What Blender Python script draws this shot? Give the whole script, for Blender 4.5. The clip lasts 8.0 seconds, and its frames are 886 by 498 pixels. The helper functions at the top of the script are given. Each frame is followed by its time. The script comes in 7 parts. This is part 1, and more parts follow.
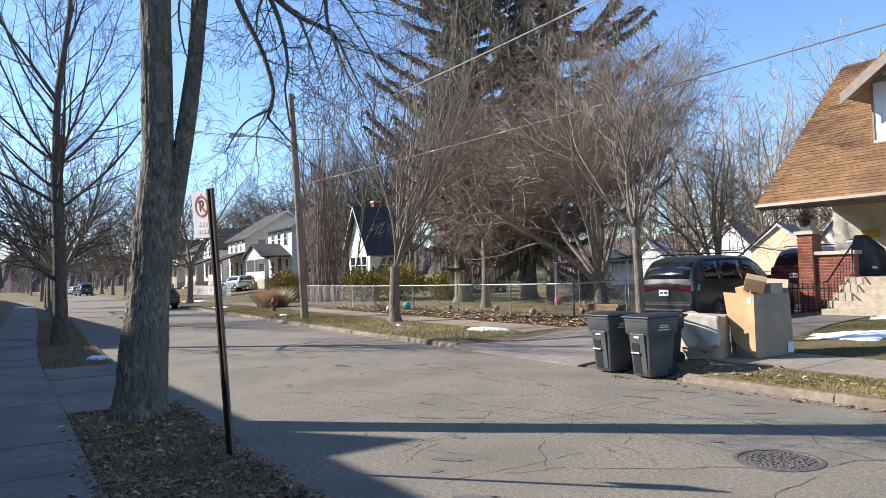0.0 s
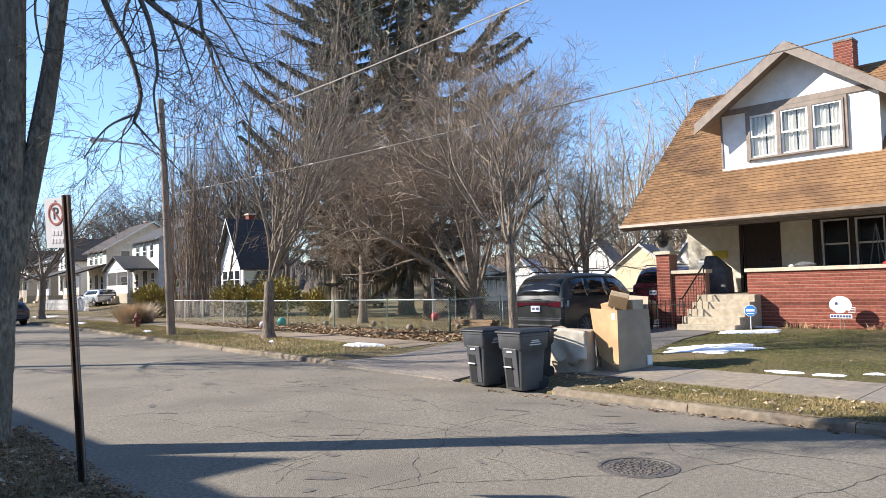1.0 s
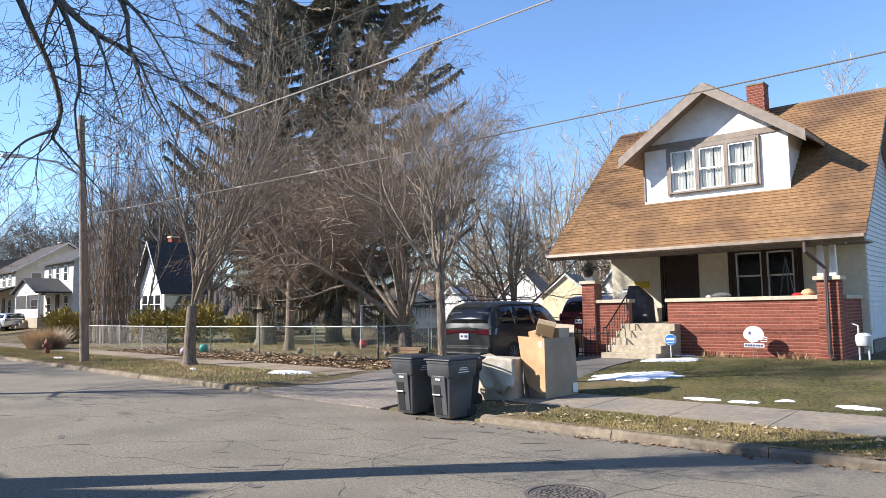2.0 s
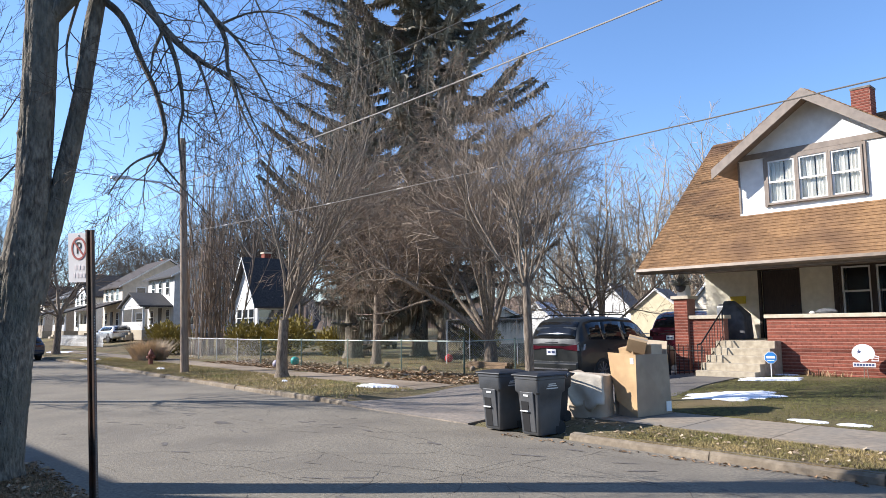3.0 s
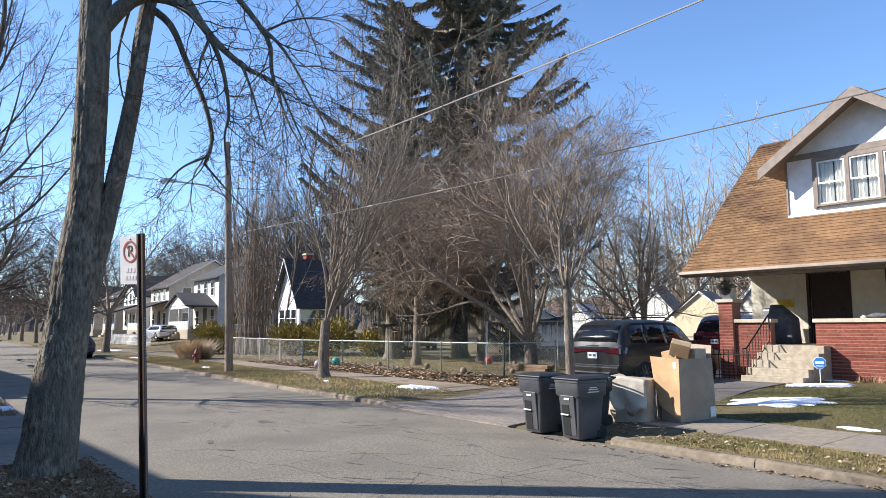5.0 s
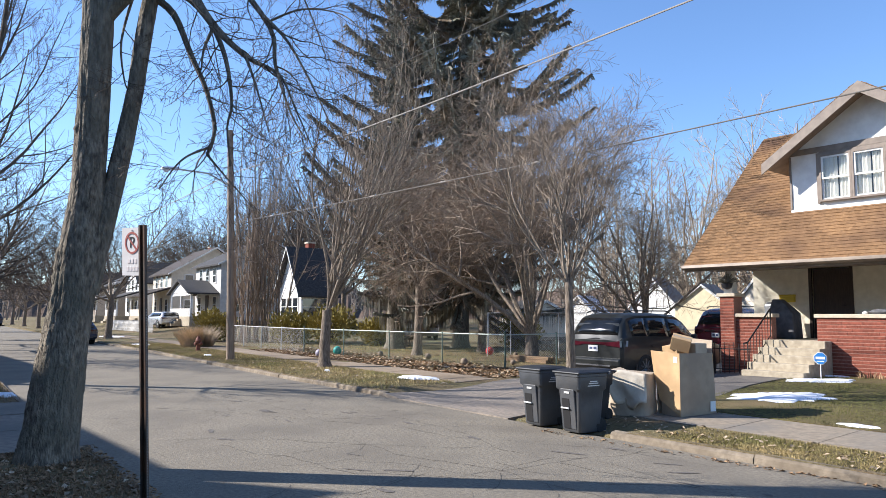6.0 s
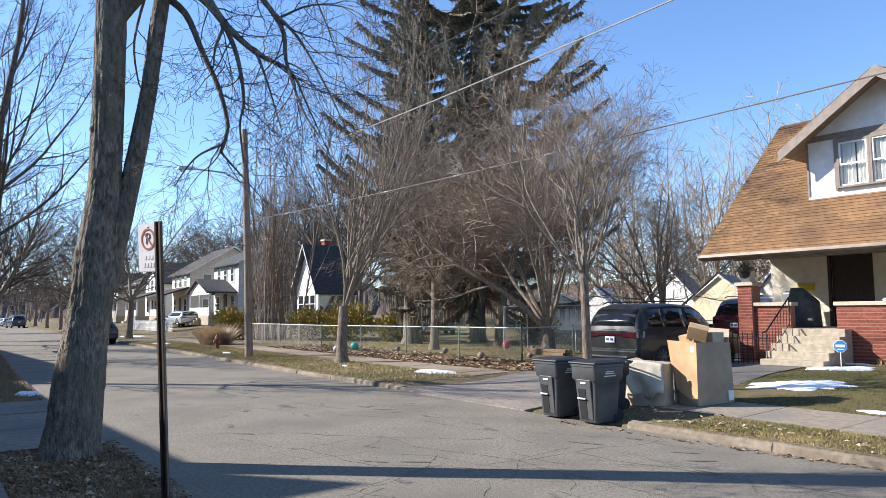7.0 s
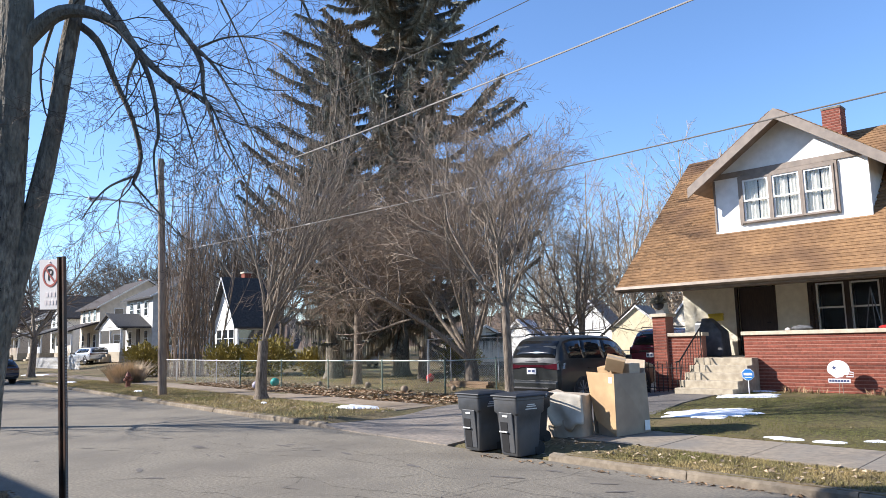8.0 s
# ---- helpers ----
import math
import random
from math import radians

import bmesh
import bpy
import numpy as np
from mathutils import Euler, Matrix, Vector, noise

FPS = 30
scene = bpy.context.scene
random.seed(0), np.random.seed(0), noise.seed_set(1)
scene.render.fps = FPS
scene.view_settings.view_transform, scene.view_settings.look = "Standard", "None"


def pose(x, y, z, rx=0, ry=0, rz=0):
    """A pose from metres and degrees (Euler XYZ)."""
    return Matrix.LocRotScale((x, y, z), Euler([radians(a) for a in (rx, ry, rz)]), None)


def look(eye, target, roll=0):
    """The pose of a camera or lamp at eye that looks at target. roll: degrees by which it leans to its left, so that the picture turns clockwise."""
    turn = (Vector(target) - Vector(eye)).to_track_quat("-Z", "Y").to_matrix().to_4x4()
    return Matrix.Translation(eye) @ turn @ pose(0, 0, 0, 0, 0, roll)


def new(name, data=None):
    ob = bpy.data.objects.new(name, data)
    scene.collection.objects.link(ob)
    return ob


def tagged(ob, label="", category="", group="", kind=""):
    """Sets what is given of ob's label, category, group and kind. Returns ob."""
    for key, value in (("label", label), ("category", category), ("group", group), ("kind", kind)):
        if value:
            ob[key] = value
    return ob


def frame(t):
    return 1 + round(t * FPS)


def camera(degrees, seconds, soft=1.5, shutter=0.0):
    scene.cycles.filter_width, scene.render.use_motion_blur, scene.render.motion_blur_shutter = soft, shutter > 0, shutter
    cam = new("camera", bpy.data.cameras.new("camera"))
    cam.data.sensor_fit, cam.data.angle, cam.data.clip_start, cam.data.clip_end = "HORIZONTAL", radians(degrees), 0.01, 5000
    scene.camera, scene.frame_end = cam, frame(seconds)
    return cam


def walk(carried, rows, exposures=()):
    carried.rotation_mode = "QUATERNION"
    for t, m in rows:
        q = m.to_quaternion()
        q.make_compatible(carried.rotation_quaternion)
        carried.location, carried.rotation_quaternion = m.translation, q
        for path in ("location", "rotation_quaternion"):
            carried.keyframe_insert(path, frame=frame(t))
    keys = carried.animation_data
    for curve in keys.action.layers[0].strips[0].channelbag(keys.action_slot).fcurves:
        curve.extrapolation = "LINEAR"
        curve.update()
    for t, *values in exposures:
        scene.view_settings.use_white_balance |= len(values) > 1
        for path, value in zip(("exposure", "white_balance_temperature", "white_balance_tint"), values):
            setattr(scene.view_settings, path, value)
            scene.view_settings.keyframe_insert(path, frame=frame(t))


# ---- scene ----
cam = camera(63.4, 8.0, soft=0.7)
PATH = [
    (0, (0.024, 0.015, 1.875), (-1.625, 1.146, 1.938), -2.02),
    (0.5, (0.025, 0.022, 1.857), (-1.532, 1.275, 1.944), -1.09),
    (1, (0.022, 0.031, 1.869), (-1.411, 1.424, 1.965), -1.56),
    (1.2, (0.037, 0.016, 1.852), (-1.344, 1.458, 1.966), -1.48),
    (2.3, (0.005, 0.018, 1.862), (-1.277, 1.543, 2.041), -0.87),
    (2.5, (0.004, -0.004, 1.852), (-1.316, 1.486, 2.045), -0.68),
    (3, (-0.039, 0.008, 1.858), (-1.49, 1.368, 2.07), -0.66),
    (3.5, (-0.063, 0.027, 1.882), (-1.595, 1.3, 2.063), -0.45),
    (4, (-0.049, -0.012, 1.865), (-1.676, 1.143, 2.006), 0.95),
    (4.5, (-0.01, -0.041, 1.872), (-1.539, 1.233, 2.072), -0.15),
    (4.7, (-0.011, -0.031, 1.863), (-1.526, 1.257, 2.077), -0.45),
    (5.8, (-0.029, -0.018, 1.931), (-1.592, 1.211, 2.149), 0.57),
    (6, (-0.018, -0.019, 1.925), (-1.548, 1.255, 2.112), 0.38),
    (6.5, (0.003, -0.019, 1.894), (-1.6, 1.17, 2.018), 1.17),
    (7, (0.025, -0.005, 1.877), (-1.534, 1.235, 2.052), -0.52),
    (7.5, (0.04, -0.006, 1.909), (-1.394, 1.375, 2.103), -1.56),
    (8, (0.036, 0.031, 1.913), (-1.376, 1.424, 2.173), -1.21),
]
walk(cam, [(t, look(eye, target, roll)) for t, eye, target, roll in PATH], exposures=[(0, 0.98, 6200, 13.5), (0.5, 1.01, 6280, 13.5), (1.0, 1.06, 6330, 13.5), (2.5, 0.98, 6120, 13.5), (3.0, 0.93, 6050, 13.5), (6.0, 0.95, 6080, 13.5), (8, 1.0, 6050, 13.5)])

# ---- world, sun ----
SUN_ELEV, SUN_FROM = radians(31), Vector((-0.733, -0.680, 0)).normalized()
world = bpy.data.worlds.new("sky")
scene.world = world
world.use_nodes = True
wn = world.node_tree.nodes
sky = wn.new("ShaderNodeTexSky")
sky.sky_type, sky.sun_disc = "NISHITA", False
sky.sun_elevation = SUN_ELEV
sky.sun_rotation = math.atan2(SUN_FROM.x, SUN_FROM.y)
sky.air_density, sky.dust_density, sky.ozone_density = 1.0, 0.2, 5.0
wn["Background"].inputs[1].default_value = 0.121
world.node_tree.links.new(sky.outputs[0], wn["Background"].inputs[0])
sun_data = bpy.data.lights.new("sun", "SUN")
sun_data.energy, sun_data.angle, sun_data.color = 5.0, radians(0.55), (1.0, 0.93, 0.82)
sun = new("sun", sun_data)
sun_dir = Vector((SUN_FROM.x * math.cos(SUN_ELEV), SUN_FROM.y * math.cos(SUN_ELEV), math.sin(SUN_ELEV)))
sun.matrix_world = look(sun_dir * 60, (0, 0, 0))


# ---- materials ----
def mat(name, color, color2=None, rough=0.7, scale=6.0, detail=6.0, bump=0.15, bump_scale=None, metal=0.0,
        stain=None, stain_scale=0.8, spread=(0.35, 0.65), stretch=(1, 1, 1), random_by=None, spec=0.5, coat=0.0, bump_dist=0.02, vary=(0.62, 1.3)):
    """Two-scale procedural surface: fine grain between two colours, wide stains, bump; all in metres."""
    m = bpy.data.materials.new(name)
    m.use_nodes = True
    nt = m.node_tree
    n, l = nt.nodes, nt.links
    b = n["Principled BSDF"]
    b.inputs["Roughness"].default_value = rough
    b.inputs["Metallic"].default_value = metal
    b.inputs["Specular IOR Level"].default_value = spec
    b.inputs["Coat Weight"].default_value = coat
    color2 = color2 or tuple(c * 0.75 for c in color)
    geo = n.new("ShaderNodeNewGeometry")
    mp = n.new("ShaderNodeMapping")
    mp.inputs["Scale"].default_value = stretch
    l.new(geo.outputs["Position"], mp.inputs["Vector"])
    tex = n.new("ShaderNodeTexNoise")
    tex.inputs["Scale"].default_value, tex.inputs["Detail"].default_value = scale, detail
    l.new(mp.outputs[0], tex.inputs["Vector"])
    ramp = n.new("ShaderNodeValToRGB")
    ramp.color_ramp.elements[0].position, ramp.color_ramp.elements[1].position = spread
    ramp.color_ramp.elements[0].color = (*color2, 1)
    ramp.color_ramp.elements[1].color = (*color, 1)
    l.new(tex.outputs["Fac"], ramp.inputs[0])
    out = ramp.outputs[0]
    if stain:
        t2 = n.new("ShaderNodeTexNoise")
        t2.inputs["Scale"].default_value, t2.inputs["Detail"].default_value = stain_scale, 5
        l.new(geo.outputs["Position"], t2.inputs["Vector"])
        r2 = n.new("ShaderNodeValToRGB")
        r2.color_ramp.elements[0].position, r2.color_ramp.elements[1].position = 0.42, 0.68
        l.new(t2.outputs["Fac"], r2.inputs[0])
        mx = n.new("ShaderNodeMix")
        mx.data_type = "RGBA"
        l.new(r2.outputs[0], mx.inputs["Factor"])
        l.new(out, mx.inputs["A"])
        mx.inputs["B"].default_value = (*stain, 1)
        out = mx.outputs["Result"]
    if random_by:
        hs = n.new("ShaderNodeHueSaturation")
        if random_by == "island":
            src = geo.outputs["Random Per Island"]
        else:
            src = n.new("ShaderNodeObjectInfo").outputs["Random"]
        mr = n.new("ShaderNodeMapRange")
        mr.inputs["To Min"].default_value, mr.inputs["To Max"].default_value = vary
        l.new(src, mr.inputs["Value"])
        l.new(mr.outputs[0], hs.inputs["Value"])
        l.new(out, hs.inputs["Color"])
        out = hs.outputs[0]
    l.new(out, b.inputs["Base Color"])
    if bump:
        t3 = n.new("ShaderNodeTexNoise")
        t3.inputs["Scale"].default_value, t3.inputs["Detail"].default_value = bump_scale or scale * 4, 6
        l.new(mp.outputs[0], t3.inputs["Vector"])
        bp = n.new("ShaderNodeBump")
        bp.inputs["Strength"].default_value, bp.inputs["Distance"].default_value = bump, bump_dist
        l.new(t3.outputs["Fac"], bp.inputs["Height"])
        l.new(bp.outputs[0], b.inputs["Normal"])
    return m


def glass_mat(name, tint=(0.02, 0.025, 0.03), rough=0.04):
    m = bpy.data.materials.new(name)
    m.use_nodes = True
    b = m.node_tree.nodes["Principled BSDF"]
    b.inputs["Base Color"].default_value = (*tint, 1)
    b.inputs["Roughness"].default_value = rough
    b.inputs["Specular IOR Level"].default_value = 0.8
    b.inputs["Coat Weight"].default_value = 0.6
    return m


def plain(name, color, rough=0.5, metal=0.0, coat=0.0):
    return mat(name, color, tuple(c * 0.88 for c in color), rough, scale=3, bump=0.04, metal=metal, coat=coat)


M_ASPHALT = mat("asphalt", (0.255, 0.222, 0.166), (0.135, 0.117, 0.088), 0.94, 22, 12, 0.45, 70, stain=(0.155, 0.134, 0.102), stain_scale=0.75, spread=(0.3, 0.68), bump_dist=0.03)
M_CONCRETE = mat("sidewalk_concrete", (0.305, 0.25, 0.18), (0.21, 0.172, 0.125), 0.9, 9, 8, 0.3, 50, stain=(0.19, 0.17, 0.14), stain_scale=0.9)
M_DIRTWALK = mat("soiled_pavement", (0.315, 0.25, 0.178), (0.21, 0.162, 0.112), 0.93, 9, 8, 0.4, 50, stain=(0.20, 0.15, 0.095), stain_scale=1.3)
# driveway colour darkened to carry the parked car's shade
M_DRIVE = mat("worn_driveway_shade_tone", (0.135, 0.122, 0.108), (0.085, 0.077, 0.07), 0.92, 16, 9, 0.4, 60, stain=(0.17, 0.15, 0.125), stain_scale=0.8)
# concrete colour lowered to deepen the shade on the near side
M_NEARWALK = mat("shade_darkened_pavement", (0.235, 0.198, 0.152), (0.16, 0.135, 0.105), 0.9, 9, 8, 0.35, 50, stain=(0.135, 0.118, 0.095), stain_scale=0.8)
M_APRON = mat("worn_apron_concrete", (0.315, 0.262, 0.205), (0.195, 0.163, 0.13), 0.9, 11, 8, 0.4, 60, stain=(0.16, 0.145, 0.125), stain_scale=0.7)
M_KERB = mat("kerb_concrete", (0.275, 0.226, 0.162), (0.17, 0.137, 0.097), 0.92, 10, 8, 0.5, 40, stain=(0.14, 0.11, 0.075), stain_scale=1.2)
M_GROUND = mat("winter_ground", (0.27, 0.205, 0.115), (0.13, 0.095, 0.055), 0.97, 14, 10, 0.9, 45, stain=(0.17, 0.155, 0.07), stain_scale=0.5, bump_dist=0.05, spec=0.2)
M_LAWN = mat("lawn_soil", (0.145, 0.14, 0.045), (0.05, 0.042, 0.024), 0.97, 12, 10, 0.9, 45, stain=(0.19, 0.145, 0.075), stain_scale=0.6, bump_dist=0.05, spec=0.2)
M_STEP = mat("cast_concrete_steps", (0.43, 0.37, 0.27), (0.31, 0.26, 0.185), 0.88, 7, 7, 0.25, 40)
M_BRICK = mat("red_brick", (0.262, 0.080, 0.051), (0.18, 0.056, 0.037), 0.85, 14, 6, 0.3, 60, random_by="object", vary=(0.82, 1.15), spec=0.2)
M_MORTAR = mat("mortar", (0.36, 0.19, 0.14), (0.27, 0.135, 0.10), 0.95, 30, 6, 0.3, 60, spec=0.2)
M_CAP = mat("limestone_cap", (0.56, 0.49, 0.37), (0.45, 0.38, 0.28), 0.85, 8, 6, 0.2, 40)
M_STUCCO = mat("cream_stucco", (0.80, 0.74, 0.59), (0.70, 0.64, 0.50), 0.9, 5, 6, 0.25, 60)
M_WHITE = mat("white_paint", (0.80, 0.79, 0.75), (0.70, 0.69, 0.65), 0.6, 4, 6, 0.1, 40)
M_SIDING = mat("pale_siding", (0.62, 0.63, 0.62), (0.53, 0.54, 0.53), 0.6, 4, 5, 0.05, 30)
M_TAUPE = mat("taupe_trim", (0.255, 0.205, 0.16), (0.19, 0.152, 0.12), 0.65, 5, 6, 0.1, 40)
M_GUTTER = mat("beige_gutter", (0.27, 0.20, 0.128), (0.18, 0.13, 0.085), 0.5, 4, 5, 0.05, 30)
M_SPOUT = plain("dark_brown_metal", (0.085, 0.055, 0.05), 0.5)
M_SHINGLE = mat("brown_shingle", (0.30, 0.175, 0.083), (0.215, 0.122, 0.06), 0.93, 10, 7, 0.4, 70, random_by="island", stain=(0.135, 0.078, 0.045), stain_scale=0.55, vary=(0.88, 1.1), spec=0.2)
M_DARKWOOD = mat("dark_door", (0.055, 0.035, 0.025), (0.035, 0.022, 0.016), 0.55, 9, 6, 0.1, 40, stretch=(4, 4, 0.5))
M_GLASS = glass_mat("window_glass")
M_CURTAIN = mat("curtain", (0.78, 0.75, 0.68), (0.62, 0.59, 0.53), 0.9, 3, 5, 0.2, 20, stretch=(8, 8, 0.4))
M_IRON = plain("black_iron", (0.018, 0.017, 0.017), 0.5, 0.3)
M_SNOW = mat("old_snow", (0.86, 0.88, 0.92), (0.72, 0.74, 0.79), 0.75, 9, 8, 0.5, 25)
M_STONE = mat("grey_stone", (0.22, 0.19, 0.15), (0.13, 0.11, 0.085), 0.9, 8, 6, 0.4, 30)


# ---- building blocks ----
class Geo:
    """Vertices and faces of one mesh, gathered piece by piece."""

    def __init__(self):
        self.v, self.f = [], []

    def add(self, verts, faces):
        k = len(self.v)
        self.v.extend(verts)
        self.f.extend([tuple(i + k for i in f) for f in faces])
        return self

    def box(self, x0, x1, y0, y1, z0, z1):
        return self.add([(x0, y0, z0), (x1, y0, z0), (x1, y1, z0), (x0, y1, z0), (x0, y0, z1), (x1, y0, z1), (x1, y1, z1), (x0, y1, z1)],
                        [(3, 2, 1, 0), (4, 5, 6, 7), (0, 1, 5, 4), (1, 2, 6, 5), (2, 3, 7, 6), (3, 0, 4, 7)])

    def prism(self, pts, d):
        """A flat outline pushed along the vector d."""
        n = len(pts)
        far = [tuple(a + b for a, b in zip(p, d)) for p in pts]
        return self.add([tuple(p) for p in pts] + far,
                        [tuple(range(n))[::-1], tuple(range(n, 2 * n))] + [(i, (i + 1) % n, n + (i + 1) % n, n + i) for i in range(n)])

    def tube(self, pts, radii, sides=6, cap=True):
        """A tapered tube along points."""
        pts = [Vector(p) for p in pts]
        k, n = len(self.v), len(pts)
        ref = Vector((0.31, 0.17, 0.93))
        for i, p in enumerate(pts):
            d = (pts[min(i + 1, n - 1)] - pts[max(i - 1, 0)])
            d = d.normalized() if d.length > 1e-9 else Vector((0, 0, 1))
            a = d.cross(ref)
            if a.length < 1e-3:
                a = d.cross(Vector((1, 0, 0)))
            a.normalize()
            b = d.cross(a)
            r = radii[i] if hasattr(radii, "__len__") else radii
            for s in range(sides):
                w = 2 * math.pi * s / sides
                q = p + (a * math.cos(w) + b * math.sin(w)) * r
                self.v.append((q.x, q.y, q.z))
        for i in range(n - 1):
            for s in range(sides):
                s2 = (s + 1) % sides
                self.f.append((k + i * sides + s, k + i * sides + s2, k + (i + 1) * sides + s2, k + (i + 1) * sides + s))
        if cap:
            self.f.append(tuple(k + s for s in range(sides))[::-1])
            self.f.append(tuple(k + (n - 1) * sides + s for s in range(sides)))
        return self

    def lathe(self, prof, sides=16, at=(0, 0, 0)):
        """A turned shape from (radius, height) pairs."""
        k = len(self.v)
        for r, z in prof:
            for s in range(sides):
                w = 2 * math.pi * s / sides
                self.v.append((at[0] + r * math.cos(w), at[1] + r * math.sin(w), at[2] + z))
        for i in range(len(prof) - 1):
            for s in range(sides):
                s2 = (s + 1) % sides
                self.f.append((k + i * sides + s, k + i * sides + s2, k + (i + 1) * sides + s2, k + (i + 1) * sides + s))
        self.f.append(tuple(k + s for s in range(sides))[::-1])
        self.f.append(tuple(k + (len(prof) - 1) * sides + s for s in range(sides)))
        return self

    def moved(self, m):
        self.v = [tuple(m @ Vector(p)) for p in self.v]
        return self


def mesh_of(name, g, material, smooth=False):
    me = bpy.data.meshes.new(name)
    me.from_pydata(g.v, [], g.f)
    me.materials.append(material)
    if smooth:
        me.shade_smooth()
    me.update()
    return me


def part(name, g, material, parent=None, label="", smooth=False, bevel=0.0, kind="", fixed=None):
    """One mesh object. fixed: the geometry is in world places, and this is its parent's base."""
    if fixed is not None:
        o = Vector(fixed)
        g.v = [(p[0] - o.x, p[1] - o.y, p[2] - o.z) for p in g.v]
    ob = new(name, mesh_of(name, g, material, smooth))
    ob.parent = parent
    if bevel:
        bv = ob.modifiers.new("bevel", "BEVEL")
        bv.width, bv.segments, bv.limit_method = bevel, 2, "ANGLE"
    if smooth:
        ed = ob.modifiers.new("edges", "EDGE_SPLIT")
        ed.split_angle = radians(40)
    return tagged(ob, label=label, kind=kind)


def thing(name, m, label, category, group=""):
    ob = new(name)
    ob.empty_display_size = 0.2
    ob.matrix_basis = m if isinstance(m, Matrix) else Matrix.Translation(m)
    return tagged(ob, label=label, category=category, group=group)


# ---- the street's plan ----
def y_kerb(x):
    """Far edge of the roadway."""
    return float(np.interp(x, [-420, -38, -26, -19.7, -14.4, -7, -2.7, 40, 400], [41.5, 12.05, 10.95, 10.4, 10.08, 9.52, 9.28, 7.5, -18]))


ROAD = 6.95


def y_near(x):
    return y_kerb(x) - ROAD - float(np.interp(x, [-30, -17, -6], [0.3, 0.25, 0]))


def ramp01(v, a, b):
    u = min(1.0, max(0.0, (v - a) / (b - a)))
    return u * u * (3 - 2 * u)


def walk_edges(x):
    """Near and far edge of the far pavement, from the kerb line."""
    k = ramp01(x, -16.5, -9.5)
    return 2.75 - 1.35 * k, 4.1 - 1.15 * k


def height(x, y):
    """Height of the ground."""
    d = y - y_kerb(x)
    if d < 0:
        dn = y_near(x) - y
        return -0.05 if dn < 0 else 0.11 + 0.01 * min(dn, 6)
    z = 0.12 + 0.02 * min(d, 4)
    z += 0.25 * ramp01(y, 12.3, 18.6) * ramp01(x, -13.5, -9.0)
    z += 0.75 * ramp01(-x, 38, 66) * ramp01(d, 4, 14)
    z += 0.10 * ramp01(y, 16, 30)
    if -9.9 < x < -6.9 and d < 1.2:
        z *= 1 - (1 - ramp01(d, 0.05, 1.1)) * (1 - ramp01(x, -7.5, -6.9)) * ramp01(x, -9.9, -9.5)
    if -14.6 < x < -9.2 and d < 5:
        e = min(ramp01(x, -14.6, -13.9), ramp01(-x, 9.2, 9.9))
        z -= e * (0.12 + 0.02 * min(d, 4)) * (1 - ramp01(d, 0.2, 3.6)) + e * 0.03
    elif -14.6 < x < -9.2:
        z -= 0.03 * ramp01(x, -14.8, -14.2) * ramp01(-x, 10.6, 11.2)
    return z


# ---- ground, road, kerbs, pavements ----
XS = sorted(set([-900, -600, -420, -300, -220, -160, -120, -100, -85, -75, -66, -60, -55, -50, -46] + [round(-43 + 0.6 * i, 2) for i in range(85)] + [9, 12, 16, 22, 30, 45, 80, 150, 300, 700, 1200]))
DS = [-900, -300, -100, -50, -30, -20, -14, -11.5]
DF = [0.0, 0.16] + [round(0.16 + 0.45 * i, 2) for i in range(1, 34)] + [16, 17, 18, 20, 22, 25, 29, 34, 42, 55, 80, 140, 300, 700, 1500]


def ground_sheet():
    g = Geo()
    cols = []
    for x in XS:
        yk, yn = y_kerb(x), y_near(x)
        ys = [yn - 900, yn - 300, yn - 100, yn - 45, yn - 25, yn - 14, yn - 8, yn - 5, yn - 4, yn - 3.2, yn - 2.7, yn - 2.2, yn - 1.6, yn - 1.15, yn - 0.8, yn - 0.45, yn - 0.17, yn - 0.09, yn - 0.08, yk + 0.08] + [yk + 0.09] + [yk + d for d in DF[1:]]
        col = []
        for y in ys:
            z = -0.05 if yn - 0.085 < y < yk + 0.085 else height(x, y)
            if abs(z + 0.05) > 1e-6 and abs(y) < 60 and abs(x) < 70:
                z += 0.02 * noise.noise(Vector((x * 0.9, y * 0.9, 0))) * ramp01(abs(y - (yk + yn) / 2), 3.7, 4.3)
            col.append((x, y, z))
        cols.append(col)
    n = len(cols[0])
    for c in cols:
        g.v.extend(c)
    for i in range(len(cols) - 1):
        for j in range(n - 1):
            g.f.append((i * n + j, (i + 1) * n + j, (i + 1) * n + j + 1, i * n + j + 1))
    return tagged(part("ground", g, M_GROUND, smooth=False), "brown winter ground with thin grass and leaf litter", "ground", kind="structure")


ground_sheet()


def sheet(name, xs, y_lo, y_hi, rows, z_of, material, label, lift=0.004, depth=0.12):
    """A strip along the street with thickness, draped over z_of."""
    g = Geo()
    m = rows + 1
    for x in xs:
        a, b = y_lo(x), y_hi(x)
        for j in range(m):
            y = a + (b - a) * j / rows
            g.v.append((x, y, z_of(x, y) + lift))
    for i in range(len(xs) - 1):
        for j in range(rows):
            g.f.append((i * m + j, (i + 1) * m + j, (i + 1) * m + j + 1, i * m + j + 1))
    ob = part(name, g, material)
    so = ob.modifiers.new("depth", "SOLIDIFY")
    so.thickness, so.offset = depth, -1
    return tagged(ob, label, name.split("_")[0], kind="structure")


ROAD_XS = [-420, -300, -200, -140, -100, -80, -60, -50] + [-44 + 1.0 * i for i in range(52)] + [9, 12, 20, 40, 100, 400]
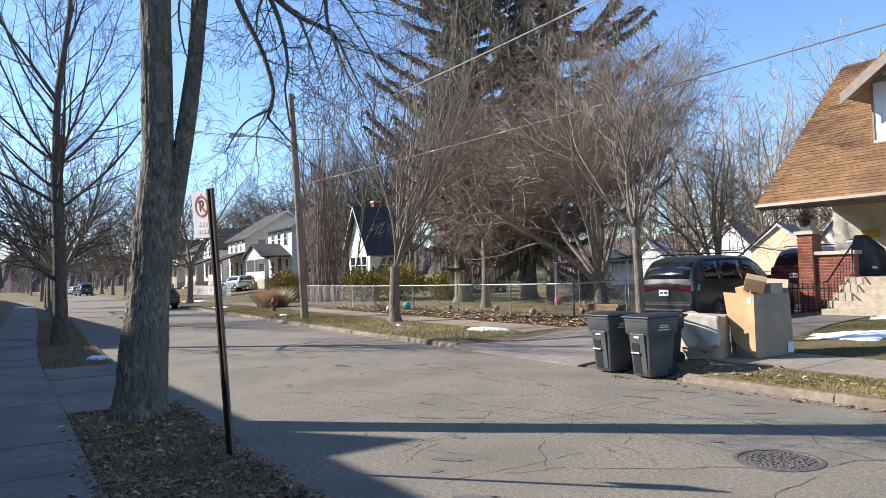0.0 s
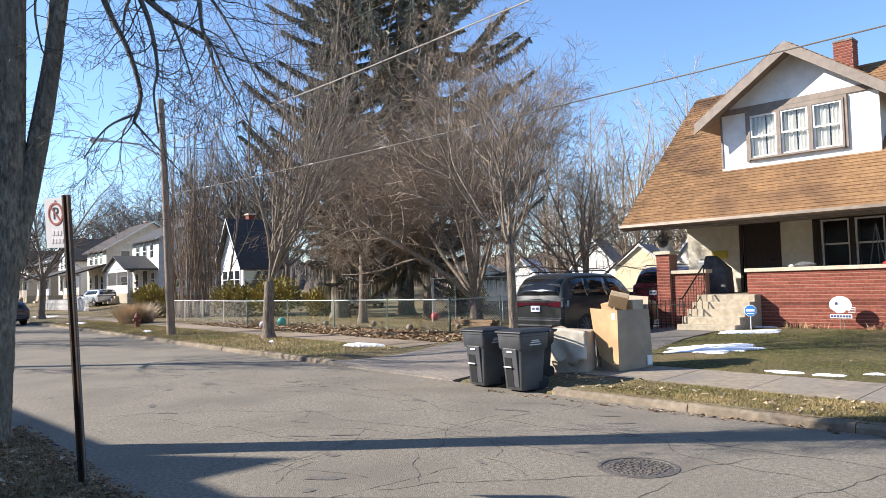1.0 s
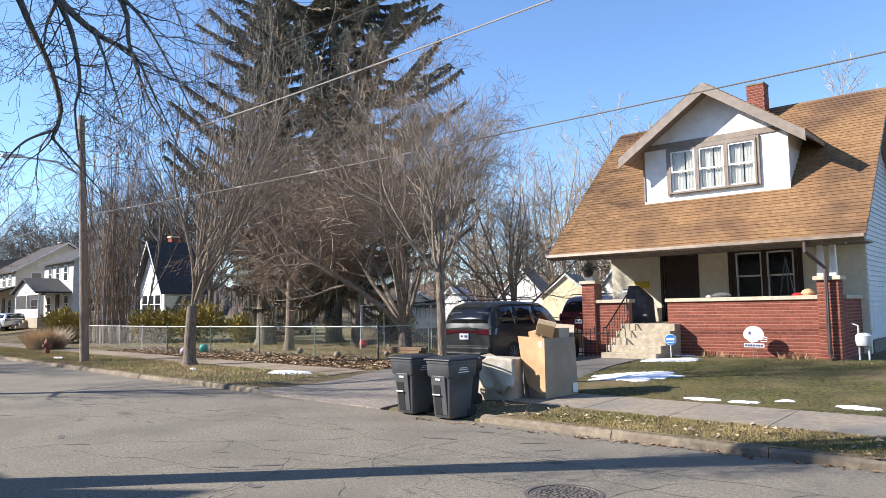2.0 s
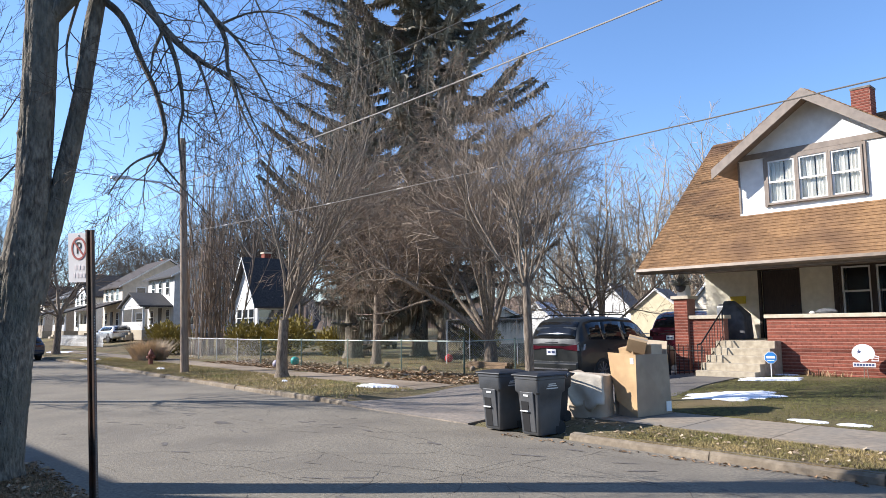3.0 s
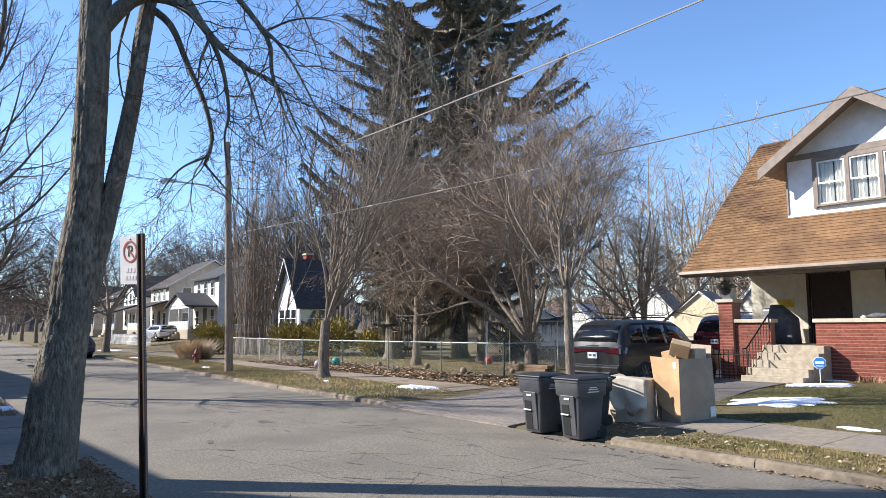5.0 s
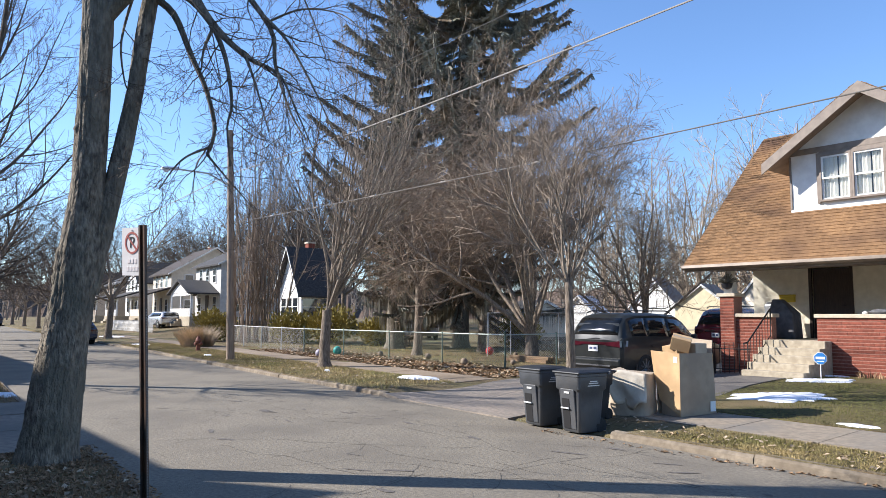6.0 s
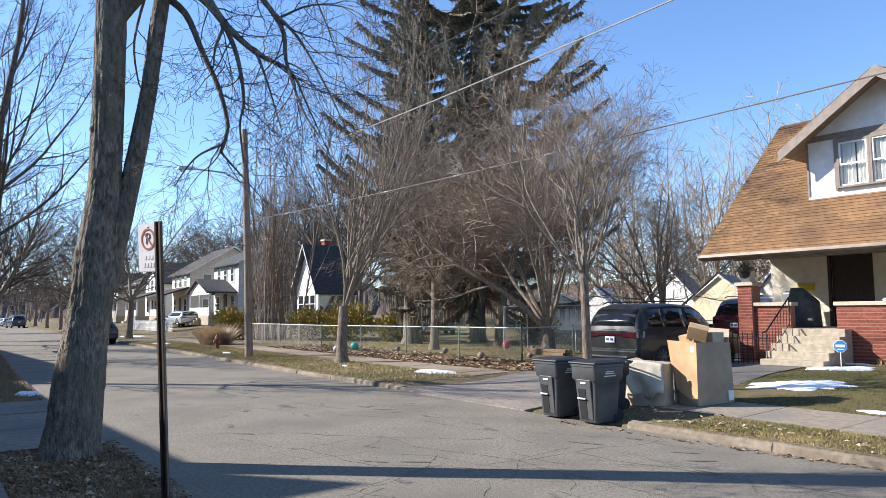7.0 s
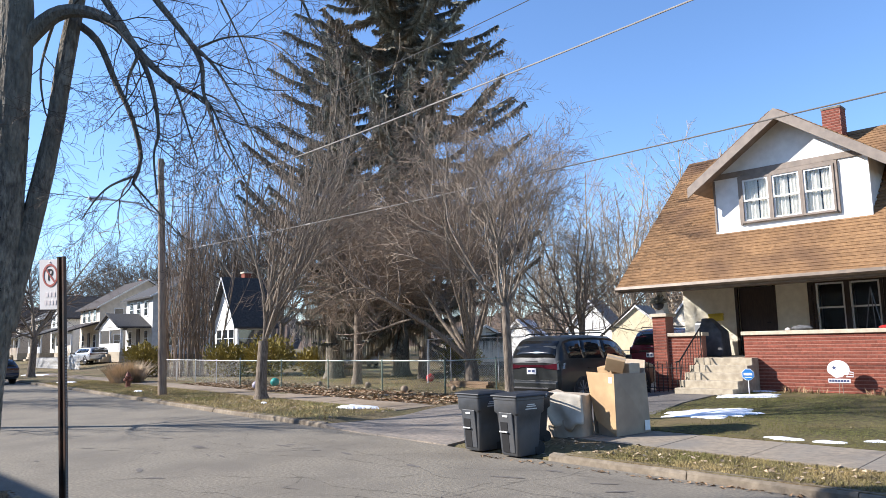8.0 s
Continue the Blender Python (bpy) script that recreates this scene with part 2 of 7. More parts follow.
sheet("road", ROAD_XS, lambda x: y_near(x) + 0.002, lambda x: y_kerb(x) - 0.002, 14, lambda x, y: 0.0, M_ASPHALT, "worn grey asphalt road with cracks", 0.0, 0.04)


def kerb_run(x0, x1, far=True):
    """A length of kerb in cast pieces."""
    x = x0
    root = thing("kerb", (x0, y_kerb(x0) if far else y_near(x0), 0), "weathered concrete kerb beside the road", "kerb")
    root["kind"] = "structure"
    while x < x1 - 0.3:
        L = min(random.uniform(1.8, 2.6), x1 - x)
        g = Geo()
        y_of = y_kerb if far else y_near
        s = 1 if far else -1
        jy, jz = random.uniform(-0.012, 0.012), random.uniform(-0.012, 0.008)
        n = 3
        prof = [(0.0, -0.05), (0.025, 0.075), (0.05, 0.105), (0.16, 0.122), (0.16, -0.05)]
        for i in range(n + 1):
            xx = x + 0.006 + (L - 0.012) * i / n
            for a, b in prof:
                g.v.append((xx, y_of(xx) + s * (a + jy) + random.uniform(-0.006, 0.006), b + jz + random.uniform(-0.006, 0.006) if b > 0 else b))
        m = len(prof)
        for i in range(n):
            for j in range(m - 1):
                q = (i * m + j, (i + 1) * m + j, (i + 1) * m + j + 1, i * m + j + 1)
                g.f.append(q if not far else q[::-1])
        g.f.append(tuple(range(m)))
        g.f.append(tuple(range(n * m, n * m + m))[::-1])
        part("kerb_stone", g, M_KERB, root, fixed=root.location)
        x += L


kerb_run(-60, -14.3)
kerb_run(-7.3, 6)
kerb_run(-60, -17.0, False)
kerb_run(-10.8, 6, False)


def slabs(name, x0, x1, lo, hi, step, material, label, lift=0.02):
    """Paving in separate slabs with open joints."""
    root = thing(name, (x0, lo(x0), 0), label, "pavement")
    root["kind"] = "structure"
    x = x0
    while x < x1 - 0.2:
        L = min(step, x1 - x)
        a, b = x + 0.008, x + L - 0.008
        g = Geo()
        dz = random.uniform(-0.008, 0.008)
        n = 3
        tops = []
        for i in range(n + 1):
            xx = a + (b - a) * i / n
            tops.append([(xx, lo(xx) + (hi(xx) - lo(xx)) * j / 2, height(xx, lo(xx) + (hi(xx) - lo(xx)) * j / 2) + lift + dz) for j in range(3)])
        k = 3
        for c in tops:
            g.v.extend(c)
        for i in range(n):
            for j in range(2):
                g.f.append((i * k + j, (i + 1) * k + j, (i + 1) * k + j + 1, i * k + j + 1))
        base = len(g.v)
        ring = [i * k for i in range(n + 1)] + [n * k + 1, n * k + 2] + [i * k + 2 for i in range(n - 1, -1, -1)] + [1]
        for r in ring:
            p = g.v[r]
            g.v.append((p[0], p[1], p[2] - 0.1))
        for i in range(len(ring)):
            j = (i + 1) % len(ring)
            g.f.append((ring[i], base + i, base + j, ring[j]))
        part("slab", g, material, root, fixed=root.location)
        x += L


slabs("pavement_far", -62, -14.6, lambda x: y_kerb(x) + walk_edges(x)[0], lambda x: y_kerb(x) + walk_edges(x)[1], 1.5, M_DIRTWALK, "soiled concrete pavement of square slabs", 0.008)
slabs("pavement_house", -10.6, 8, lambda x: y_kerb(x) + walk_edges(x)[0], lambda x: y_kerb(x) + walk_edges(x)[1], 1.5, M_CONCRETE, "cracked concrete pavement before the brick house")
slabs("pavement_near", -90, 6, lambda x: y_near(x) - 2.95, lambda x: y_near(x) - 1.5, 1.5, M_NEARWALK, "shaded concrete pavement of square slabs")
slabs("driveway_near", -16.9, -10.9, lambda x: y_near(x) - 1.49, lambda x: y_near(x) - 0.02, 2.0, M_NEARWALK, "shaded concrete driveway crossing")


def drive():
    """Apron and driveway, in cast slabs."""
    root = thing("driveway", (-12, 10, 0), "stained concrete driveway running back beside the house", "driveway")
    root["kind"] = "structure"
    rows = [(9.9, 11.2), (11.2, 12.7), (12.7, 14.4), (14.4, 17.4), (17.4, 20.4), (20.4, 23.4), (23.4, 27), (27, 32), (32, 40)]
    for k, (a, b) in enumerate(rows):
        for side in (0, 1):
            g = Geo()
            n = 4
            pts = []
            for j in range(n + 1):
                y = a + 0.008 + (b - a - 0.016) * j / n
                lo = float(np.interp(y, [9.8, 12.5, 14.4, 40], [-14.35, -14.0, -14.3, -14.5]))
                hi = float(np.interp(y, [9.8, 12.5, 14.4, 40], [-9.75, -10.7, -10.9, -11.2]))
                mid = (lo + hi) / 2
                e = (lo, mid - 0.008) if side == 0 else (mid + 0.008, hi)
                for i in range(4):
                    x = e[0] + (e[1] - e[0]) * i / 3
                    yy = y
                    if k == 0 and j == 0:
                        yy = y_kerb(x) + 0.0
                    pts.append((x, yy, max(height(x, yy + 0.002), 0.0) + 0.024))
            g.v = pts
            for j in range(n):
                for i in range(3):
                    g.f.append((j * 4 + i, j * 4 + i + 1, (j + 1) * 4 + i + 1, (j + 1) * 4 + i))
            ob = part("slab", g, M_APRON if k < 3 else M_DRIVE, root, fixed=root.location)
            so = ob.modifiers.new("depth", "SOLIDIFY")
            so.thickness, so.offset = 0.08, -1



drive()


def front_walk():
    """Paved forecourt between the driveway, the steps and the lawn."""
    root = thing("front_walk", (-9.6, 16, 0), "worn forecourt between the driveway and the porch steps, darkened for shade", "path")
    root["kind"] = "structure"
    for a, b in ((12.95, 14.5), (14.5, 16.1), (16.1, 17.7), (17.7, 19.45)):
        g = Geo()
        for j in range(4):
            y = a + 0.008 + (b - a - 0.016) * j / 3
            lo = float(np.interp(y, [9.8, 12.5, 14.4, 40], [-9.75, -10.7, -10.9, -11.2])) + 0.016
            hi = float(np.interp(y, [12.9, 14.0, 16.1, 18.0, 20], [-7.75, -8.05, -8.38, -8.3, -8.3]))
            for i in range(4):
                x = lo + (hi - lo) * i / 3
                g.v.append((x, y, height(x, y) + 0.03))
        for j in range(3):
            for i in range(3):
                g.f.append((j * 4 + i, j * 4 + i + 1, (j + 1) * 4 + i + 1, (j + 1) * 4 + i))
        ob = part("slab", g, M_DRIVE, root, fixed=root.location)
        so = ob.modifiers.new("depth", "SOLIDIFY")
        so.thickness, so.offset = 0.08, -1


front_walk()

# ---- the brick bungalow ----
HB = (-7.4, 19.5, 0.0)
house = thing("house", HB, "one-and-a-half-storey bungalow with red brick porch, cream walls and brown shingle roof", "house")
FLOOR = 1.36


def hp(name, g, material, label="", parent=None, bevel=0.0, smooth=False):
    if parent is None or parent is house:
        return part(name, g, material, house, label, smooth, bevel, fixed=HB)
    return part(name, g, material, parent, label, smooth, bevel, fixed=HB)


BRICK_H, BRICK_L = 0.086, 0.245
_brick_mesh = {}


def brick_face(owner, x0, x1, y, z0, z1, axis="x"):
    """Bricks laid proud of a backing wall, one object each."""
    rows = int(round((z1 - z0) / BRICK_H))
    h = (z1 - z0) / rows
    for r in range(rows):
        u = x0 + (0 if r % 2 else -BRICK_L / 2)
        while u < x1 - 0.02:
            a, b = max(u, x0), min(u + BRICK_L, x1)
            u += BRICK_L
            if b - a < 0.05:
                continue
            key = (round(b - a, 3), axis, round(h, 3))
            if key not in _brick_mesh:
                w, t = (b - a) / 2 - 0.001, 0.008
                g = Geo()
                if axis == "x":
                    g.add([(-w, 0, -h / 2 + 0.012), (w, 0, -h / 2 + 0.012), (w, 0, h / 2 - 0.012), (-w, 0, h / 2 - 0.012),
                           (-w + 0.002, -t, -h / 2 + 0.015), (w - 0.002, -t, -h / 2 + 0.015), (w - 0.002, -t, h / 2 - 0.015), (-w + 0.002, -t, h / 2 - 0.015)],
                          [(4, 5, 6, 7), (0, 1, 5, 4), (1, 2, 6, 5), (2, 3, 7, 6), (3, 0, 4, 7)])
                else:
                    g.add([(0, -w, -h / 2 + 0.012), (0, w, -h / 2 + 0.012), (0, w, h / 2 - 0.012), (0, -w, h / 2 - 0.012),
                           (t, -w + 0.002, -h / 2 + 0.015), (t, w - 0.002, -h / 2 + 0.015), (t, w - 0.002, h / 2 - 0.015), (t, -w + 0.002, h / 2 - 0.015)],
                          [(4, 5, 6, 7), (0, 1, 5, 4), (1, 2, 6, 5), (2, 3, 7, 6), (3, 0, 4, 7)])
                _brick_mesh[key] = mesh_of("brick", g, M_BRICK)
            ob = new("brick", _brick_mesh[key])
            ob.parent = owner
            c = (a + b) / 2
            p = (c, y, z0 + (r + 0.5) * h) if axis == "x" else (y, c, z0 + (r + 0.5) * h)
            ob.location = (p[0] - HB[0] + random.uniform(-0.002, 0.002), p[1] - HB[1], p[2] - HB[2])


# porch walls and piers (backing walls; the bricks follow at the end of the file)
wall_main = hp("porch_wall", Geo().box(-8.22, -4.36, 19.52, 19.78, 0.2, 1.95), M_MORTAR)
hp("coping", Geo().box(-8.27, -4.36, 19.46, 19.84, 1.95, 2.05), M_CAP, "pale limestone coping", bevel=0.012)
wall_left = hp("porch_wall", Geo().box(-10.43, -9.41, 19.52, 19.78, 0.2, 1.96), M_MORTAR)
hp("coping", Geo().box(-10.43, -9.34, 19.44, 19.84, 1.96, 2.06), M_CAP, "pale limestone coping", bevel=0.012)
pier_r = hp("pier", Geo().box(-4.36, -3.88, 19.42, 19.88, 0.2, 2.41), M_MORTAR)
hp("pier_cap", Geo().box(-4.43, -3.81, 19.35, 19.95, 2.41, 2.51), M_CAP, bevel=0.015)
pier_l = hp("pier", Geo().box(-10.85, -10.43, 19.42, 19.88, 0.2, 2.54), M_MORTAR)
hp("pier_cap", Geo().box(-10.92, -10.36, 19.35, 19.95, 2.54, 2.64), M_CAP, bevel=0.015)
for px in (-4.30, -4.02):
    hp("porch_post", Geo().add([(px - 0.07, 19.55, 2.51), (px + 0.09, 19.55, 2.51), (px + 0.09, 19.75, 2.51), (px - 0.07, 19.75, 2.51),
                                (px - 0.05, 19.58, 3.42), (px + 0.07, 19.58, 3.42), (px + 0.07, 19.72, 3.42), (px - 0.05, 19.72, 3.42)],
                               [(3, 2, 1, 0), (4, 5, 6, 7), (0, 1, 5, 4), (1, 2, 6, 5), (2, 3, 7, 6), (3, 0, 4, 7)]), M_WHITE, "white tapered porch post", bevel=0.01)
hp("porch_post", Geo().add([(-10.78, 19.5, 2.64), (-10.5, 19.5, 2.64), (-10.5, 19.8, 2.64), (-10.78, 19.8, 2.64),
                            (-10.72, 19.55, 3.42), (-10.56, 19.55, 3.42), (-10.56, 19.75, 3.42), (-10.72, 19.75, 3.42)],
                           [(3, 2, 1, 0), (4, 5, 6, 7), (0, 1, 5, 4), (1, 2, 6, 5), (2, 3, 7, 6), (3, 0, 4, 7)]), M_WHITE, "white tapered porch post", bevel=0.01)
hp("porch_floor", Geo().box(-10.84, -3.9, 19.79, 22.0, 1.22, FLOOR).box(-9.4, -8.24, 19.4, 19.79, 1.22, FLOOR), M_STEP, "grey concrete porch floor")
side_r = hp("porch_side_wall", Geo().box(-4.1, -3.88, 19.89, 21.99, 0.2, 1.95), M_MORTAR)
hp("coping", Geo().box(-4.16, -3.82, 19.96, 21.99, 1.95, 2.05), M_CAP, bevel=0.012)
hp("porch_base", Geo().box(-10.82, -10.6, 19.89, 22.0, 0.2, 1.21), M_MORTAR)

# steps
N_STEPS = 5
for i in range(N_STEPS):
    z1 = FLOOR - 0.004 - (FLOOR - 0.43) / N_STEPS * i
    y1 = 19.4 - 0.31 * i
    hp("step", Geo().box(-9.46 + 0.004 * i, -7.86 - 0.004 * i, y1 - 0.31, 19.5 - 0.01 * i, 0.25, z1), M_STEP, bevel=0.015)

# house body: walls of thickness
def wall_with_holes(name, x0, x1, y0, y1, z0, z1, holes, material, label=""):
    """A wall along x with openings (x0, x1, z0, z1) through it."""
    g = Geo()
    xs = sorted({x0, x1, *[h[0] for h in holes], *[h[1] for h in holes]})
    zs = sorted({z0, z1, *[h[2] for h in holes], *[h[3] for h in holes]})
    for i in range(len(xs) - 1):
        for j in range(len(zs) - 1):
            cx, cz = (xs[i] + xs[i + 1]) / 2, (zs[j] + zs[j + 1]) / 2
            if not any(h[0] < cx < h[1] and h[2] < cz < h[3] for h in holes):
                g.box(xs[i], xs[i + 1], y0, y1, zs[j], zs[j + 1])
    ob = hp(name, g, material, label)
    bm = bmesh.new()
    bm.from_mesh(ob.data)
    bmesh.ops.remove_doubles(bm, verts=bm.verts, dist=0.0005)
    bm.to_mesh(ob.data)
    bm.free()
    return ob


wall_with_holes("front_wall", -11.15, -3.7, 22.0, 22.22, 0.2, 4.6,
                [(-9.36, -8.3, FLOOR, 3.42), (-7.1, -6.36, 2.0, 3.38), (-6.22, -5.48, 2.0, 3.38)], M_STUCCO, "cream stucco front wall under the porch")
hp("gable_wall", Geo().prism([(-3.92, 22.23, 0.85), (-3.92, 28.4, 0.85), (-3.92, 28.4, 4.0), (-3.92, 24.05, 7.8), (-3.92, 22.23, 6.2)], (0.22, 0, 0)), M_SIDING, "pale clapboard gable wall")
hp("gable_wall", Geo().prism([(-11.15, 22.23, 0.2), (-11.15, 28.4, 0.2), (-11.15, 28.4, 4.0), (-11.15, 24.05, 7.8), (-11.15, 22.23, 6.2)], (0.22, 0, 0)), M_SIDING)
hp("rear_wall", Geo().box(-10.9, -3.95, 28.2, 28.4, 0.2, 4.0), M_SIDING)
hp("foundation", Geo().box(-3.9, -3.66, 22.23, 28.4, 0.1, 0.85), M_STONE, "dark block foundation")
for i in range(38):
    z = 0.9 + i * 0.14
    y0 = 22.05 if z < 6.0 else 24.05 - (7.8 - z) * 1.05
    y1 = 28.4 if z < 4.0 else 24.05 + (7.8 - z) * 1.14
    if z < 7.6:
        hp("clapboard", Geo().prism([(-3.70, y0, z), (-3.672, y0, z), (-3.694, y0, z + 0.136), (-3.70, y0, z + 0.136)], (0, y1 - y0, 0)), M_SIDING)

# roof planes in thickness, and shingle courses
EAVE_Y, EAVE_Z, RIDGE_Y, RIDGE_Z, RX0, RX1 = 18.85, 3.50, 24.05, 8.12, -11.62, -3.15
SLOPE = (RIDGE_Z - EAVE_Z) / (RIDGE_Y - EAVE_Y)


def roof_z(y):
    return EAVE_Z + SLOPE * (y - EAVE_Y) if y < RIDGE_Y else RIDGE_Z - SLOPE * (y - RIDGE_Y)


hp("roof", Geo().prism([(RX0, EAVE_Y, EAVE_Z - 0.1), (RX0, RIDGE_Y, RIDGE_Z - 0.1), (RX0, 29.1, roof_z(29.1) - 0.1), (RX0, 29.1, roof_z(29.1) - 0.24), (RX0, RIDGE_Y, RIDGE_Z - 0.26), (RX0, EAVE_Y + 0.02, EAVE_Z - 0.22)][::-1], (RX1 - RX0, 0, 0)), M_TAUPE, "roof deck with taupe rake boards")


def shingle_plane(name, x0, x1, place, up_len, course=0.145, tab=0.30, seed=1, keep=None):
    """Courses of separate shingle tabs; place(x, u) gives the point on the slope and its normal."""
    rnd = random.Random(seed)
    g = Geo()
    n = int(up_len / course)
    for r in range(n):
        u0, u1 = r * course, min((r + 1) * course + 0.02, up_len)
        x = x0 - (tab / 2 if r % 2 else 0) - rnd.uniform(0, 0.05)
        while x < x1:
            a, b = max(x, x0), min(x + tab - 0.004, x1)
            x += tab
            if b - a < 0.03 or (keep and not keep((a + b) / 2, u0)):
                continue
            t0, t1 = 0.022 + rnd.uniform(-0.003, 0.004), 0.006
            p, nrm = place(a, u0)
            q, _ = place(b, u0)
            p1, _ = place(a, u1)
            q1, _ = place(b, u1)
            lo = [p + nrm * t0, q + nrm * t0, q1 + nrm * t1, p1 + nrm * t1]
            un = [p, q]
            k = len(g.v)
            g.v.extend([tuple(v) for v in lo + un])
            g.f.append((k, k + 1, k + 2, k + 3))
            g.f.append((k + 4, k + 5, k + 1, k))
    ob = hp(name, g, M_SHINGLE, "sunlit brown asphalt shingles")
    tagged(ob, kind="stuff")
    return ob


up_main = math.hypot(RIDGE_Y - EAVE_Y, RIDGE_Z - EAVE_Z)
NRM = Vector((0, -(RIDGE_Z - EAVE_Z), RIDGE_Y - EAVE_Y)).normalized()
shingle_plane("shingles", RX0 - 0.02, RX1 + 0.02, lambda x, u: (Vector((x, EAVE_Y - 0.05 + (RIDGE_Y - EAVE_Y) * u / up_main, EAVE_Z - 0.14 + 0.05 + (RIDGE_Z - EAVE_Z) * u / up_main)), NRM), up_main + 0.05,
              keep=lambda x, u: not (-9.1 < x < -5.2 and 2.25 < u < 4.0))
hp("shingles", Geo().prism([(RX0, RIDGE_Y, RIDGE_Z - 0.07), (RX0, 29.12, roof_z(29.12) - 0.07), (RX0, 29.12, roof_z(29.12) - 0.096), (RX0, RIDGE_Y, RIDGE_Z - 0.096)][::-1], (RX1 - RX0, 0, 0)), M_SHINGLE)
hp("ridge_cap", Geo().prism([(RX0, 23.93, 8.0), (RX0, 24.05, 8.1), (RX0, 24.17, 8.0), (RX0, 24.05, 8.06)], (RX1 - RX0, 0, 0)), M_SHINGLE)
hp("soffit", Geo().box(-11.3, -3.5, 18.95, 22.0, 3.42, 3.46), M_TAUPE, "shaded porch ceiling")
hp("fascia", Geo().box(RX0, RX1, 18.82, 18.87, 3.26, 3.44), M_GUTTER)
hp("gutter", Geo().prism([(RX0, 18.80, 3.44), (RX0, 18.70, 3.44), (RX0, 18.68, 3.36), (RX0, 18.74, 3.31), (RX0, 18.80, 3.31)], (RX1 - RX0, 0, 0)), M_GUTTER, "beige metal gutter")
hp("beam", Geo().box(-11.0, -3.7, 19.5, 19.7, 3.28, 3.42), M_TAUPE)
hp("downspout", Geo().tube([(-4.42, 18.76, 3.34), (-4.42, 18.76, 3.1), (-4.12, 19.3, 2.7), (-4.12, 19.3, 0.62), (-4.0, 19.05, 0.5)], 0.05, 8), M_SPOUT, "dark brown metal downspout")

# dormer
DY = 20.5
wall_with_holes("dormer_wall", -9.19, -5.10, DY + 0.02, DY + 0.17, 4.80, 6.62, [(-8.33 + k * 0.83, -7.61 + k * 0.83, 5.18, 6.38) for k in range(3)], M_WHITE, "white painted dormer wall")
hp("dormer_gable", Geo().prism([(-9.19, DY + 0.02, 6.625), (-5.10, DY + 0.02, 6.625), (-7.1, DY + 0.02, 7.95)], (0, 0.15, 0)), M_WHITE, "white painted dormer gable")
for x in (-9.17, -5.30):
    hp("dormer_cheek", Geo().prism([(x, DY + 0.23, 4.9), (x, 22.6, 6.75), (x, DY + 0.23, 6.75)], (0.18, 0, 0)), M_WHITE)
PK, EL, ER = (-7.08, 8.10), (-9.70, 6.30), (-4.50, 6.30)
for name, a, b in (("dormer_roof", EL, PK), ("dormer_roof", ER, PK)):
    y0 = 19.86
    pts = [(a[0], y0, a[1]), (b[0], y0, b[1]), (b[0], 24.0, b[1]), (a[0], 22.1, a[1])]
    if a is ER:
        pts = pts[::-1]
    g = Geo().prism([(p[0], p[1], p[2]) for p in pts], (0, 0, -0.12))
    hp(name, g, M_TAUPE)
    s = -1 if a is EL else 1
    d = (Vector((b[0], 0, b[1])) - Vector((a[0], 0, a[1]))).normalized()
    nn = Vector((d.z * s, 0, -d.x * s))
    nn = nn if nn.z > 0 else -nn
    L = math.hypot(b[0] - a[0], b[1] - a[1])
    g2 = Geo()
    for r in range(int(L / 0.145)):
        u0, u1 = r * 0.145, (r + 1) * 0.145 + 0.02
        yb = 22.1 + (24.0 - 22.1) * u0 / L
        p = Vector((a[0], y0 - 0.03, a[1])) + d * u0
        q = Vector((a[0], y0 - 0.03, a[1])) + d * u1
        g2.prism([p + nn * 0.004, p + nn * 0.03, q + nn * 0.012, q + nn * 0.004] if a is EL else [p + nn * 0.004, q + nn * 0.004, q + nn * 0.012, p + nn * 0.03], (0, yb - y0, 0))
    hp("shingles", g2, M_SHINGLE)
    # rake board and trim
    g3 = Geo().prism([Vector((a[0], y0 - 0.03, a[1] - 0.30)), Vector((b[0], y0 - 0.03, b[1] - 0.30)), Vector((b[0], y0 - 0.03, b[1] - 0.0)), Vector((a[0], y0 - 0.03, a[1] - 0.0))], (0, 0.05, 0))
    hp("rake_board", g3, M_TAUPE, "taupe rake board")
hp("belt_trim", Geo().box(-9.2, -5.09, DY - 0.02, DY + 0.01, 6.52, 6.68), M_TAUPE)
for x in (-9.21, -5.13):
    hp("corner_board", Geo().box(x, x + 0.05, DY - 0.012, DY + 0.015, 4.85, 6.5), M_TAUPE if x < -8 else M_WHITE)
hp("sill_board", Geo().box(-9.19, -5.1, DY - 0.02, DY + 0.012, 4.86, 4.98), M_WHITE)


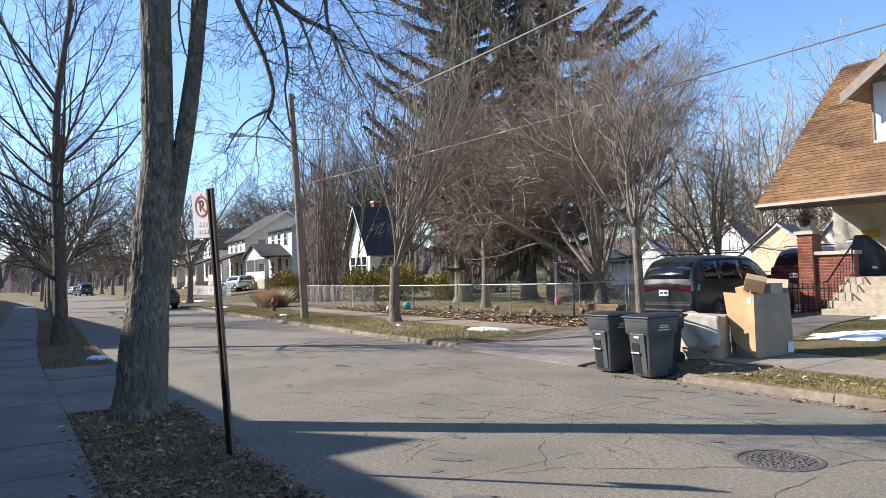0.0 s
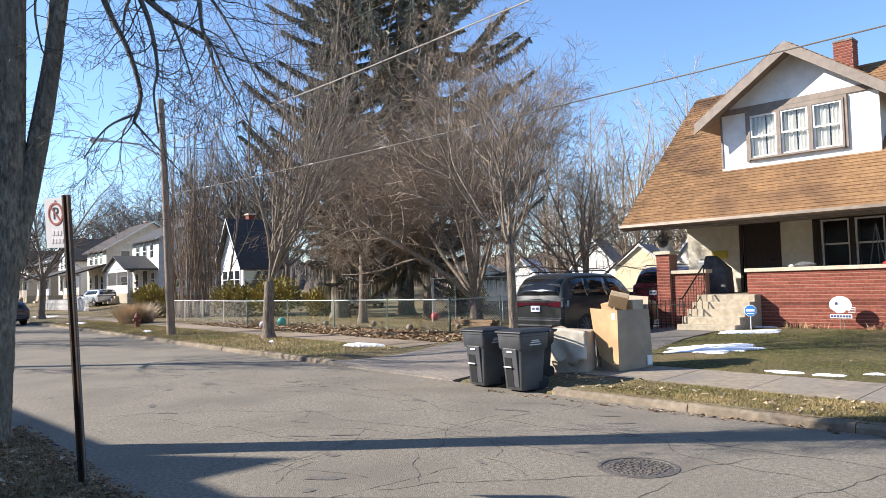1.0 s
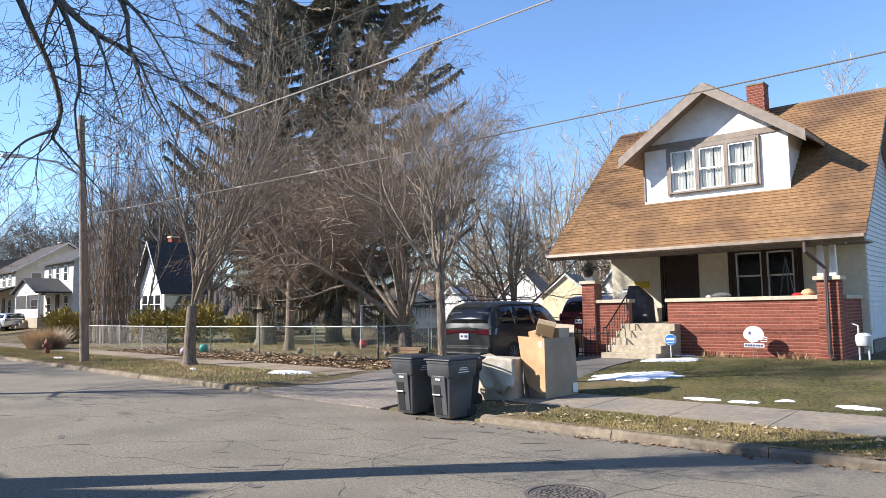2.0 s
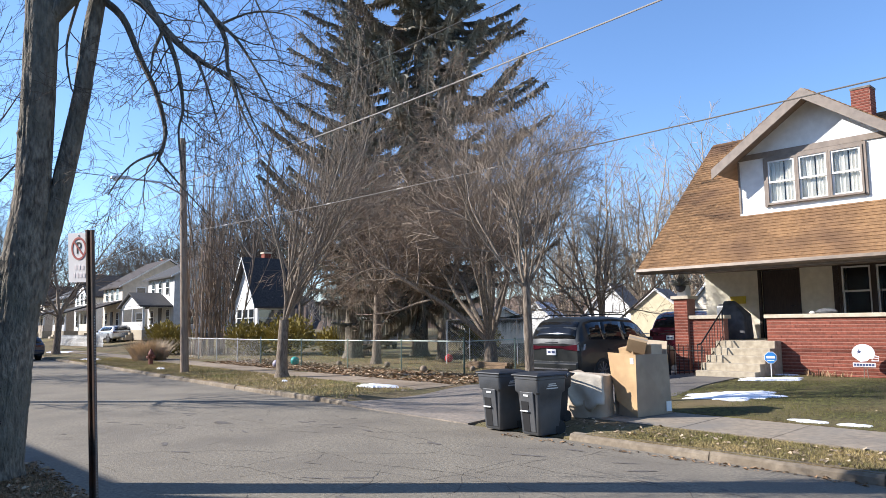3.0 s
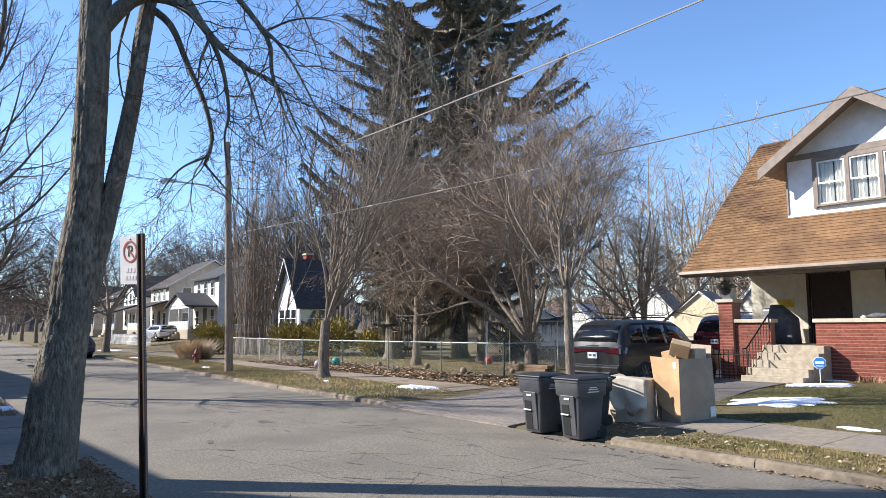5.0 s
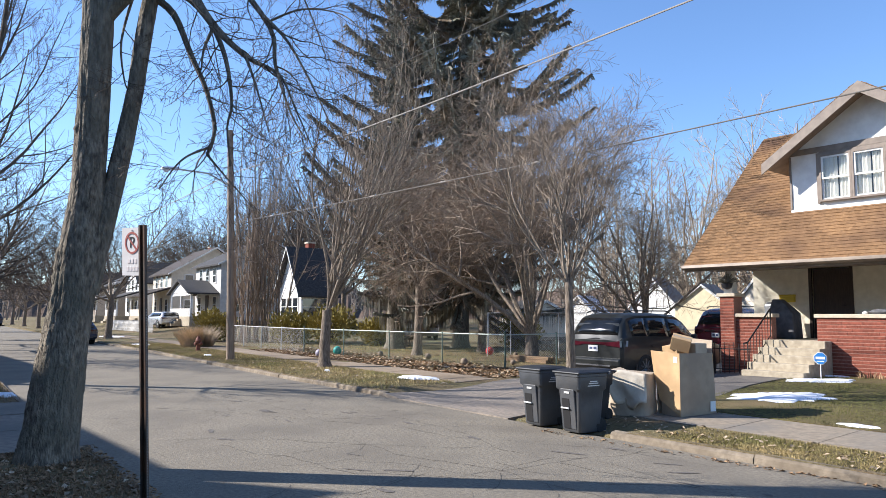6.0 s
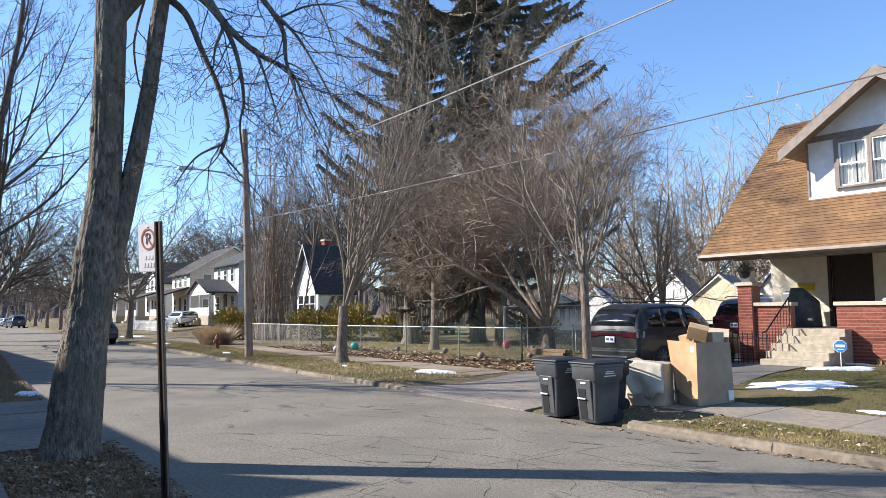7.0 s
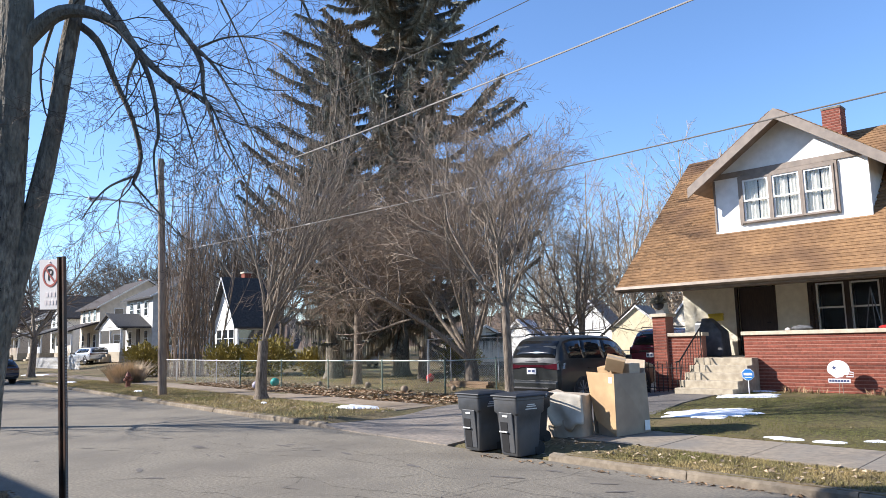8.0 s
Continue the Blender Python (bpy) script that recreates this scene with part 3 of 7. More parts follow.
def sash_window(x0, x1, z0, z1, y, trim=0.09, curtain=True, trim_mat=None, sash=None):
    """A double-hung window: frame, two sashes, panes and a curtain behind."""
    w = hp("window", Geo().box(x0 - trim, x0, y - 0.05, y + 0.02, z0 - trim, z1 + trim).box(x1, x1 + trim, y - 0.05, y + 0.02, z0 - trim, z1 + trim)
           .box(x0, x1, y - 0.05, y + 0.02, z1, z1 + trim), trim_mat or M_TAUPE)
    hp("sill", Geo().box(x0 - trim, x1 + trim, y - 0.09, y + 0.02, z0 - trim, z0 - 0.002), trim_mat or M_TAUPE, parent=None)
    zm = (z0 + z1) / 2 + 0.02
    s = sash or M_WHITE
    for a, b, yy in ((z0, zm, y - 0.005), (zm - 0.05, z1, y - 0.03)):
        hp("sash", Geo().box(x0, x0 + 0.05, yy, yy + 0.035, a, b).box(x1 - 0.05, x1, yy, yy + 0.035, a, b).box(x0 + 0.05, x1 - 0.05, yy, yy + 0.035, a, a + 0.05).box(x0 + 0.05, x1 - 0.05, yy, yy + 0.035, b - 0.045, b), s, "white window sash")
        pn = hp("pane", Geo().box(x0 + 0.05, x1 - 0.05, yy + 0.014, yy + 0.02, a + 0.05, b - 0.045), M_PANE)
        pn.visible_shadow = False
    # dark sheet behind the panes stands in for the room's shade
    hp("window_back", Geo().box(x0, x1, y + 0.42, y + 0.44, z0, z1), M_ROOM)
    if curtain:
        for c0, c1 in ((x0, x0 + (x1 - x0) * 0.52), (x1 - (x1 - x0) * 0.41, x1)):
            g = Geo()
            n = 10
            for i in range(n + 1):
                xx = c0 + (c1 - c0) * i / n
                yy = y + 0.09 + 0.025 * math.sin(i * 2.1)
                g.v.extend([(xx, yy, z0 + 0.02), (xx, yy, z1 - 0.02)])
            g.f = [(2 * i, 2 * i + 2, 2 * i + 3, 2 * i + 1) for i in range(n)]
            ob = hp("curtain", g, M_CURTAIN)
            so = ob.modifiers.new("depth", "SOLIDIFY")
            so.thickness = 0.006


def pane_mat():
    """Thin window glass: mostly clear, mirrors at a glance."""
    m = bpy.data.materials.new("pane_glass")
    m.use_nodes = True
    nt = m.node_tree
    n, l = nt.nodes, nt.links
    n.remove(n["Principled BSDF"])
    tr, gl, mx, fr = n.new("ShaderNodeBsdfTransparent"), n.new("ShaderNodeBsdfGlossy"), n.new("ShaderNodeMixShader"), n.new("ShaderNodeFresnel")
    tr.inputs[0].default_value = (0.93, 0.95, 0.95, 1)
    gl.inputs["Roughness"].default_value = 0.02
    fr.inputs["IOR"].default_value = 1.45
    l.new(fr.outputs[0], mx.inputs[0])
    l.new(tr.outputs[0], mx.inputs[1])
    l.new(gl.outputs[0], mx.inputs[2])
    l.new(mx.outputs[0], n["Material Output"].inputs[0])
    return m


M_PANE = pane_mat()
# indoor shade as a dark colour, for the sheets behind the windows
M_ROOM = mat("room_shade_tone", (0.05, 0.055, 0.06), (0.025, 0.028, 0.03), 0.9, 2, 4, 0.0)
for k in range(3):
    a = -8.33 + k * 0.83
    sash_window(a, a + 0.72, 5.18, 6.38, DY - 0.015, 0.053)
for a in (-7.1, -6.22):
    sash_window(a, a + 0.74, 2.0, 3.38, 22.02, 0.07, False, M_DARKWOOD, M_WHITE)
for x0, x1 in ((-7.32, -7.18), (-5.40, -5.26)):
    g = Geo()
    for i in range(14):
        z = 2.0 + i * 0.1
        g.box(x0 + 0.02, x1 - 0.02, 21.95, 21.975, z, z + 0.07)
    g.box(x0, x1, 21.976, 21.998, 1.95, 3.45)
    hp("shutter", g, M_DARKWOOD, "dark louvred shutter")
hp("front_door", Geo().box(-9.34, -8.32, 22.05, 22.1, FLOOR, 3.40), M_DARKWOOD, "dark front door")
hp("door_frame", Geo().box(-9.44, -9.36, 21.96, 22.05, FLOOR, 3.5).box(-8.3, -8.22, 21.96, 22.05, FLOOR, 3.5).box(-9.36, -8.3, 21.96, 22.05, 3.42, 3.5), M_DARKWOOD)
hp("door_handle", Geo().tube([(-8.42, 22.05, 2.32), (-8.42, 21.99, 2.32), (-8.52, 21.98, 2.32)], 0.014, 6), M_IRON)

for x0, x1, z0, z1 in ((-8.46, -8.384, 5.09, 6.50), (-5.896, -5.82, 5.09, 6.50), (-8.384, -5.896, 6.434, 6.51)):
    hp("window_casing", Geo().box(x0, x1, DY - 0.04, DY + 0.012, z0, z1), M_TAUPE)

# chimney
ch = hp("chimney", Geo().box(-6.92, -6.40, 23.3, 23.8, 7.0, 8.72), M_MORTAR, "red brick chimney")
hp("chimney_cap", Geo().box(-6.94, -6.38, 23.28, 23.82, 8.72, 8.79), M_STONE, bevel=0.01)


# ---- trees ----
M_BARK = mat("grey_maple_bark", (0.33, 0.285, 0.22), (0.10, 0.084, 0.068), 0.95, 12, 9, 1.0, 26, stretch=(1.6, 1.6, 0.62), stain=(0.17, 0.155, 0.12), stain_scale=1.5, bump_dist=0.06, spec=0.2)
M_BARK2 = mat("street_tree_bark", (0.37, 0.304, 0.234), (0.155, 0.125, 0.095), 0.95, 14, 8, 0.8, 40, stretch=(2, 2, 0.4), bump_dist=0.03, spec=0.2)
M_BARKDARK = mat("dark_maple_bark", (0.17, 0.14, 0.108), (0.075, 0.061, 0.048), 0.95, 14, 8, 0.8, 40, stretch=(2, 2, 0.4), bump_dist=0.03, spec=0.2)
M_TRUNK = mat("street_tree_trunk_bark", (0.30, 0.246, 0.19), (0.12, 0.096, 0.074), 0.95, 14, 8, 0.9, 40, stretch=(2, 2, 0.4), bump_dist=0.035, spec=0.2)
M_TWIG = mat("bare_twigs", (0.15, 0.115, 0.085), (0.085, 0.065, 0.05), 0.9, 5, 4, 0.0, spec=0.2)
M_TWIG_STREET = mat("street_tree_twigs", (0.36, 0.29, 0.22), (0.21, 0.168, 0.128), 0.9, 2, 4, 0.0, spec=0.2)
M_TWIG_RED = mat("reddish_twigs", (0.34, 0.26, 0.19), (0.20, 0.152, 0.112), 0.9, 2, 4, 0.0, spec=0.2)
M_TWIG_PALE = mat("pale_stems", (0.46, 0.37, 0.27), (0.30, 0.24, 0.17), 0.9, 2, 4, 0.0, spec=0.2)
M_FAR = mat("far_branches", (0.30, 0.25, 0.20), (0.20, 0.165, 0.135), 0.95, 0.5, 4, 0.0, spec=0.2)
M_NEEDLE = mat("spruce_needles", (0.29, 0.30, 0.25), (0.18, 0.19, 0.162), 0.9, 2.2, 5, 0.0, stain=(0.24, 0.18, 0.12), stain_scale=0.7, spec=0.25, random_by="island", vary=(0.6, 1.4))
M_NEEDLE2 = mat("juniper_foliage", (0.36, 0.29, 0.075), (0.19, 0.155, 0.05), 0.85, 3, 5, 0.0, spec=0.2)
M_DRYGRASS = mat("dry_ornamental_grass", (0.72, 0.56, 0.37), (0.48, 0.36, 0.23), 0.9, 4, 5, 0.0, spec=0.2)


def unit(rnd):
    while True:
        v = Vector((rnd.uniform(-1, 1), rnd.uniform(-1, 1), rnd.uniform(-1, 1)))
        if 0.05 < v.length < 1:
            return v.normalized()


def limb(gs, p, d, L, r, level, rnd, st):
    """A limb with its side shoots. gs: the meshes by level; st: the habit."""
    n = st["segs"][min(level, len(st["segs"]) - 1)]
    wob, lift = st["wobble"], st["lift"]
    if hasattr(lift, "__len__"):
        lift = lift[min(level, len(lift) - 1)]
    pts, rad = [p.copy()], [r]
    step = L / n
    q, dd = p.copy(), d.normalized()
    tip = st["tip"]
    for i in range(n):
        dd = (dd + unit(rnd) * wob + Vector((0, 0, lift))).normalized()
        q = q + dd * step
        pts.append(q.copy())
        rad.append(max(tip, r * (1 - 0.75 * (i + 1) / n)))
    g = gs[0] if level <= st["thick"] else gs[1]
    g.tube(pts, rad, 7 if r > 0.05 else (5 if r > 0.018 else 3), cap=False)
    if level >= st["levels"]:
        return
    kids = st["kids"][min(level, len(st["kids"]) - 1)]
    for k in range(int(kids * rnd.uniform(0.8, 1.2) + 0.5)):
        f = st["from"] + (1 - st["from"]) * (k + rnd.random()) / max(1, kids)
        f = min(f, 0.98)
        i = min(int(f * n), n - 1)
        s = f * n - i
        at = pts[i].lerp(pts[i + 1], s)
        along = (pts[i + 1] - pts[i]).normalized()
        side = along.cross(unit(rnd))
        if side.length < 0.05:
            continue
        a = radians(rnd.uniform(*st["angle"]))
        nd = along * math.cos(a) + side.normalized() * math.sin(a)
        rr = rad[i] * (1 - s) + rad[i + 1] * s
        limb(gs, at, nd, L * rnd.uniform(*st["ratio"]) * (1.15 - 0.5 * f), max(tip, rr * rnd.uniform(0.45, 0.65)), level + 1, rnd, st)


UPRIGHT = dict(segs=(8, 5, 4, 3), wobble=0.17, lift=(0.11, 0.09, 0.06, 0.03), tip=0.0045, thick=1, levels=3, kids=(7, 5, 3), angle=(18, 44), ratio=(0.42, 0.66), **{"from": 0.18})
SPREAD = dict(segs=(8, 6, 4, 3), wobble=0.13, lift=(0.05, 0.03, 0.02, 0.0), tip=0.005, thick=1, levels=3, kids=(8, 7, 6), angle=(28, 60), ratio=(0.42, 0.62), **{"from": 0.2})
DENSE = dict(segs=(7, 5, 4, 3), wobble=0.22, lift=(0.05, 0.0, -0.02, -0.02), tip=0.0052, thick=1, levels=3, kids=(11, 8, 6), angle=(30, 75), ratio=(0.36, 0.56), **{"from": 0.15})
DOME = dict(DENSE, kids=(13, 11, 10), ratio=(0.38, 0.58), **{"from": 0.3})
OPEN = dict(segs=(9, 7, 5, 3), wobble=0.21, lift=(0.08, 0.07, 0.04, 0.02), tip=0.004, thick=1, levels=3, kids=(7, 5, 4), angle=(20, 45), ratio=(0.42, 0.68), **{"from": 0.22})


def tree(name, at, trunk, radius, limbs, habit, label, seed, bark=None, twig=None, group="", spread=(25, 55), length=(3, 5), extra=(), thick=(0.30, 0.44), lean=(0, 0, 0)):
    """trunk: height of the fork and lean; limbs: how many rise from it."""
    rnd = random.Random(seed)
    x, y = at
    z = height(x, y) - 0.05
    root = thing(name, (x, y, z), label, "tree", group)
    top, lean_x, lean_y = trunk
    gt = Geo()
    pts, rad = [], []
    for i in range(9):
        f = i / 8
        pts.append((lean_x * f + 0.03 * math.sin(3 * f + seed), lean_y * f + 0.03 * math.cos(4 * f + seed), top * f))
        rad.append(radius * (1.45 - 0.9 * f / 0.12 * 0.5 if f < 0.12 else 1.0 - 0.22 * f))
    gt.tube(pts, rad, 12)
    part("trunk", gt, bark or M_TRUNK, root, smooth=True)
    gb, gw = Geo(), Geo()
    end = Vector(pts[-1])
    for k in range(limbs):
        w = 2 * math.pi * (k + rnd.uniform(-0.25, 0.25)) / limbs
        a = radians(rnd.uniform(*spread)) if k else radians(6)
        d = Vector((math.sin(a) * math.cos(w), math.sin(a) * math.sin(w), math.cos(a)))
        d = (d + Vector(lean)).normalized()
        st = end - Vector((0, 0, rnd.uniform(0, 0.18) * top * (0.6 if k else 0)))
        limb((gb, gw), st, d, rnd.uniform(*length), radius * rnd.uniform(*thick), 0, rnd, habit)
    for p, d, L, r in extra:
        limb((gb, gw), Vector(p), Vector(d), L, r, 0, rnd, habit)
    crown = part("crown", gb, bark or M_BARK2, root, smooth=False)
    part("twig_spray", gw, twig or M_TWIG, crown, "fine bare twigs", kind="stuff")
    return root


# the old maple beside the sign, with two stems and an overhanging limb
def old_maple():
    rnd = random.Random(5)
    bx, by = -10.14, 2.08
    base = Vector((bx, by, 0.06))
    root = thing("street_tree", base, "old grey maple forking into two stems, knobbly bark, bare", "tree")
    W = [(-10.12, 2.03, 0.0), (-10.10, 2.05, 0.30), (-10.09, 2.10, 0.9), (-10.07, 2.16, 1.55), (-10.05, 2.21, 2.1), (-10.03, 2.27, 2.7), (-10.02, 2.31, 3.25), (-10.01, 2.32, 3.8), (-10.01, 2.33, 5.3), (-10.02, 2.32, 6.3), (-10.1, 2.3, 7.6), (-10.2, 2.2, 9.2), (-10.3, 2.1, 11)]
    R = [0.40, 0.325, 0.295, 0.26, 0.245, 0.25, 0.21, 0.192, 0.19, 0.185, 0.16, 0.12, 0.07]

    def rough_tube(pts, radii, sides, amp):
        g = Geo()
        fine, rf = [], []
        for i in range(len(pts) - 1):
            for s in range(14):
                f = s / 14
                fine.append(Vector(pts[i]).lerp(Vector(pts[i + 1]), f))
                rf.append(radii[i] * (1 - f) + radii[i + 1] * f)
        fine.append(Vector(pts[-1]))
        rf.append(radii[-1])
        g.tube(fine, rf, sides)
        out = []
        for i, v in enumerate(g.v):
            c = fine[min(i // sides, len(fine) - 1)]
            d = Vector(v) - c
            w = math.atan2(d.y, d.x)
            k = 1 + amp * noise.noise(Vector((w * 2.2, v[2] * 1.1, 3))) + amp * 0.6 * noise.noise(Vector((w * 5, v[2] * 2.2, 9))) + 0.035 * noise.noise(Vector((w * 9, v[2] * 2.5, 1))) + 0.055 * abs(noise.noise(Vector((w * 9, v[2] * 6, 5)))) + 0.05 * abs(noise.noise(Vector((w * 17, v[2] * 11, 2))))
            out.append(tuple(c + d * k))
        g.v = out
        return g

    part("trunk", rough_tube(W, R, 110, 0.09), M_BARK, root, smooth=True, fixed=base)
    W2 = [(-10.03, 2.34, 2.2), (-9.99, 2.43, 2.65), (-9.97, 2.51, 3.05), (-9.95, 2.59, 3.45), (-9.92, 2.70, 4.15), (-9.89, 2.81, 4.95), (-9.87, 2.88, 5.74), (-9.8, 3.05, 7.2), (-9.7, 3.2, 8.8)]
    part("stem", rough_tube(W2, [0.17, 0.145, 0.132, 0.12, 0.114, 0.103, 0.105, 0.085, 0.05], 70, 0.08), M_BARK, root, "second stem of the maple", smooth=True, fixed=base)
    for (x, y, z), r in (((-10.02, 2.08, 2.50), 0.12), ((-10.02, 2.07, 2.64), 0.10), ((-10.01, 2.17, 3.28), 0.09), ((-10.0, 2.18, 4.30), 0.07), ((-9.95, 2.58, 2.98), 0.05), ((-10.03, 2.05, 2.38), 0.10), ((-9.89, 2.85, 5.12), 0.055)):
        g = Geo().lathe([(0.001, -r), (r * 0.7, -r * 0.7), (r, 0), (r * 0.75, r * 0.65), (0.001, r)], 12)
        g.v = [tuple(Vector(p) * (1 + 0.3 * noise.noise(Vector(p) * 9 + Vector((x, y, z))))) for p in g.v]
        g.v = [(p[0] + x, p[1] + y, p[2] * 1.7 + z) for p in g.v]
        part("burl", g, M_BARK, root, "knobbly burl", smooth=True, fixed=base)
    gb, gw = Geo(), Geo()
    drop = dict(segs=(8, 6, 5, 3), wobble=0.30, lift=(0.0, -0.03, -0.02, 0.0), tip=0.0026, thick=0, levels=2, kids=(6, 4, 4), angle=(25, 65), ratio=(0.38, 0.62), **{"from": 0.12})
    runs = [
        ([(-9.86, 2.9, 6.3), (-9.68, 3.2, 6.02), (-9.52, 3.4, 5.45), (-9.37, 3.56, 4.99), (-9.25, 3.65, 4.51), (-9.17, 3.61, 4.23), (-9.12, 3.52, 4.02)], 0.056, 0.022),
        ([(-9.11, 3.55, 4.12), (-9.14, 3.28, 3.97), (-9.13, 3.10, 3.78), (-9.12, 2.93, 3.49)], 0.02, 0.008),
        ([(-9.12, 3.52, 4.02), (-8.91, 3.64, 3.77), (-8.61, 3.98, 3.27)], 0.02, 0.008),
        ([(-9.82, 3.0, 7.1), (-9.43, 3.42, 6.22), (-9.19, 3.62, 5.69), (-9.0, 3.7, 5.23), (-8.83, 3.71, 4.66), (-8.71, 3.61, 4.32), (-8.55, 3.6, 3.79)], 0.06, 0.011),
    ]
    runs += [
        ([(-10.0, 2.36, 5.8), (-9.72, 2.67, 6.22), (-9.45, 2.96, 6.27), (-9.15, 3.25, 6.07), (-8.85, 3.5, 5.61), (-8.54, 3.78, 5.23), (-8.2, 4.06, 4.97), (-7.93, 4.17, 4.47), (-7.41, 4.34, 3.49)], 0.125, 0.006),
        ([(-9.12, 3.53, 5.72), (-9.11, 3.42, 5.42), (-9.07, 3.38, 5.12)], 0.028, 0.012),
        ([(-8.54, 3.76, 5.22), (-8.3, 3.79, 4.81), (-8.09, 3.89, 4.17)], 0.024, 0.008),
        ([(-9.7, 3.2, 7.7), (-8.89, 3.56, 6.54), (-8.29, 3.95, 5.61), (-8.07, 3.94, 5.03), (-7.8, 4.03, 4.38), (-7.53, 4.12, 3.99)], 0.06, 0.009),
    ]
    runs += [
        ([(-8.32, 3.89, 5.73), (-7.94, 4.05, 5.31), (-7.53, 4.26, 4.54), (-7.17, 4.35, 3.89)], 0.028, 0.007),
        ([(-8.27, 3.96, 5.69), (-7.87, 4.19, 5.77), (-7.4, 4.48, 5.63), (-7.0, 4.62, 5.25)], 0.018, 0.006),
        ([(-9.6, 3.3, 8.4), (-8.4, 4.4, 7.6), (-7.54, 4.88, 6.52), (-7.2, 4.96, 5.92), (-6.85, 5.01, 5.6)], 0.05, 0.008),
        ([(-9.99, 2.76, 6.3), (-9.97, 2.62, 5.58), (-9.89, 2.66, 5.03), (-9.81, 2.71, 4.86)], 0.022, 0.008),
        ([(-10.1, 2.3, 7.4), (-9.2, 2.6, 8.2), (-8.0, 3.2, 8.3), (-7.1, 3.9, 7.4), (-6.7, 4.2, 6.5)], 0.06, 0.008),
        ([(-10.1, 2.2, 6.9), (-10.6, 1.5, 7.6), (-11.2, 0.8, 8.2), (-12.0, 0.2, 8.6)], 0.08, 0.02),
        ([(-9.75, 3.1, 7.8), (-10.2, 4.2, 8.4), (-10.4, 5.0, 8.0), (-10.3, 5.6, 7.0), (-10.2, 5.9, 6.2)], 0.05, 0.008),
    ]
    for pts, r0, r1 in runs:
        pts = [Vector(p) for p in pts]
        fine, rad = [], []
        n = len(pts)
        for i in range(n - 1):
            p0, p1, p2, p3 = pts[max(i - 1, 0)], pts[i], pts[i + 1], pts[min(i + 2, n - 1)]
            for s in range(4):
                t = s / 4
                q = 0.5 * ((2 * p1) + (p2 - p0) * t + (2 * p0 - 5 * p1 + 4 * p2 - p3) * t * t + (3 * p1 - p0 - 3 * p2 + p3) * t ** 3)
                fine.append(q)
                rad.append(r1 + (r0 - r1) * (1 - (i + t) / (n - 1)) ** 1.5)
        fine.append(pts[-1])
        rad.append(r1)
        gb.tube(fine, rad, 8, cap=False)
        total = len(fine)
        for k in range(total // 5, total - 1):
            if rnd.random() < 0.6:
                along = (fine[k + 1] - fine[k]).normalized()
                sd = along.cross(unit(rnd))
                if sd.length < 0.1:
                    continue
                a = radians(rnd.uniform(30, 70))
                d = along * math.cos(a) + sd.normalized() * math.sin(a) + Vector((0.15, 0.15, -0.1))
                limb((gw, gw), fine[k], d, rnd.uniform(0.5, 1.5), min(0.012, rad[k] * 0.5), 0, rnd, drop)
    br = part("crown", gb, M_BARK, root, "overhanging limbs", smooth=True, fixed=base)
    part("twig_spray", gw, M_TWIG, br, "fine drooping twigs", kind="stuff", fixed=base)


old_maple()


def tier_limbs():
    """Limbs of the leader tree: tiers that leave the trunk steeply and sweep up."""
    rnd = random.Random(12)
    out = [((0.0, 0.0, 1.9), (-0.4, -0.85, 0.75), 3.6, 0.065), ((0.0, 0.0, 3.2), (0.2, -0.9, 0.22), 2.8, 0.05)]
    for z, n, length, r in ((4.15, 4, 5.0, 0.085), (4.5, 3, 4.8, 0.075), (5.45, 4, 5.0, 0.075), (6.7, 3, 4.4, 0.06), (7.2, 2, 4.0, 0.055), (8.2, 3, 3.2, 0.045), (9.3, 3, 2.6, 0.035)):
        w0 = rnd.uniform(0, 6.28)
        for k in range(n):
            w = w0 + 6.283 * (k + rnd.uniform(-0.2, 0.2)) / n
            a = radians(rnd.uniform(50, 70) - z * 1.9)
            out.append(((0.04, 0.0, z + rnd.uniform(-0.15, 0.15)), (math.sin(a) * math.cos(w), math.sin(a) * math.sin(w), math.cos(a)), length * rnd.uniform(0.8, 1.15), r * rnd.uniform(0.5, 0.75)))
    return out


LEADER = dict(segs=(8, 5, 4, 3), wobble=0.11, lift=(0.06, 0.07, 0.04, 0.02), tip=0.004, thick=1, levels=3, kids=(7, 5, 4), angle=(24, 52), ratio=(0.34, 0.55), **{"from": 0.16})
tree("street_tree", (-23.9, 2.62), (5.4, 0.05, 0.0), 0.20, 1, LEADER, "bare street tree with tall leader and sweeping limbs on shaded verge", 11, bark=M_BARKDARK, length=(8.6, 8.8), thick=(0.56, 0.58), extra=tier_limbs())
tree("street_tree", (-21.85, 12.88), (2.0, 0.03, 0.02), 0.205, 15, UPRIGHT, "bare street tree with many steep pale limbs", 21, twig=M_TWIG_STREET, spread=(5, 36), length=(4.8, 9.8), thick=(0.2, 0.36), lean=(0.36, 0.31, 0.25))
tree("street_tree", (-10.02, 11.80), (2.82, 0.0, 0.0), 0.105, 12, OPEN, "slim bare street tree behind the rubbish carts", 31, twig=M_TWIG_STREET, spread=(14, 58), length=(2.3, 3.9), thick=(0.26, 0.4))
tree("yard_tree", (-19.3, 20.6), (1.0, -0.1, 0.0), 0.30, 10, DOME, "multi-stemmed bare tree with dense reddish twigs", 41, twig=M_TWIG_RED, spread=(8, 42), length=(7.0, 9.6), thick=(0.26, 0.4))
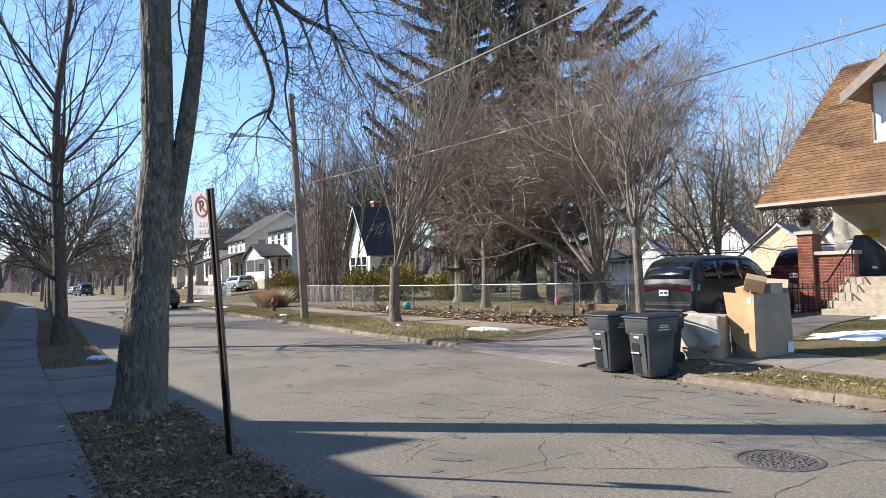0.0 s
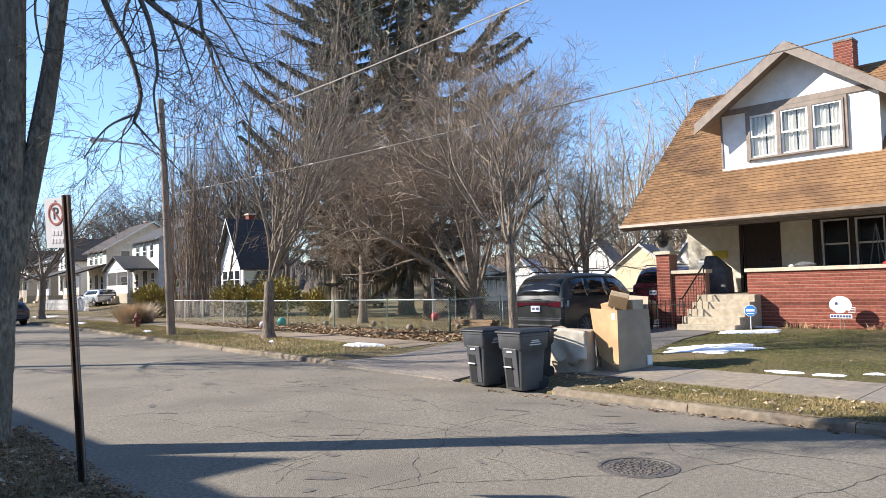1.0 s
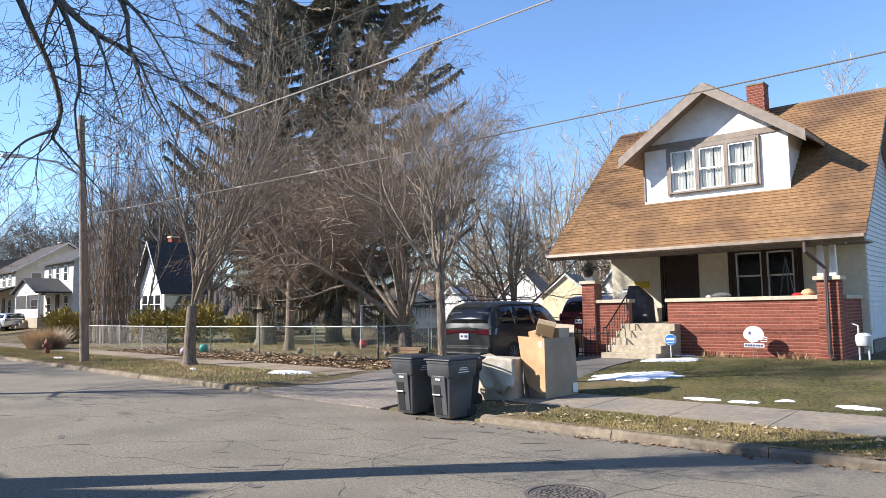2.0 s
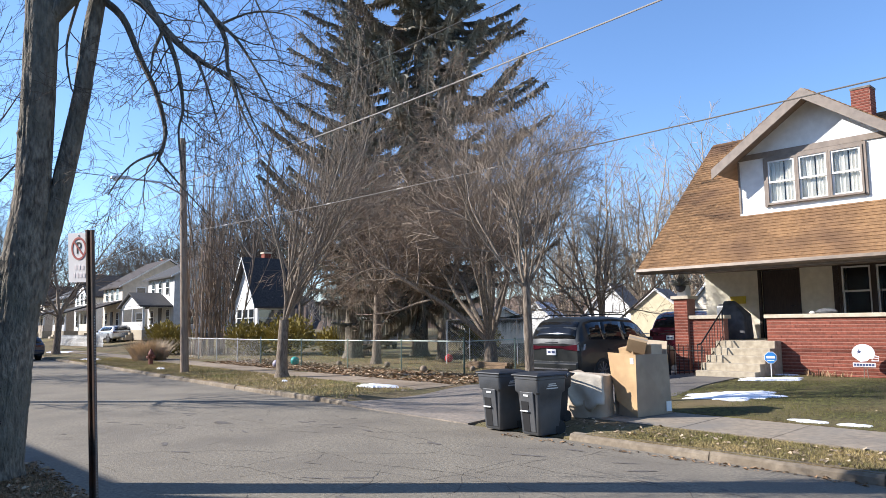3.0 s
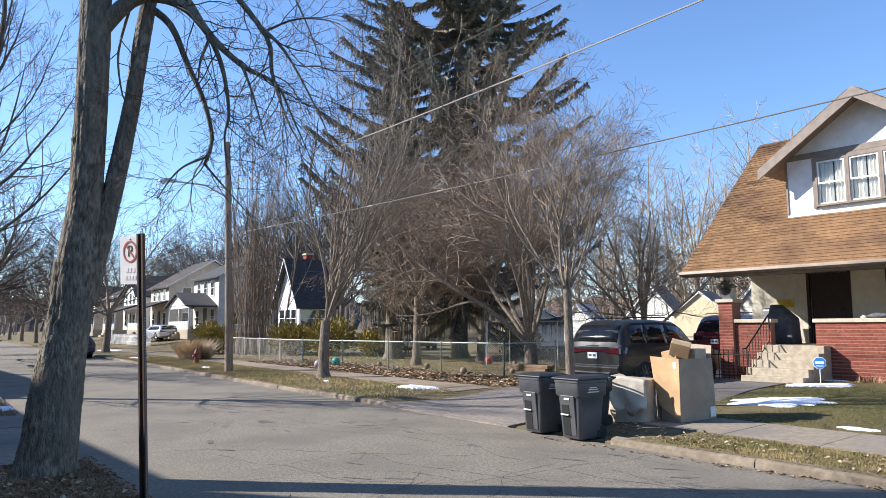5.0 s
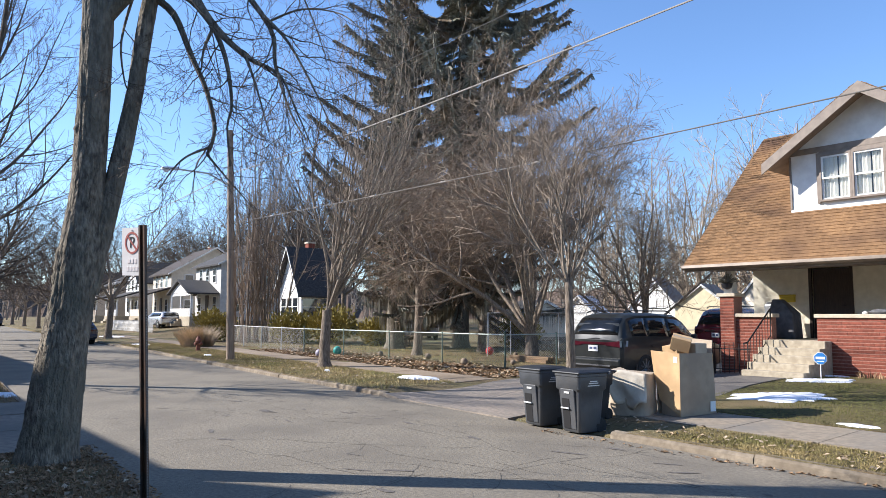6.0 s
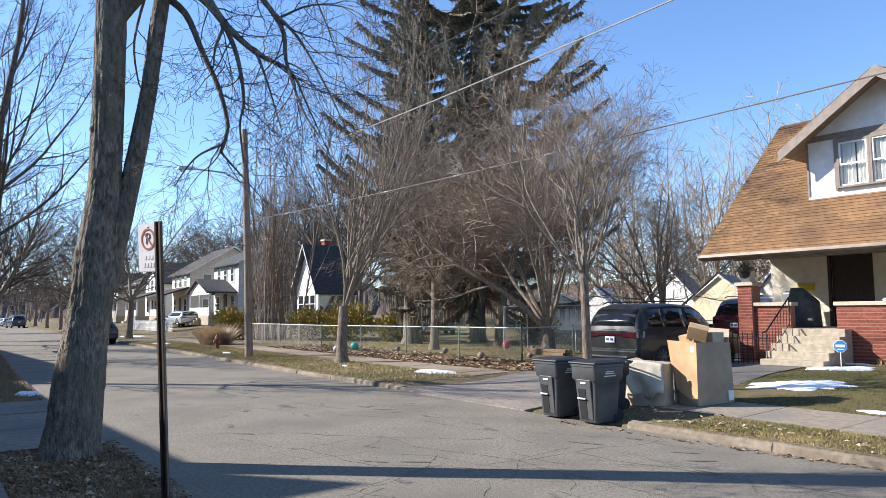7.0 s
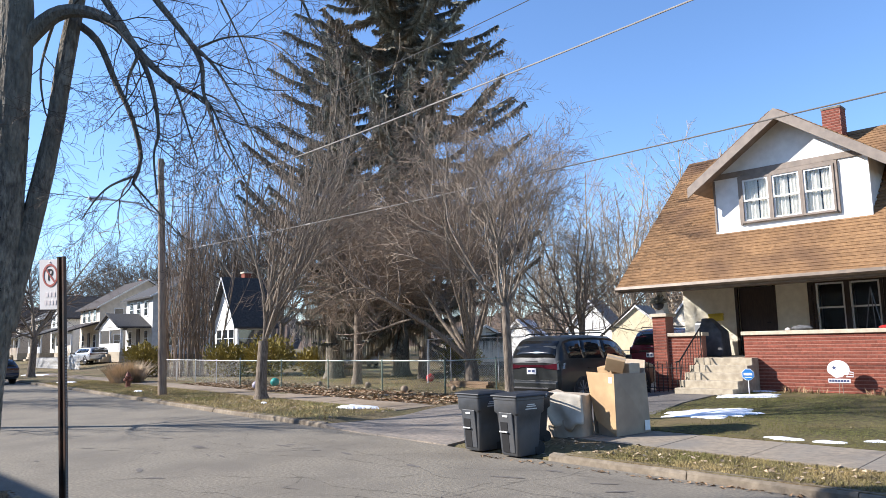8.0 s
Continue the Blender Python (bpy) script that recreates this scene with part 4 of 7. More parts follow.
tree("yard_tree", (-16.6, 23.8), (1.2, 0.1, 0.0), 0.17, 9, DENSE, "small bare tree with arching grey limbs beside the driveway", 49, twig=M_TWIG_RED, spread=(15, 58), length=(4.6, 6.6))
tree("yard_tree", (-25.2, 19.5), (3.2, 0.0, 0.1), 0.2, 9, DENSE, "slim bare tree with a dense brown crown in the yard", 43, twig=M_TWIG_RED, spread=(12, 48), length=(5.5, 8.2))


def spruce(at, tall, spread_r, seed, bare=2.6):
    """A tall spruce: tiers of drooping boughs hung with needle sprays."""
    rnd = random.Random(seed)
    x, y = at
    z = height(x, y)
    root = thing("spruce", (x, y, z - 0.05), "tall dark spruce with drooping boughs", "tree")
    gt = Geo().tube([(0, 0, 0), (0, 0, 0.4), (0.05, 0, tall * 0.5), (0, 0, tall)], [0.62, 0.45, 0.24, 0.02], 12)
    part("trunk", gt, M_BARK, root, smooth=True)
    gb, gn = Geo(), Geo()
    h = bare
    while h < tall - 0.5:
        f = (h - bare) / (tall - bare)
        R = spread_r * (1 - f) ** 0.55 * (0.5 + 0.5 * min(1, (h - bare) / 5)) + 0.25
        for k in range(rnd.randint(6, 8)):
            w = rnd.uniform(0, 2 * math.pi)
            L = R * rnd.uniform(0.75, 1.12)
            h0, dip = h + rnd.uniform(-0.3, 0.3), rnd.uniform(0.62, 0.9)
            pts = []
            for i in range(7):
                u = i / 6
                zz = h0 + L * (-dip * u + (0.84 if h > bare + 3 else 0.5) * u * u) * (1.05 - 0.55 * f)
                pts.append(Vector((math.cos(w) * L * u, math.sin(w) * L * u, zz)))
            gb.tube(pts, [0.05 * (1 - 0.8 * i / 6) for i in range(7)], 4, cap=False)
            side = Vector((-math.sin(w), math.cos(w), 0))
            n = int(L * 25) + 6
            for j in range(n):
                u = 0.04 + 0.96 * (j + rnd.random()) / n
                i = min(int(u * 6), 5)
                p = pts[i].lerp(pts[i + 1], u * 6 - i)
                low = h < bare + 3.2
                for s in (-1, 1):
                    reach = (0.4 if low else 0.62) * (0.2 + 0.85 * (1 - abs(u - 0.4))) * rnd.uniform(0.35, 1.0) * min(1.0, L / 3 + 0.3)
                    outw = (side * s * rnd.uniform(0.5, 1) + Vector((math.cos(w), math.sin(w), 0)) * rnd.uniform(0.1, 0.8)).normalized()
                    tipp = p + outw * reach + Vector((0, 0, -reach * rnd.uniform(0.25, 0.9)))
                    wd = rnd.uniform(0.028, 0.055)
                    up = Vector((0, 0, wd))
                    across = outw.cross(Vector((0, 0, 1))) * wd
                    k0 = len(gn.v)
                    mid = p.lerp(tipp, 0.5)
                    gn.v.extend([tuple(v) for v in (p, mid + up + across * 0.3, tipp, mid - up * 2.2, mid + across * 1.3, mid - across * 1.3)])
                    gn.f.append((k0, k0 + 1, k0 + 2, k0 + 3))
                    gn.f.append((k0, k0 + 4, k0 + 2, k0 + 5))
                for _ in range(4 if low else 2):
                    hang = rnd.uniform(0.2, 1.1) if low else rnd.uniform(0.15, 0.75)
                    wd = rnd.uniform(0.008, 0.022) if low else rnd.uniform(0.015, 0.04)
                    a = unit(rnd) * wd
                    a.z = 0
                    k0 = len(gn.v)
                    gn.v.extend([tuple(p + a), tuple(p - a), tuple(p + Vector((0, 0, -hang)) + a * 0.2)])
                    gn.f.append((k0, k0 + 1, k0 + 2))
        h += rnd.uniform(0.5, 0.75) * (1.1 if f < 0.7 else 0.8)
    bo = part("crown", gb, M_TWIG, root)
    part("needle_spray", gn, M_NEEDLE, bo, "dark green hanging needle sprays", kind="stuff")


spruce((-28.9, 25.3), 31.0, 9.2, 3, 2.6)
spruce((-30.6, 22.2), 18.6, 2.5, 8, 2.2)
tree("yard_tree", (-25.4, 23.6), (2.2, 0.0, 0.1), 0.22, 9, DENSE, "small bare tree with dense reddish twigs in the yard", 47, twig=M_TWIG_RED, spread=(12, 44), length=(5.6, 7.6))


# ---- materials of the things ----
M_CAR = mat("charcoal_car_paint", (0.026, 0.028, 0.027), (0.019, 0.021, 0.020), 0.35, 3, 3, 0.0, metal=0.1, coat=0.3, spec=0.3)
M_MAROON = mat("maroon_car_paint", (0.16, 0.015, 0.03), (0.12, 0.012, 0.024), 0.25, 3, 3, 0.0, metal=0.2, coat=1.0)
M_SILVER = mat("silver_car_paint", (0.52, 0.53, 0.54), (0.45, 0.46, 0.47), 0.3, 3, 3, 0.0, metal=0.4, coat=0.8)
M_BLUECAR = mat("dark_blue_car_paint", (0.03, 0.045, 0.08), (0.025, 0.035, 0.06), 0.3, 3, 3, 0.0, metal=0.2, coat=0.8)
M_CARGLASS = plain("tinted_car_glass", (0.010, 0.011, 0.012), 0.06)
M_RUBBER = mat("rubber", (0.022, 0.021, 0.02), (0.014, 0.014, 0.013), 0.85, 12, 5, 0.2)
M_RIM = plain("alloy_rim", (0.16, 0.16, 0.165), 0.4, 0.6)
M_TAIL = mat("red_lamp_lens", (0.07, 0.007, 0.014), (0.05, 0.005, 0.01), 0.15, 4, 3, 0.0, coat=1.0)
M_PLATE = plain("plate_white", (0.75, 0.76, 0.78), 0.4)
M_BAR = plain("dark_lettering", (0.05, 0.07, 0.16), 0.6)
M_BLACKTRIM = plain("black_trim", (0.02, 0.02, 0.021), 0.6)
M_CART = mat("charcoal_cart_plastic", (0.066, 0.072, 0.081), (0.050, 0.055, 0.062), 0.5, 7, 6, 0.15, 60, stain=(0.080, 0.080, 0.080), stain_scale=2.5)
M_SLOT = plain("recess_shade_black", (0.006, 0.006, 0.007), 0.8)
M_CARTDARK = mat("black_cart_plastic", (0.022, 0.024, 0.027), (0.016, 0.017, 0.02), 0.55, 7, 5, 0.1)
M_STEEL = plain("galvanised_steel", (0.58, 0.59, 0.59), 0.5, 0.25)
M_CARD = mat("brown_cardboard", (0.56, 0.385, 0.20), (0.47, 0.315, 0.16), 0.9, 5, 7, 0.12, 60, stain=(0.38, 0.245, 0.125), stain_scale=2)
M_CARD2 = mat("greyish_cardboard", (0.42, 0.345, 0.255), (0.34, 0.275, 0.20), 0.9, 5, 7, 0.15, 60)
# darker card colour that paints in the shade on the tall box's side
M_CARD3 = mat("shade_side_cardboard", (0.36, 0.285, 0.20), (0.29, 0.228, 0.16), 0.9, 5, 7, 0.12, 60, stain=(0.27, 0.21, 0.15), stain_scale=2)
M_SHEET = mat("pale_torn_sheet", (0.58, 0.52, 0.42), (0.47, 0.41, 0.32), 0.85, 4, 6, 0.2, 30)
M_TAPE = plain("white_label", (0.78, 0.78, 0.75), 0.5)
M_FENCE = mat("green_fence_steel", (0.22, 0.29, 0.23), (0.15, 0.20, 0.16), 0.6, 8, 5, 0.0, metal=0.2)
# lighter copy of the fence green, sunlight on the rail put into its colour
M_RAIL = plain("sunlit_green_rail", (0.46, 0.54, 0.48), 0.5, 0.15)
M_FENCE2 = plain("grey_fence_steel", (0.60, 0.60, 0.57), 0.55, 0.2)
M_POLE = mat("weathered_pole_wood", (0.36, 0.28, 0.205), (0.23, 0.17, 0.125), 0.95, 8, 8, 0.6, 30, stretch=(3, 3, 0.25))
M_WIRE = plain("black_cable", (0.05, 0.045, 0.04), 0.6)
M_WIRE3 = plain("grey_cable", (0.17, 0.152, 0.13), 0.55)
M_WIRE2 = plain("bare_cable", (0.42, 0.38, 0.33), 0.5, 0.4)
M_RED = plain("red_enamel", (0.55, 0.03, 0.03), 0.4)
M_SIGNW = plain("sign_white", (0.82, 0.80, 0.79), 0.4)
M_SIGNR = plain("sign_red", (0.42, 0.12, 0.10), 0.5)
M_HOLE = plain("dull_hole_rim", (0.30, 0.28, 0.26), 0.6)
M_FADED = plain("faded_red", (0.80, 0.74, 0.73), 0.5)
M_SIGNB = plain("sign_black", (0.03, 0.03, 0.03), 0.5)
M_POST = mat("dark_channel_post", (0.075, 0.060, 0.050), (0.045, 0.037, 0.031), 0.6, 14, 5, 0.2, metal=0.4, stain=(0.10, 0.05, 0.03), stain_scale=3)
M_HYDRANT = mat("rusty_red_hydrant", (0.26, 0.09, 0.055), (0.16, 0.06, 0.04), 0.75, 14, 6, 0.3)
M_BLUE = plain("blue_sign", (0.04, 0.22, 0.55), 0.4)
M_YELLOW = plain("yellow_mailbox", (0.65, 0.48, 0.04), 0.5)
M_LEAF = mat("dead_leaf", (0.35, 0.23, 0.13), (0.19, 0.117, 0.065), 0.9, 3, 4, 0.0, random_by="island", spec=0.15)
M_LEAFPALE = mat("pale_dead_leaf", (0.50, 0.40, 0.28), (0.30, 0.22, 0.14), 0.9, 3, 4, 0.0, random_by="island", spec=0.15)
M_CLOTH = mat("grey_folded_cloth", (0.14, 0.145, 0.15), (0.07, 0.07, 0.075), 0.9, 9, 6, 0.5)
M_TARP = mat("grey_cloth", (0.12, 0.12, 0.125), (0.07, 0.07, 0.075), 0.8, 5, 5, 0.3)
M_LOG = mat("stacked_timber", (0.28, 0.19, 0.11), (0.17, 0.11, 0.065), 0.9, 8, 6, 0.3, stretch=(0.4, 4, 4))

# ---- vehicles ----
STATIONS = [  # along, half width, sill, belt, roof, roof half width
    (0.00, 0.86, 0.44, 1.06, 1.10, 0.80), (0.07, 0.94, 0.36, 1.10, 1.22, 0.79), (0.22, 0.96, 0.31, 1.12, 1.52, 0.74), (0.42, 0.965, 0.29, 1.12, 1.72, 0.71), (0.75, 0.968, 0.28, 1.11, 1.79, 0.71),
    (1.8, 0.968, 0.27, 1.09, 1.81, 0.72), (2.7, 0.968, 0.27, 1.07, 1.77, 0.71), (3.05, 0.965, 0.27, 1.06, 1.63, 0.70), (3.45, 0.96, 0.27, 1.06, 1.33, 0.72), (3.75, 0.955, 0.28, 1.04, 1.12, 0.78),
    (4.3, 0.945, 0.29, 1.0, 1.07, 0.76), (4.75, 0.92, 0.32, 0.92, 0.99, 0.70), (5.0, 0.86, 0.37, 0.80, 0.86, 0.6), (5.1, 0.76, 0.42, 0.70, 0.74, 0.5)]


def section(s, scale=1.0):
    cols = list(zip(*STATIONS))
    return [float(np.interp(s, cols[0], c)) for c in cols[1:]]


def car(name, m, paint, label, low=1.0, tail=True):
    """A sport utility car: the tail looks along -y of its own frame."""
    root = thing(name, m, label, "car")
    g = Geo()
    half = 9
    for s, *_ in STATIONS:
        w, zb, belt, roof, wr = section(s)
        belt, roof = zb + (belt - zb) * low, zb + (roof - zb) * low
        belt = min(belt + 0.07, roof - 0.02) if roof > belt + 0.1 else belt
        ring = [(w * 0.80, zb), (w * 0.96, zb + 0.06), (w, zb + 0.22), (w * 1.0, (zb + belt) / 2 + 0.06), (w * 0.985, belt - 0.05), (w * 0.955, belt), (wr + (w * 0.955 - wr) * 0.1 + 0.02, roof - 0.07), (wr * 0.9, roof - 0.01), (wr * 0.5, roof + 0.012)]
        pts = [(x, s, z) for x, z in ring] + [(-x, s, z) for x, z in ring[::-1]]
        g.v.extend(pts)
    n = 2 * half
    for i in range(len(STATIONS) - 1):
        for j in range(n):
            k = (j + 1) % n
            g.f.append((i * n + j, i * n + k, (i + 1) * n + k, (i + 1) * n + j))
    g.f.append(tuple(range(n)))
    g.f.append(tuple(range((len(STATIONS) - 1) * n, len(STATIONS) * n))[::-1])
    body = part("body", g, paint, root, smooth=True)

    def side_pane(a, b, s, name="side_window"):
        q = Geo()
        pts = []
        for i in range(7):
            y = a + (b - a) * i / 6
            w, zb, belt, roof, wr = section(y)
            belt, roof = zb + (belt - zb) * low, zb + (roof - zb) * low
            belt = min(belt + 0.07, roof - 0.02) if roof > belt + 0.1 else belt
            lo, hi = belt + 0.03, max(roof - 0.13, belt + 0.035)
            x0 = w * 0.955
            x1 = wr + (x0 - wr) * 0.1 + 0.02
            f = lambda z: x0 + (x1 - x0) * (z - belt) / max(0.05, roof - 0.07 - belt)
            pts += [(s * (f(lo) + 0.006), y, lo), (s * (f(hi) + 0.006), y, hi)]
        q.v = pts
        for i in range(6):
            fc = (2 * i, 2 * i + 2, 2 * i + 3, 2 * i + 1)
            q.f.append(fc if s > 0 else fc[::-1])
        ob = part(name, q, M_CARGLASS, body, smooth=True)
        so = ob.modifiers.new("depth", "SOLIDIFY")
        so.thickness, so.offset = 0.01, -1

    for s in (1, -1):
        side_pane(0.46, 1.148, s)
        side_pane(1.154, 2.108, s)
        side_pane(2.114, 3.34, s)
    # rear and front glass
    for name, sts in (("rear_window", [0.085, 0.16, 0.28, 0.38]), ("windscreen", [3.70, 3.5, 3.3, 3.12])):
        q = Geo()
        for s in sts:
            w, zb, belt, roof, wr = section(s)
            roof = zb + (roof - zb) * low
            e = -0.012 if name == "rear_window" else 0.012
            for i in range(7):
                u = -1 + i / 3
                q.v.append((u * (wr + 0.03) * 0.9, s + e - 0.02 * (1 - u * u) * (1 if e < 0 else -1), roof - 0.015 + (0.012 if abs(u) < 0.9 else 0)))
        for r in range(len(sts) - 1):
            for i in range(6):
                q.f.append((r * 7 + i, r * 7 + i + 1, (r + 1) * 7 + i + 1, (r + 1) * 7 + i))
        ob = part(name, q, M_CARGLASS, body, smooth=True)
        so = ob.modifiers.new("depth", "SOLIDIFY")
        so.thickness = 0.012
    # tail lamps, plate, bumper, handle
    zl = 0.44 + (1.02 - 0.44) * low
    for s in (1, -1):
        part("tail_lamp", Geo().add([(s * 0.40, -0.025, zl - 0.05), (s * 0.88, -0.02, zl - 0.09), (s * 0.965, 0.2, zl - 0.07), (s * 0.40, -0.02, zl + 0.02), (s * 0.87, -0.015, zl + 0.07), (s * 0.965, 0.24, zl + 0.08), (s * 0.8, 0.1, zl)],
                                    [(0, 1, 4, 3), (1, 2, 5, 4), (0, 3, 6), (3, 4, 6), (4, 5, 6), (0, 6, 1), (1, 6, 2), (2, 6, 5)] if s > 0 else [(3, 4, 1, 0), (4, 5, 2, 1), (6, 3, 0), (6, 4, 3), (6, 5, 4), (1, 6, 0), (2, 6, 1), (5, 6, 2)]), M_TAIL, body, "red tail lamp")
    part("light_bar", Geo().box(-0.42, 0.42, -0.022, 0.01, zl - 0.03, zl + 0.03), M_TAIL, body, "red light bar")
    pl = part("number_plate", Geo().box(-0.155, 0.155, -0.03, -0.005, zl - 0.21, zl - 0.055), M_PLATE, body, "white number plate")
    part("plate_marks", Geo().box(-0.12, -0.02, -0.034, -0.028, zl - 0.16, zl - 0.10).box(0.02, 0.12, -0.034, -0.028, zl - 0.16, zl - 0.10), M_BAR, pl)
    part("rear_bumper", Geo().prism([(-0.88, 0.0, 0.40), (-0.90, -0.07, 0.46), (-0.90, -0.075, 0.60), (-0.88, 0.0, 0.66)], (1.77, 0, 0)), M_BLACKTRIM if not tail else paint, body, bevel=0.02)
    part("bumper_strip", Geo().box(-0.6, 0.6, -0.085, -0.07, 0.44, 0.47), M_RIM, body)
    part("wiper", Geo().tube([(-0.25, 0.02, 1.13 * low), (0.2, 0.0, 1.14 * low)], 0.012, 5), M_BLACKTRIM, body)
    for s in (1, -1):
        part("roof_rail", Geo().tube([(s * 0.62, 0.5, 1.79 * low + 0.02), (s * 0.64, 0.7, 1.84 * low + 0.02), (s * 0.64, 2.4, 1.85 * low + 0.02), (s * 0.62, 2.65, 1.79 * low + 0.02)], 0.018, 6), M_BLACKTRIM, body)
        part("mirror", Geo().box(s * 0.98 if s > 0 else -1.14, 1.14 if s > 0 else -0.98, 3.1, 3.22, 1.08 * low, 1.24 * low), M_BLACKTRIM, body, bevel=0.03)
        part("sill_trim", Geo().box(0.95 if s > 0 else -0.985, 0.985 if s > 0 else -0.95, 1.5, 3.6, 0.30, 0.38), M_BLACKTRIM, body, bevel=0.015)
        for k in (1.15, 2.15):
            part("door_handle", Geo().box(0.965 if s > 0 else -0.995, 0.995 if s > 0 else -0.965, k + 0.1, k + 0.3, 0.93 * low, 0.96 * low), M_BLACKTRIM, body)
    for y in (0.98, 4.03):
        for s in (1, -1):
            part("wheel_arch", Geo().lathe([(0.44, 0), (0.44, 0.05)], 24).moved(Matrix.Translation((s * 0.915, y, 0.40)) @ Matrix.Rotation(radians(90) * s, 4, "Y")), M_BLACKTRIM, body)
            wm = Matrix.Translation((s * 0.84, y, 0.375)) @ Matrix.Rotation(radians(90) * s, 4, "Y")
            ty = part("tyre", Geo().lathe([(0.27, -0.1), (0.35, -0.1), (0.375, -0.06), (0.375, 0.10), (0.35, 0.145), (0.27, 0.145), (0.25, 0.12)], 28).moved(wm), M_RUBBER, root, smooth=True)
            rg = Geo().lathe([(0.265, 0.10), (0.255, 0.13), (0.24, 0.09)], 28)
            for k in range(10):
                a = 2 * math.pi * k / 10
                rg.tube([(0.03 * math.cos(a), 0.03 * math.sin(a), 0.13), (0.25 * math.cos(a), 0.25 * math.sin(a), 0.12)], [0.03, 0.02], 5)
            part("rim", rg.moved(wm), M_RIM, ty)
    return root


def on_ground(x, y, lift=0.0):
    return Vector((x, y, height(x, y) + lift))


p = on_ground(-12.12, 15.25, 0.03)
car("suv", Matrix.Translation(p) @ Matrix.Rotation(radians(-1), 4, "Z") @ Matrix.Diagonal((0.975, 0.975, 1.01, 1)), M_CAR, "dark charcoal sport utility car parked tail-first on the driveway")
p = on_ground(-14.5, 25.6, 0.03)
car("suv", Matrix.Translation(p) @ Matrix.Diagonal((1, 1, 1.12, 1)), M_MAROON, "maroon sport utility car parked farther up the driveway")
p = Vector((-49.3, y_kerb(-49.3) - 1.3, 0))
car("parked_car", Matrix.Translation(p) @ Matrix.Rotation(radians(94), 4, "Z"), M_BLUECAR, "dark car parked at the kerb", 0.8)
car("parked_car", Matrix.Translation((-69.0, 24.0, height(-69.0, 24.0))) @ Matrix.Rotation(radians(94), 4, "Z"), M_SILVER, "silver car on a house driveway", 0.8)
for x, off, pm, lab, low in ((-128, 1.0, M_BLUECAR, "dark blue van parked far along the road", 1.1), (-118, 5.4, M_SILVER, "white car far along the road", 0.78), (-150, 1.2, M_SILVER, "pale car parked far along the road", 0.8), (-158, 1.2, M_CAR, "dark car parked far along the road", 0.8)):
    car("distant_car", Matrix.Translation((x, y_kerb(x) - off, 0)) @ Matrix.Rotation(radians(94), 4, "Z"), pm, lab, low)


# ---- rubbish by the kerb ----
def cart(x, y, turn, paint, label, open_lid=False, marks=True):
    root = thing("wheeled_bin", Matrix.Translation((x, y, 0.0 if y < y_kerb(x) else height(x, y))) @ Matrix.Rotation(radians(turn), 4, "Z"), label, "bin", "rubbish carts at the kerb")
    g = Geo()
    rings = [(0.20, 0.23, 0.03), (0.215, 0.25, 0.06), (0.235, 0.275, 0.45), (0.25, 0.295, 0.70), (0.285, 0.33, 0.74), (0.29, 0.34, 0.94), (0.30, 0.35, 0.95), (0.30, 0.35, 0.99)]
    n = 16
    for a, b, z in rings:
        c = 0.05
        for sx, sy in ((1, -1), (1, 1), (-1, 1), (-1, -1)):
            cx, cy = sx * (a - c), sy * (b - c)
            st = {(1, -1): -90, (1, 1): 0, (-1, 1): 90, (-1, -1): 180}[(sx, sy)]
            for k in range(4):
                w = radians(st + 30 * k)
                g.v.append((cx + c * math.cos(w), cy + c * math.sin(w), z))
    for i in range(len(rings) - 1):
        for j in range(n):
            k = (j + 1) % n
            g.f.append((i * n + j, i * n + k, (i + 1) * n + k, (i + 1) * n + j))
    g.f.append(tuple(range(n))[::-1])
    g.f.append(tuple(range((len(rings) - 1) * n, len(rings) * n)))
    body = part("body", g, paint, root, smooth=True)
    # grip: black patch for the recess's shade, steel bar, in a raised front panel
    part("front_panel", Geo().prism([(-0.15, -0.262, 0.08), (0.15, -0.262, 0.08), (0.16, -0.332, 0.74), (-0.16, -0.332, 0.74)], (0, 0.03, 0)), paint, body, bevel=0.012)
    part("grip_slot_shade", Geo().prism([(-0.13, -0.268, 0.09), (0.03, -0.268, 0.09), (0.035, -0.322, 0.58), (-0.135, -0.322, 0.58)], (0, 0.02, 0)), M_SLOT, body, "black patch standing for the shade in the grip recess")
    part("lift_bar", Geo().tube([(-0.14, -0.325, 0.42), (0.04, -0.325, 0.42)], 0.014, 8), M_STEEL, body, "steel lift bar")
    if marks:
        part("label_marks", Geo().box(-0.06, 0.06, -0.337, -0.331, 0.665, 0.695), M_TAPE, body, "pale printed bar")
        sm = Geo()
        for k, (z, w) in enumerate(((0.86, 0.10), (0.83, 0.13), (0.79, 0.16))):
            sm.box(0.290, 0.294, -w / 1.2, w / 1.2, z, z + 0.016)
        part("stamp_marks", sm, M_FENCE2, body, "faint pale stamp")
    lid = part("lid", Geo().add([(-0.32, -0.37, 0.992), (0.32, -0.37, 0.992), (0.32, 0.35, 0.992), (-0.32, 0.35, 0.992), (-0.32, -0.37, 1.02), (0.32, -0.37, 1.02), (0.32, 0.35, 1.02), (-0.32, 0.35, 1.02), (-0.22, -0.25, 1.055), (0.22, -0.25, 1.055), (0.22, 0.25, 1.055), (-0.22, 0.25, 1.055)],
                               [(3, 2, 1, 0), (0, 1, 5, 4), (1, 2, 6, 5), (2, 3, 7, 6), (3, 0, 4, 7), (4, 5, 9, 8), (5, 6, 10, 9), (6, 7, 11, 10), (7, 4, 8, 11), (8, 9, 10, 11)]), M_CARTDARK, root, "dark lid", bevel=0.012)
